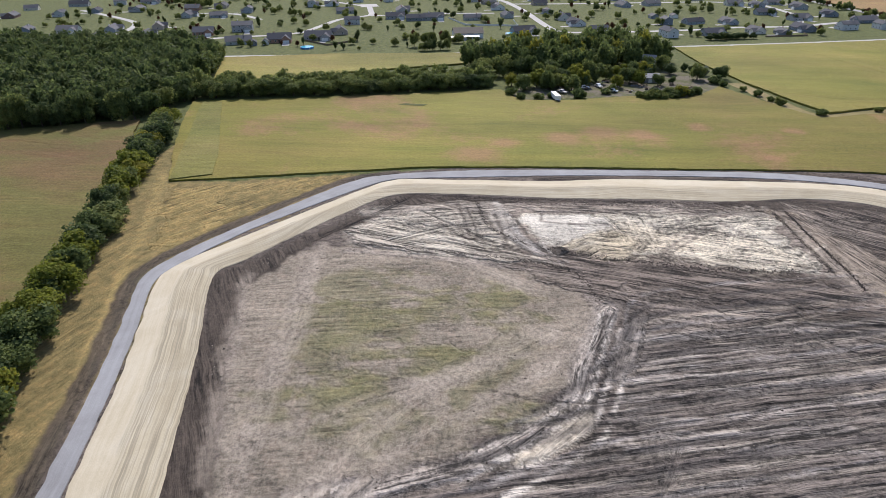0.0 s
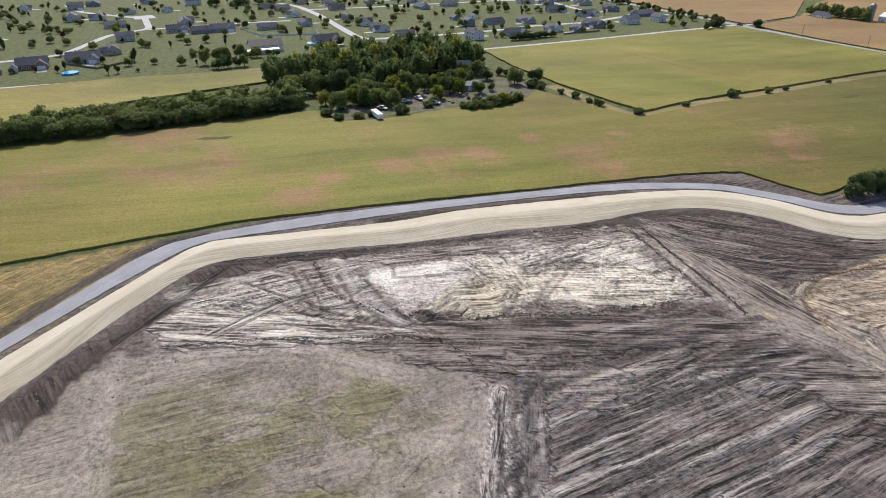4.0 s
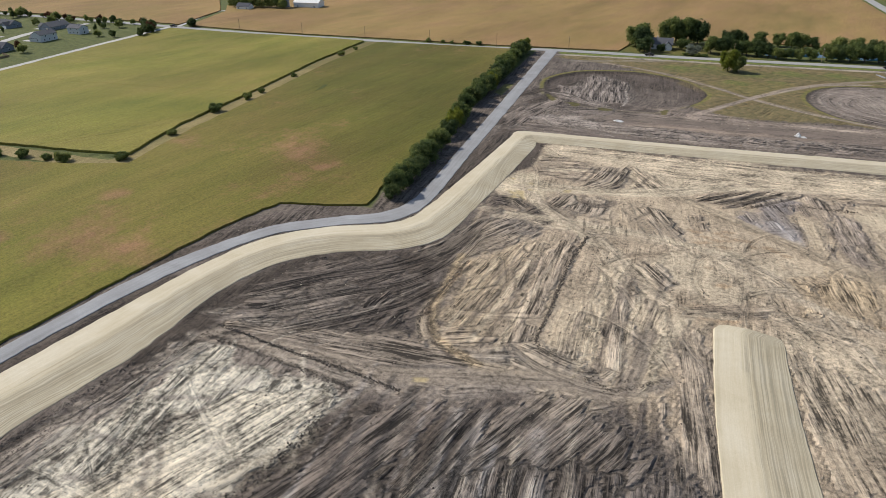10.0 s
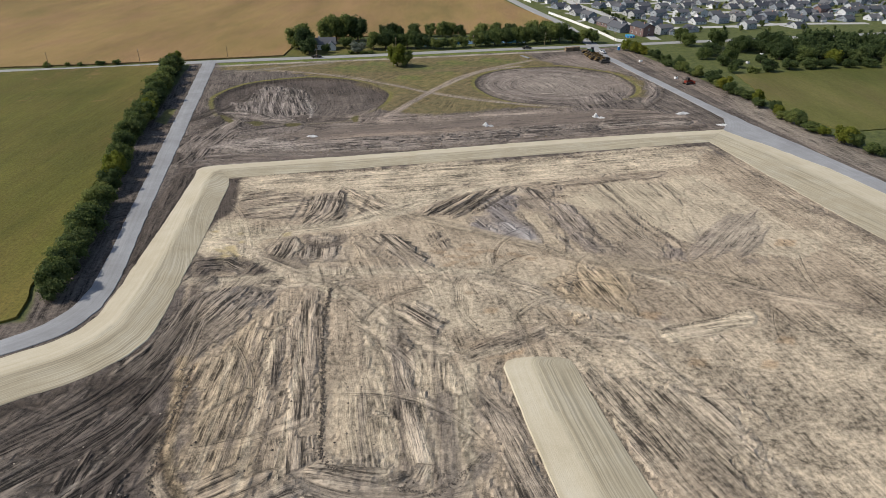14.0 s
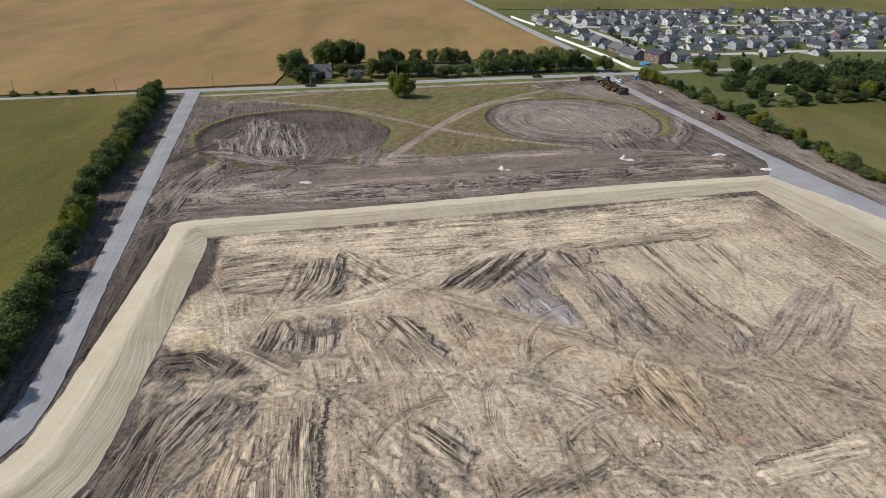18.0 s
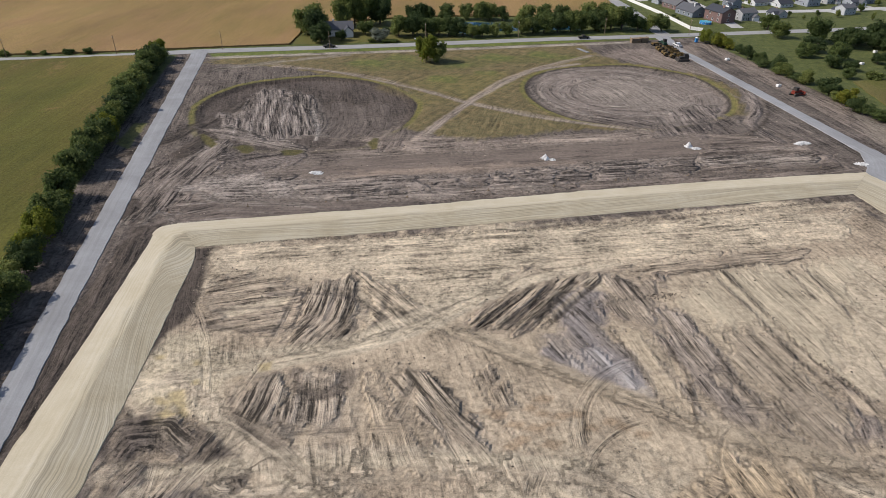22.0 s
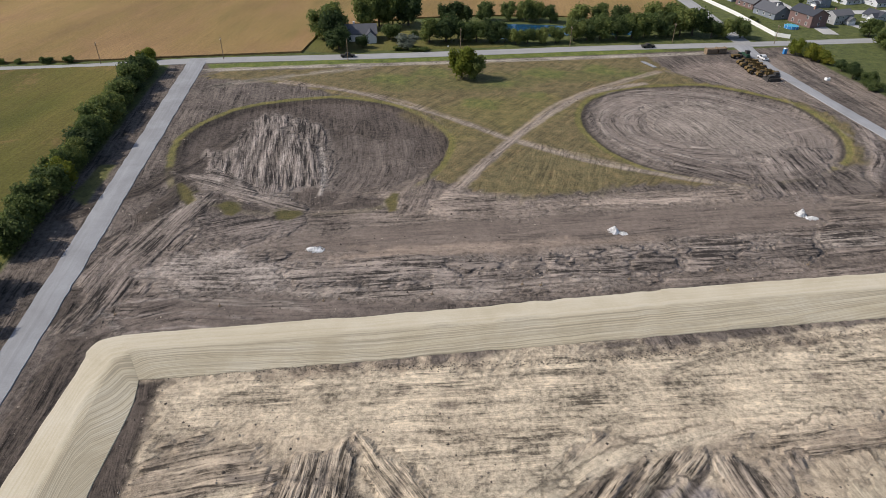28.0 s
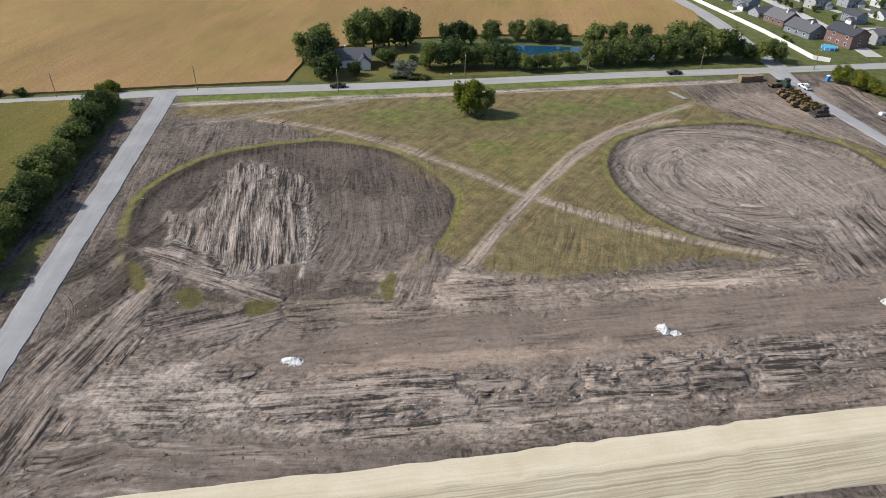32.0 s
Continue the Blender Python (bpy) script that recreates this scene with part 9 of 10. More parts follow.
pool(-341, -226, 4.6, "round above-ground pool with bright blue wall")
pool(-406, -84, 4.0, "pale round above-ground pool", True)
pool(126, 404, 3.2, "small round blue garden pool behind a white fence")


def shed(x, y, deg, L, D, H, rise, wall, roof, label, category="shed"):
    root = empty(category.replace(" ", "_"), turned(x, y, 0, deg), label, category)
    bm = bmesh.new()
    gable_wall(bm, -L / 2, L / 2, -D / 2, D / 2, H, rise)
    part("wall", bm, wall, root)
    bm = bmesh.new()
    gable(bm, -L / 2, L / 2, -D / 2, D / 2, H, rise)
    part("roof", bm, roof, root)
    d = part("door", boxes((-0.9, 0.9, -D / 2 - 0.05, -D / 2 + 0.05, 0, min(2.2, H - 0.2))), TRIM, root)
    for s in (-1, 1):
        w = part("window", WINDOW, None, root)
        w.matrix_local = pose(s * L * 0.33, -D / 2 - 0.02, 1.5)
        part("pane", GLASS, None, w)
    return root


shed(-352, -269, 20, 6, 4.5, 2.4, 1.4, SIDING, ROOF, "small garden shed with shingle roof")
shed(-355, -261, 20, 5, 4, 2.6, 1.8, TRIM, ROOF, "small pale garden shed with steep roof")
shed(-390, -116, GDEG + 90, 22, 11, 4.2, 3.4, TRIM, STEEL, "long barn with dark metal roof and white front", "barn")
shed(-380, -119, GDEG + 90, 24, 5, 2.4, 0.6, TRIM, GALV, "low pale lean-to beside the barn", "lean to")
shed(-500, 41, GDEG, 8, 6, 2.4, 1.6, SIDING, ROOF, "garden shed with grey roof")
shed(-503, 59, GDEG, 7, 5, 2.4, 1.4, TRIM, ROOF, "small pale garden shed")
shed(-287, -3, GDEG + 60, 11, 8, 3.8, 4.0, GALV, GALV, "old grey farm barn half hidden by trees", "barn")
shed(-251, -7, GDEG + 75, 10, 6, 2.8, 1.6, GALV, GALV, "grey sheet-metal farm shed", "barn")
shed(-387, 386, GDEG, 24, 12, 4.6, 2.6, WHITE_PAINT, WHITE_PAINT, "white farm barn in the distance", "barn")
shed(-428, 349, GDEG, 12, 8, 3.0, 2.4, TRIM, ROOF, "small white farmhouse in the distance", "farmhouse")
bm = bmesh.new()
tube(bm, (0, 0, 0), (0, 0, 13), 2.4, 2.4, 20)
silo = empty("silo", turned(-402, 374), "tall grey concrete farm silo", "silo")
part("shell", bm, GALV, silo)
bm = bmesh.new()
tube(bm, (0, 0, 13), (0, 0, 14.6), 2.4, 0.5, 20)
part("dome", bm, GALV, silo)
farm = house(-70, 357, GDEG, 13, 8, 3.4, 3.0, 5.0, "pale farmhouse among tall trees beside the county road", "", TRIM)

# ---- farm pond ----
def flat_patch(name, outline, material, z, label, category, step=2.0, ragged=0.5, smoothed=True):
    p = curve(outline, step, True) if smoothed else straight(outline, step)
    bm = bmesh.new()
    hi = [bm.verts.new((x + ragged * (trees.random() - .5), y + ragged * (trees.random() - .5), z)) for x, y in p]
    lo = [bm.verts.new((v.co.x, v.co.y, -0.3)) for v in hi]
    n = len(hi)
    top = bm.faces.new(hi)
    for i in range(n):
        bm.faces.new((lo[i], lo[(i + 1) % n], hi[(i + 1) % n], hi[i]))
    bmesh.ops.recalc_face_normals(bm, faces=bm.faces[:])
    bmesh.ops.triangulate(bm, faces=[top])
    return tagged(new(name, bm_mesh(name, bm, material)), label, category, kind="structure")


flat_patch("farm_pond", [(-22, 384), (-8, 391), (14, 392), (50, 390), (54, 382), (40, 379), (14, 374), (-5, 365), (-14, 372)], WATER, 0.05, "blue farm pond behind a row of trees", "pond")
flat_patch("estate_pond", [(318, 524), (330, 536), (342, 534), (336, 520)], WATER, 0.08, "small pond on the far side of the estate", "pond")

# ---- white stone heaps ----
def heap(x, y, r, h, seed, material, label, category="gravel mound", stretch=1.0, deg=0.0, name="gravel_mound"):
    """A loose heap with an uneven skirt and stones on it."""
    rr = np.random.default_rng(seed)
    verts, faces, n, m = [], [], 22, 7
    for j in range(m):
        f = j / (m - 1)
        for i in range(n):
            a = 2 * math.pi * i / n
            q = r * (1 - f) * (1 + 0.35 * math.sin(2 * a + seed) * (1 - f) + rr.uniform(-0.16, 0.16))
            verts.append((q * math.cos(a) * stretch, q * math.sin(a), h * f ** 0.8 * rr.uniform(0.8, 1.15) - (0.15 if j == 0 else 0)))
    for j in range(m - 1):
        for i in range(n):
            faces.append((j * n + i, j * n + (i + 1) % n, (j + 1) * n + (i + 1) % n, (j + 1) * n + i))
    faces.append(tuple((m - 1) * n + i for i in range(n)))
    for k in range(90):
        a, q = rr.uniform(0, 6.28), r * math.sqrt(rr.random()) * 1.25
        c = np.array((q * math.cos(a) * stretch, q * math.sin(a), max(0.0, h * (1 - q / r)) + 0.02))
        s = rr.uniform(0.08, 0.22)
        b = len(verts)
        for d in ((1, 0, 0), (-1, 0, 0), (0, 1, 0), (0, -1, 0), (0, 0, 1), (0, 0, -1)):
            verts.append(c + np.array(d) * s * rr.uniform(0.7, 1.3))
        for f in ((0, 2, 4), (2, 1, 4), (1, 3, 4), (3, 0, 4), (2, 0, 5), (1, 2, 5), (3, 1, 5), (0, 3, 5)):
            faces.append(tuple(b + i for i in f))
    ob = new(name, mesh_of(name, verts, faces, material))
    ob.matrix_world = turned(x, y, 0, deg)
    return tagged(ob, label, category, "gravel mounds")


heap(-46, 194, 1.15, 0.6, 3, STONE_WHITE, "low spread mound of white crushed stone", stretch=1.5, deg=10)
heap(21.5, 210, 1.1, 1.5, 4, STONE_WHITE, "pointed mound of white crushed stone on dark soil", stretch=1.1)
heap(23.6, 209.2, 0.6, 0.5, 5, STONE_WHITE, "small spill of white stone beside a mound", stretch=1.4)
heap(68.5, 223.5, 1.1, 1.7, 6, STONE_WHITE, "pointed mound of white crushed stone on dark soil", stretch=1.0)
heap(70.6, 222.0, 0.8, 0.6, 7, STONE_WHITE, "low spill of white stone beside a mound", stretch=1.6)
heap(107, 229.5, 1.3, 0.9, 8, STONE_WHITE, "flat mound of white crushed stone near the haul road", stretch=1.9, deg=15)
heap(119, 214, 1.3, 0.4, 9, STONE_WHITE, "small flat patch of white stone near the apron", stretch=1.8)
heap(-43.8, -67.3, 2.2, 1.4, 10, CLOD, "dark mound of topsoil at the stubble corner", "soil mound", 1.2, 20, "soil_mound")


# ---- rows of clods thrown up by the blade ----
def clod_row(pts, size, density, seed, label, spread=0.5):
    rr = np.random.default_rng(seed)
    line = curve(pts, 1.0)
    verts, faces = [], []
    for a, b in zip(line[:-1], line[1:]):
        for k in range(density):
            f = rr.random()
            c = np.array((*(a + (b - a) * f + rr.normal(size=2) * spread), 0.05))
            s = size * rr.uniform(0.4, 1.3)
            o = len(verts)
            for d in ((1, 0, 0), (-1, 0, 0), (0, 1, 0), (0, -1, 0), (0, 0, 0.9), (0, 0, -0.6)):
                verts.append(c + np.array(d) * s * rr.uniform(0.65, 1.35))
            for f3 in ((0, 2, 4), (2, 1, 4), (1, 3, 4), (3, 0, 4), (2, 0, 5), (1, 2, 5), (3, 1, 5), (0, 3, 5)):
                faces.append(tuple(o + i for i in f3))
    return tagged(new("clod_row", mesh_of("clod_row", verts, faces, CLOD)), label, "soil clods", kind="stuff")


CR = "ridge of dark soil clods left by a grader blade"
clod_row([(-20.4, 85), (-19, 67), (-15.3, 47), (-13, 33), (-9, 30)], 0.18, 14, 1, CR, 0.28)
clod_row([(-76, 3), (-60, 3.5), (-38, 5), (-29, 5)], 0.17, 14, 2, CR, 0.28)
clod_row([(-75, -1), (-56, 0), (-38, 1)], 0.14, 12, 3, CR, 0.44)
clod_row([(-42.5, 56), (-41, 40), (-39.6, 28), (-34, 20)], 0.14, 12, 4, CR, 0.28)
clod_row([(53, 70), (64, 74), (76, 79)], 0.15, 14, 5, CR, 0.28)
clod_row([(56, 151), (62, 132), (69, 112)], 0.10, 8, 6, CR, 0.28)
clod_row([(110, 102), (106, 88), (99, 77)], 0.10, 12, 7, CR, 0.28)
clod_row([(-81, -116), (-80, -80), (-80.5, -40), (-81, -5)], 0.15, 12, 8, CR, 0.55)
clod_row([(-79, -116), (-77, -80), (-77, -40), (-76, 0)], 0.14, 8, 9, CR, 0.44)
clod_row([(-44, -124), (-41, -97), (-34, -66), (-18, -60)], 0.15, 12, 10, CR, 0.44)
clod_row([(-47, -76), (-56, -86), (-66, -90), (-76, -92)], 0.15, 12, 11, CR, 0.44)
clod_row([(-45, -72), (-40, -50), (-37, -30), (-37, -8)], 0.17, 12, 12, CR, 0.88)
clod_row([(-62, 153), (-40, 157), (0, 163), (40, 172), (104, 190)], 0.12, 12, 13, CR, 0.50)
clod_row([(0, 27), (6, 26), (12, 32)], 0.13, 12, 14, CR, 0.28)
clod_row([(14, 128), (30, 137), (44, 140)], 0.15, 14, 15, CR, 0.77)
clod_row([(-81, 163), (-60, 169), (-15, 181), (40, 195), (112, 211)], 0.11, 4, 16, CR, 0.50)


# ---- earth movers ----
WHEEL = bmesh.new()
tube(WHEEL, (0, -0.45, 0), (0, 0.45, 0), 1.05, 1.05, 16)
WHEEL = bm_mesh("wheel", WHEEL, RUBBER)
RIM_M = bmesh.new()
tube(RIM_M, (0, -0.47, 0), (0, 0.47, 0), 0.5, 0.5, 12)
RIM_M = bm_mesh("rim", RIM_M, YELLOW)


def wheels(root, spots, s=1.0):
    for x, y in spots:
        w = part("wheel", WHEEL, None, root)
        w.location, w.scale = (x, y, 1.05 * s), (s, s, s)
        part("rim", RIM_M, None, w)


def scraper(x, y, deg, label):
    """A wheel tractor scraper: tractor, gooseneck, bowl with apron."""
    root = empty("wheel_scraper", turned(x, y, 0, deg, 0.66), label, "earth mover", "parked earth movers")
    bm = bmesh.new()
    prism(bm, [(0.6, 1.1), (5.2, 1.1), (5.2, 2.0), (4.6, 2.6), (2.8, 2.7), (0.6, 1.9)], "y", -1.0, 1.0)
    part("tractor", bm, YELLOW, root)
    part("cab", boxes((1.0, 2.4, -0.9, 0.7, 1.9, 3.5)), STEEL, root, "dark glazed cab")
    part("cab_roof", boxes((0.9, 2.5, -1.0, 0.8, 3.5, 3.62)), YELLOW, root)
    bm = bmesh.new()
    prism(bm, [(-1.6, 2.2), (0.9, 2.4), (0.9, 2.9), (-1.8, 2.9)], "y", -0.35, 0.35)
    part("gooseneck", bm, YELLOW, root)
    bm = bmesh.new()
    for s in (-1, 1):
        prism(bm, [(-6.6, 0.5), (-1.6, 0.5), (-1.2, 1.2), (-1.6, 2.6), (-6.4, 2.7)], "y", s * 1.55 - 0.1, s * 1.55 + 0.1)
    box(bm, -6.5, -1.8, -1.5, 1.5, 0.5, 0.75)
    box(bm, -6.6, -6.2, -1.5, 1.5, 0.5, 2.6)
    part("bowl", bm, YELLOW, root)
    bm = bmesh.new()
    prism(bm, [(-2.2, 0.6), (-1.4, 0.8), (-1.3, 2.0), (-2.0, 2.3)], "y", -1.4, 1.4)
    part("apron", bm, YELLOW, root)
    part("rear_frame", boxes((-9.2, -6.6, -0.7, 0.7, 1.2, 2.3)), YELLOW, root)
    part("exhaust", boxes((3.4, 3.6, 0.3, 0.5, 2.6, 3.6)), STEEL, root)
    wheels(root, ((3.4, -1.4), (3.4, 1.4), (-7.9, -1.4), (-7.9, 1.4)))


for x, y, a in ((88.2, 344.6, 200), (88.6, 341.2, 196), (89.2, 337.4, 204), (89.4, 333.4, 194), (91.6, 330.6, 200)):
    scraper(x, y, a, "dusty yellow wheel scraper parked in a row")


def dozer(x, y, deg, paint, label):
    root = empty("bulldozer", turned(x, y, 0, deg), label, "earth mover", "parked earth movers")
    for s in (-1, 1):
        bm = bmesh.new()
        prism(bm, [(-2.0, 0.0), (1.8, 0.0), (2.3, 0.5), (1.9, 1.1), (-2.0, 1.1), (-2.5, 0.55)], "y", s * 1.1 - 0.3, s * 1.1 + 0.3)
        part("track", bm, STEEL, root)
    bm = bmesh.new()
    prism(bm, [(-2.0, 0.7), (2.2, 0.7), (2.2, 1.9), (0.4, 2.1), (-2.0, 1.9)], "y", -0.75, 0.75)
    part("body", bm, paint, root)
    part("cab", boxes((-1.4, 0.2, -0.75, 0.75, 2.0, 3.2)), STEEL, root)
    bm = bmesh.new()
    prism(bm, [(2.9, 0.1), (3.25, 0.1), (3.05, 0.8), (3.2, 1.4), (2.95, 1.4)], "y", -1.9, 1.9)
    part("blade", bm, paint, root)
    for s in (-1, 1):
        part("arm", boxes((0.2, 3.0, s * 1.5 - 0.1, s * 1.5 + 0.1, 0.45, 0.7)), paint, root)


dozer(93.5, 325.6, 190, STEEL, "dark dusty bulldozer at the end of the machine row")
dozer(91, 353, 100, GREEN_PAINT, "dark green tracked machine beside the haul road")
dozer(125.4, 280.5, 30, RED, "small red machine beside the east hedge")


def pickup(x, y, deg, paint, label, name="pickup_truck", cat="truck"):
    root = empty(name, turned(x, y, 0.2, deg), label, cat)
    bm = bmesh.new()
    prism(bm, [(-2.8, 0.45), (2.8, 0.45), (2.85, 0.95), (1.3, 1.08), (0.6, 1.78), (-0.8, 1.78), (-0.95, 1.1), (-2.8, 1.08)], "y", -0.95, 0.95)
    part("body", bm, paint, root)
    bm = bmesh.new()
    prism(bm, [(1.15, 1.12), (0.58, 1.7), (-0.75, 1.7), (-0.85, 1.12)], "y", -0.965, 0.965)
    part("windows", bm, PANE, root, "dark side windows")
    part("bed", boxes((-2.7, -1.05, -0.8, 0.8, 1.0, 1.1)), STEEL, root)
    for sx in (-1.8, 1.8):
        for sy in (-0.85, 0.85):
            w = part("wheel", WHEEL, None, root)
            w.location, w.scale = (sx, sy, 0.38), (0.36, 0.3, 0.36)
    for sy in (-0.7, 0.7):
        part("headlight", boxes((2.82, 2.9, sy - 0.18, sy + 0.18, 0.72, 0.9)), TRIM, root)


pickup(97.3, 351.5, 104, WHITE_PAINT, "white pickup truck on the grey haul road")
pickup(-70, 330.8, 15, STEEL, "dark car on the county road", "car", "car")
pickup(53, 361.5, 15, STEEL, "dark car on the county road", "car", "car")
pickup(-408, 257.5, 10, STEEL, "dark car at the far crossing", "car", "car")
pickup(136, 470, 100, STEEL, "dark car on the estate street", "car", "car")
for x, y, a in ((-226, -30, 60), (-222, -56, 40), (-232, -44, 100), (-236, -36, 20)):
    pickup(x, y, a, WHITE_PAINT if a != 40 else GALV, "old pale vehicle parked in the farmyard", "old_car", "car")
root = empty("box_trailer", turned(-208.5, -60, 0, 12), "long pale trailer at the farmyard edge", "trailer")
part("box", boxes((-5, 5, -1.3, 1.3, 1.0, 3.0)), TRIM, root)
part("frame", boxes((-5, 6.4, -0.4, 0.4, 0.7, 1.0)), STEEL, root)
for s in (-1.2, 1.2):
    w = part("wheel", WHEEL, None, root)
    w.location, w.scale = (-2.5, s, 0.5), (0.48, 0.3, 0.48)
# crates, portable toilet, pipes, small clutter
for x, y, a, L in ((78, 357, 14, 4.6), (82.5, 358.6, 20, 3.6)):
    root = empty("timber_crate", turned(x, y, 0, a), "pale wooden crate of building material on the verge", "crate")
    for k in range(6):
        part("slat", boxes((-L / 2, L / 2, -1.2, 1.2, 0.1 + 0.36 * k, 0.36 + 0.36 * k)), WOOD, root)
    for s in (-1, 1):
        part("post", boxes((s * L / 2 - 0.08, s * L / 2 + 0.08, -1.25, 1.25, 0, 2.4)), WOOD, root)
root = empty("roller", turned(87, 352.2, 0, 20), "small yellow roller on bare soil", "earth mover", "parked earth movers")
part("body", boxes((-2.0, 1.2, -0.8, 0.8, 0.7, 1.5)), YELLOW, root)
bm = bmesh.new()
tube(bm, (1.9, -1.0, 0.7), (1.9, 1.0, 0.7), 0.7, 0.7, 16)
part("drum", bm, STEEL, root)
for s in (-0.8, 0.8):
    w = part("wheel", WHEEL, None, root)
    w.location, w.scale = (-1.4, s, 0.6), (0.57, 0.4, 0.57)
root = empty("portable_toilet", turned(109, 361, 0, 10), "blue portable toilet beside the hedge", "portable toilet")
part("cabin", boxes((-0.6, 0.6, -0.6, 0.6, 0.05, 2.1)), BLUE, root)
part("door", boxes((-0.4, 0.4, -0.66, -0.61, 0.1, 1.95)), BLUE, root)
bm = bmesh.new()
prism(bm, [(-0.65, 2.1), (0.65, 2.1), (0.3, 2.4), (-0.3, 2.4)], "y", -0.62, 0.62)
part("roof", bm, WHITE_PAINT, root)
for k in range(4):
    bm = bmesh.new()
    tube(bm, (0, 0, 0.25), (0, 7.5, 0.25), 0.25, 0.25, 10)
    p = new("drain_pipe", bm_mesh("drain_pipe", bm, GALV))
    p.matrix_world = turned(51 + 0.62 * k - (1.6 if k == 3 else 0), 335 - 0.2 * k, 0, 30)
    tagged(p, "grey drain pipe lying on the soil", "pipe", "stacked pipes")
for x, y, m, lab in ((114, 328.6, WHITE_PAINT, "white tank standing beside the hedge"), (191, 350, WHITE_PAINT, "white hive box at the wood edge"), (174, 328, WHITE_PAINT, "white hive box on the meadow"), (122.6, 290.7, WHITE_PAINT, "pale sheet of waste on the soil")):
    root = empty("storage_tank", turned(x, y, 0, 25), lab, "tank")
    bm = boxes((-0.9, 0.9, -0.7, 0.7, 0.0, 1.1))
    bmesh.ops.bevel(bm, geom=bm.edges[:], offset=0.15, segments=1, affect="EDGES")
    part("body", bm, m, root)
    part("lid", boxes((-0.3, 0.3, -0.3, 0.3, 1.1, 1.2)), STEEL, root)
# farmyard clutter
jr = np.random.default_rng(33)
for k in range(46):
    f = jr.random()
    x, y = -224 - 26 * jr.random(), -58 + 72 * f
    L, W, H = jr.uniform(0.8, 3.4), jr.uniform(0.6, 1.8), jr.uniform(0.4, 1.4)
    root = empty("scrap_pile", turned(x, y, 0, jr.uniform(0, 180)), "weathered scrap and timber lying in the farmyard", "scrap", "farmyard scrap")
    mat = (GALV, WOOD, STEEL, WHITE_PAINT)[jr.integers(4)]
    part("sheet", boxes((-L / 2, L / 2, -W / 2, W / 2, 0, H * 0.5)), mat, root)
    part("beam", boxes((-L * 0.4, L * 0.45, -W * 0.3, W * 0.2, H * 0.5, H)), WOOD, root)
flat_patch("farmyard_ground", [(-226, -84), (-208, -74), (-218, -20), (-214, 4), (-226, 18), (-248, 32), (-268, 24), (-280, 6), (-262, -14), (-246, -30), (-240, -60)], YARD, 0.035, "bare dusty brown farmyard ground", "ground", ragged=2.5)
flat_patch("farm_lawn", [(-88, 336), (-50, 344), (-10, 354), (-12, 362), (-40, 384), (-62, 388), (-90, 366)], MEADOW, 0.04, "mown green lawn round the farmhouse", "lawn", ragged=0.8)


# ---- power poles ----
def pole(x, y, h, label="wooden power pole beside the county road"):
    root = empty("power_pole", turned(x, y, 0, GDEG), label, "pole", "power poles")
    bm = bmesh.new()
    tube(bm, (0, 0, -0.3), (0, 0, h), 0.16, 0.11, 8)
    part("post", bm, WOOD, root)
    part("crossarm", boxes((-0.08, 0.08, -1.0, 1.0, h - 0.9, h - 0.75)), WOOD, root)
    for s in (-0.85, 0, 0.85):
        part("insulator", boxes((-0.05, 0.05, s - 0.05, s + 0.05, h - 0.75, h - 0.55)), TRIM, root)


for x, y in ((-69, 330.5 - 3.5), (-26, 349), (65, 371), (109, 374.5), (-162, 309.5), (-118, 322), (20, 359), (-206, 299), (-252, 289.5), (-300, 280), (-350, 269)):
    pole(x, y, 8.5)
root = empty("mail_box", turned(-31, 347), "white post box beside the county road", "mail box")
part("post", boxes((-0.06, 0.06, -0.06, 0.06, 0, 1.1)), WOOD, root)
part("box", boxes((-0.35, 0.35, -0.2, 0.2, 1.1, 1.6)), WHITE_PAINT, root)
# survey stakes and marks along the clay road
for k in range(14):
    f = (k + 0.4 * (k % 3)) / 14
    x, y = -78 + 190 * f, 167.5 + 45.5 * f
    s = new("survey_stake", bm_mesh("survey_stake", boxes((-0.05, 0.05, -0.05, 0.05, -0.1, 0.9), (-0.28, 0.22, -0.2, 0.3, -0.1, 0.16)), WOOD))
    s.matrix_world = turned(x + jr.uniform(-1, 1), y + jr.uniform(-0.8, 0.8), 0, 20)
    tagged(s, "short wooden survey stake beside the clay road", "stake", "survey stakes")

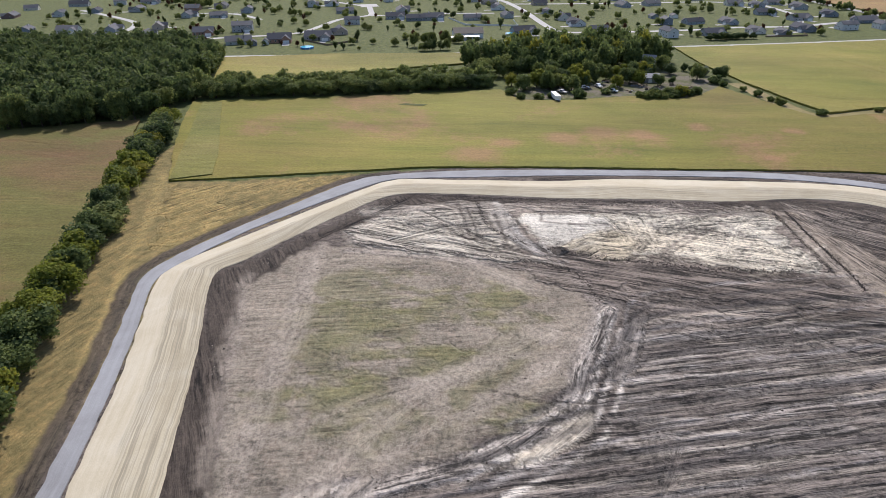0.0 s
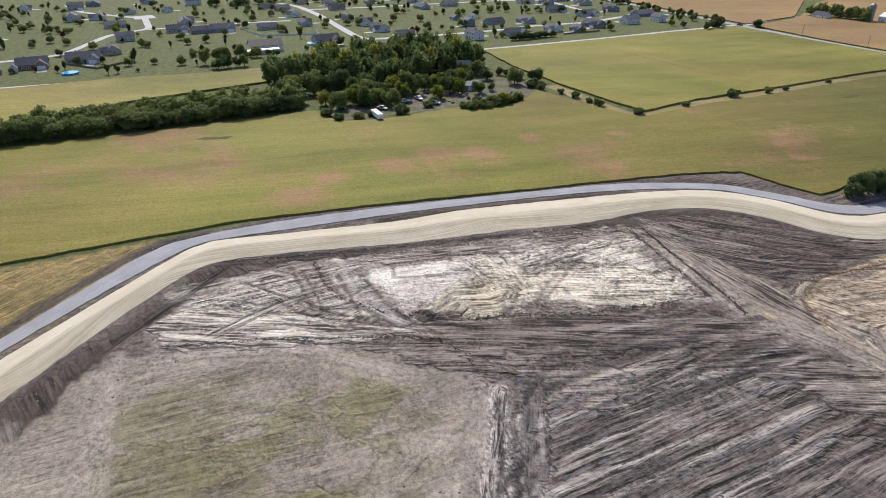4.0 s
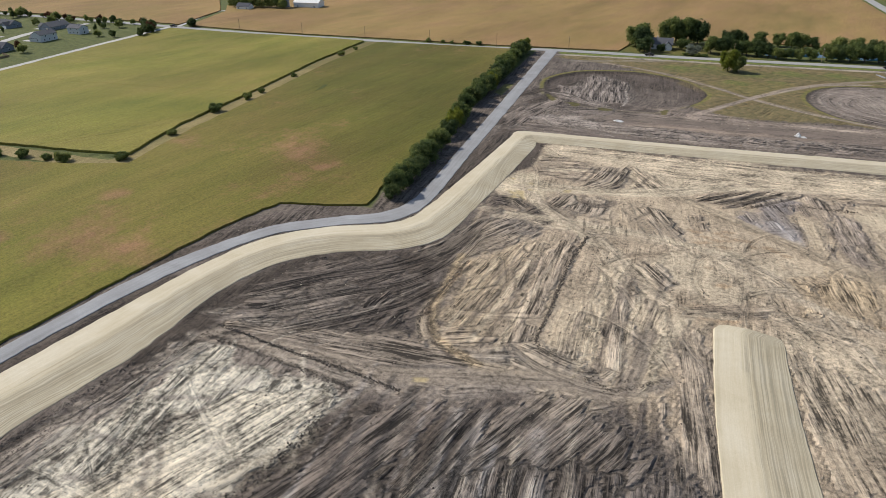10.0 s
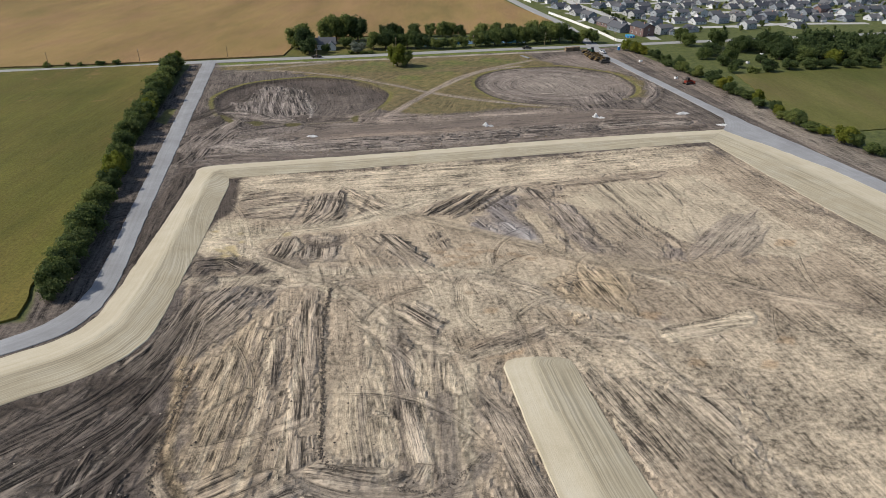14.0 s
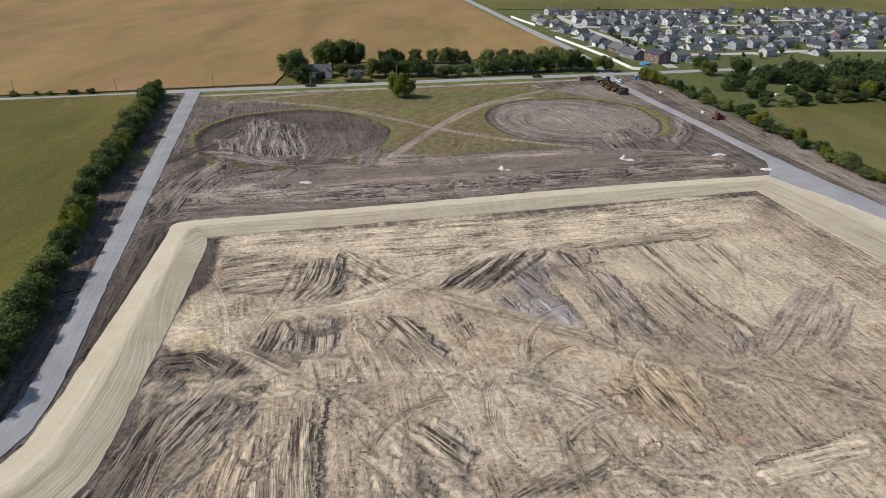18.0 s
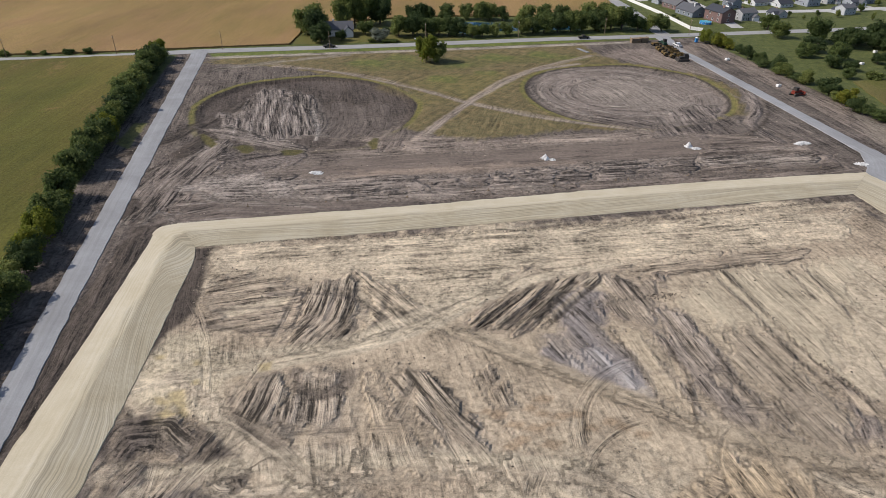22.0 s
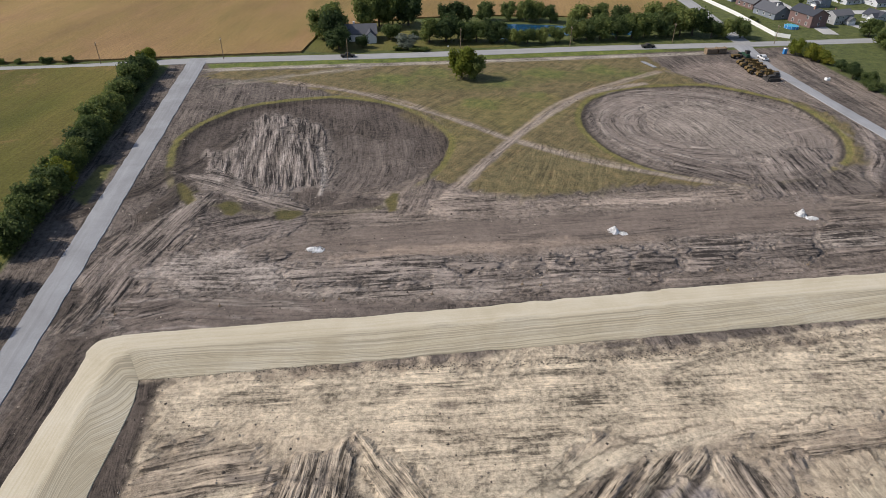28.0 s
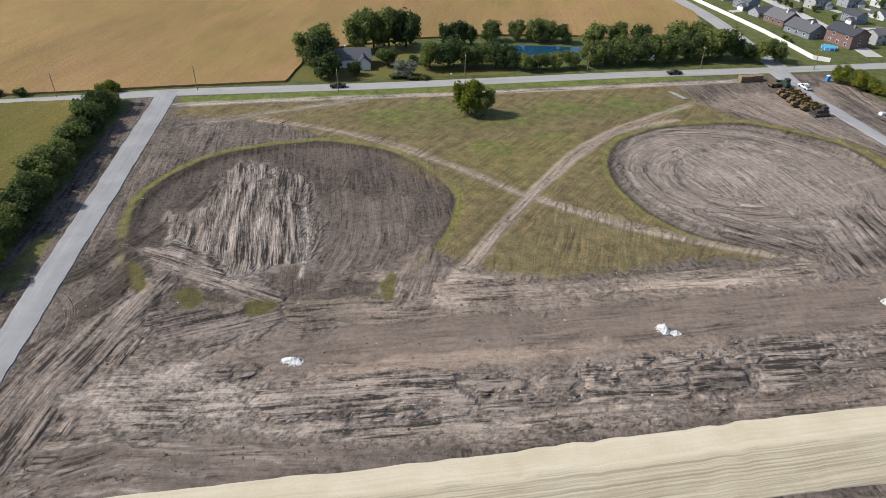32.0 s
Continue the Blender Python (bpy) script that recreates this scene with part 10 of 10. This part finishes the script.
# ---- garden and street trees of the estates ----
lines = [curve(pts, 6.0) for pts, w in STREETS]
gard = []
cx, cy = trees.uniform(-690, -330, 520), trees.uniform(-520, 240, 520)
ok = (np.min([near_line(cx, cy, ln)[0] for ln in lines], axis=0) > 5) & (cx < np.where(cy > -280, -334 - (cy + 150) * 0.21, -344))
for x, y in zip(cx[ok], cy[ok]):
    kk = ("conifer", "far", "far", "far", "dark", "russet", "far")[trees.integers(7)]
    s = trees.uniform(0.7, 1.5)
    gard.append((x, y, kk, (1.5 if kk in ("conifer", "russet") else 2.7) * s, (4.6 if kk != "conifer" else 6.0) * s))
gard += spread((-352, -150), (-366, -120), 7, ("broad", "dark"), (3.2, 4.8), (7, 11), 3.0) + spread((-334, -146), (-340, -126), 5, ("dark", "broad"), (3, 4), (5, 8), 2.0)
gard += spread((-395, 222), (-420, 246), 12, ("conifer", "dark", "russet", "conifer"), (2.6, 3.6), (6, 9), 4.0) + spread((-432, 250), (-640, 216), 30, ("conifer", "far", "russet", "dark"), (2.0, 3.2), (4, 7), 3.0)
gard += spread((-560, -400), (-680, -480), 26, ("far",), (4, 6), (8, 12), 24.0) + spread((-660, -180), (-680, 80), 40, ("far", "dark"), (3.5, 5.5), (6, 10), 16.0)
gard += [(-368, -288, "far", 3.0, 6.5), (-346, -276, "far", 3.0, 6.5), (-343, -268, "far", 2.6, 6.0), (-336, -204, "conifer", 2.0, 6.5), (-337, -199, "conifer", 2.0, 6.0), (-338, -188, "far", 1.6, 2.6)]
grove("garden_trees", gard, "garden and street trees scattered over the western estate", seed=7)
row((-392, 262), (-402, 268), 2, ("conifer",), (2.4, 3), (6, 8), "crossing trees", 1.0, label="lone dark evergreen at the road crossing")
grove("windbreak", spread((-386, 58), (-396, 92), 22, ("dark",), (2.6, 3.4), (3.6, 5.0), 1.5), "dark clipped evergreen windbreak beside the lane", seed=8)
grove("farm_grove", spread((-440, 350), (-392, 372), 14, ("far", "far", "dark"), (4, 5.5), (8, 13), 6.0), "trees round the distant farmstead", seed=9)
lines = [curve(pts, 6.0) for pts in E_STREETS]
gard = spread((136, 466), (127, 512), 8, ("conifer", "dark"), (1.2, 1.8), (3, 4.5), 0.6)
cx, cy = trees.uniform(90, 430, 170), trees.uniform(410, 670, 170)
ok = (np.min([near_line(cx, cy, ln)[0] for ln in lines], axis=0) > 5) & (cx > 85 + (660 - cy) * 0.1)
for x, y in zip(cx[ok], cy[ok]):
    gard.append((x, y, ("far", "dark", "conifer")[trees.integers(3)], trees.uniform(1.0, 2.2), trees.uniform(2.4, 5)))
grove("street_trees", gard, "small street and garden trees of the eastern estate", seed=11)
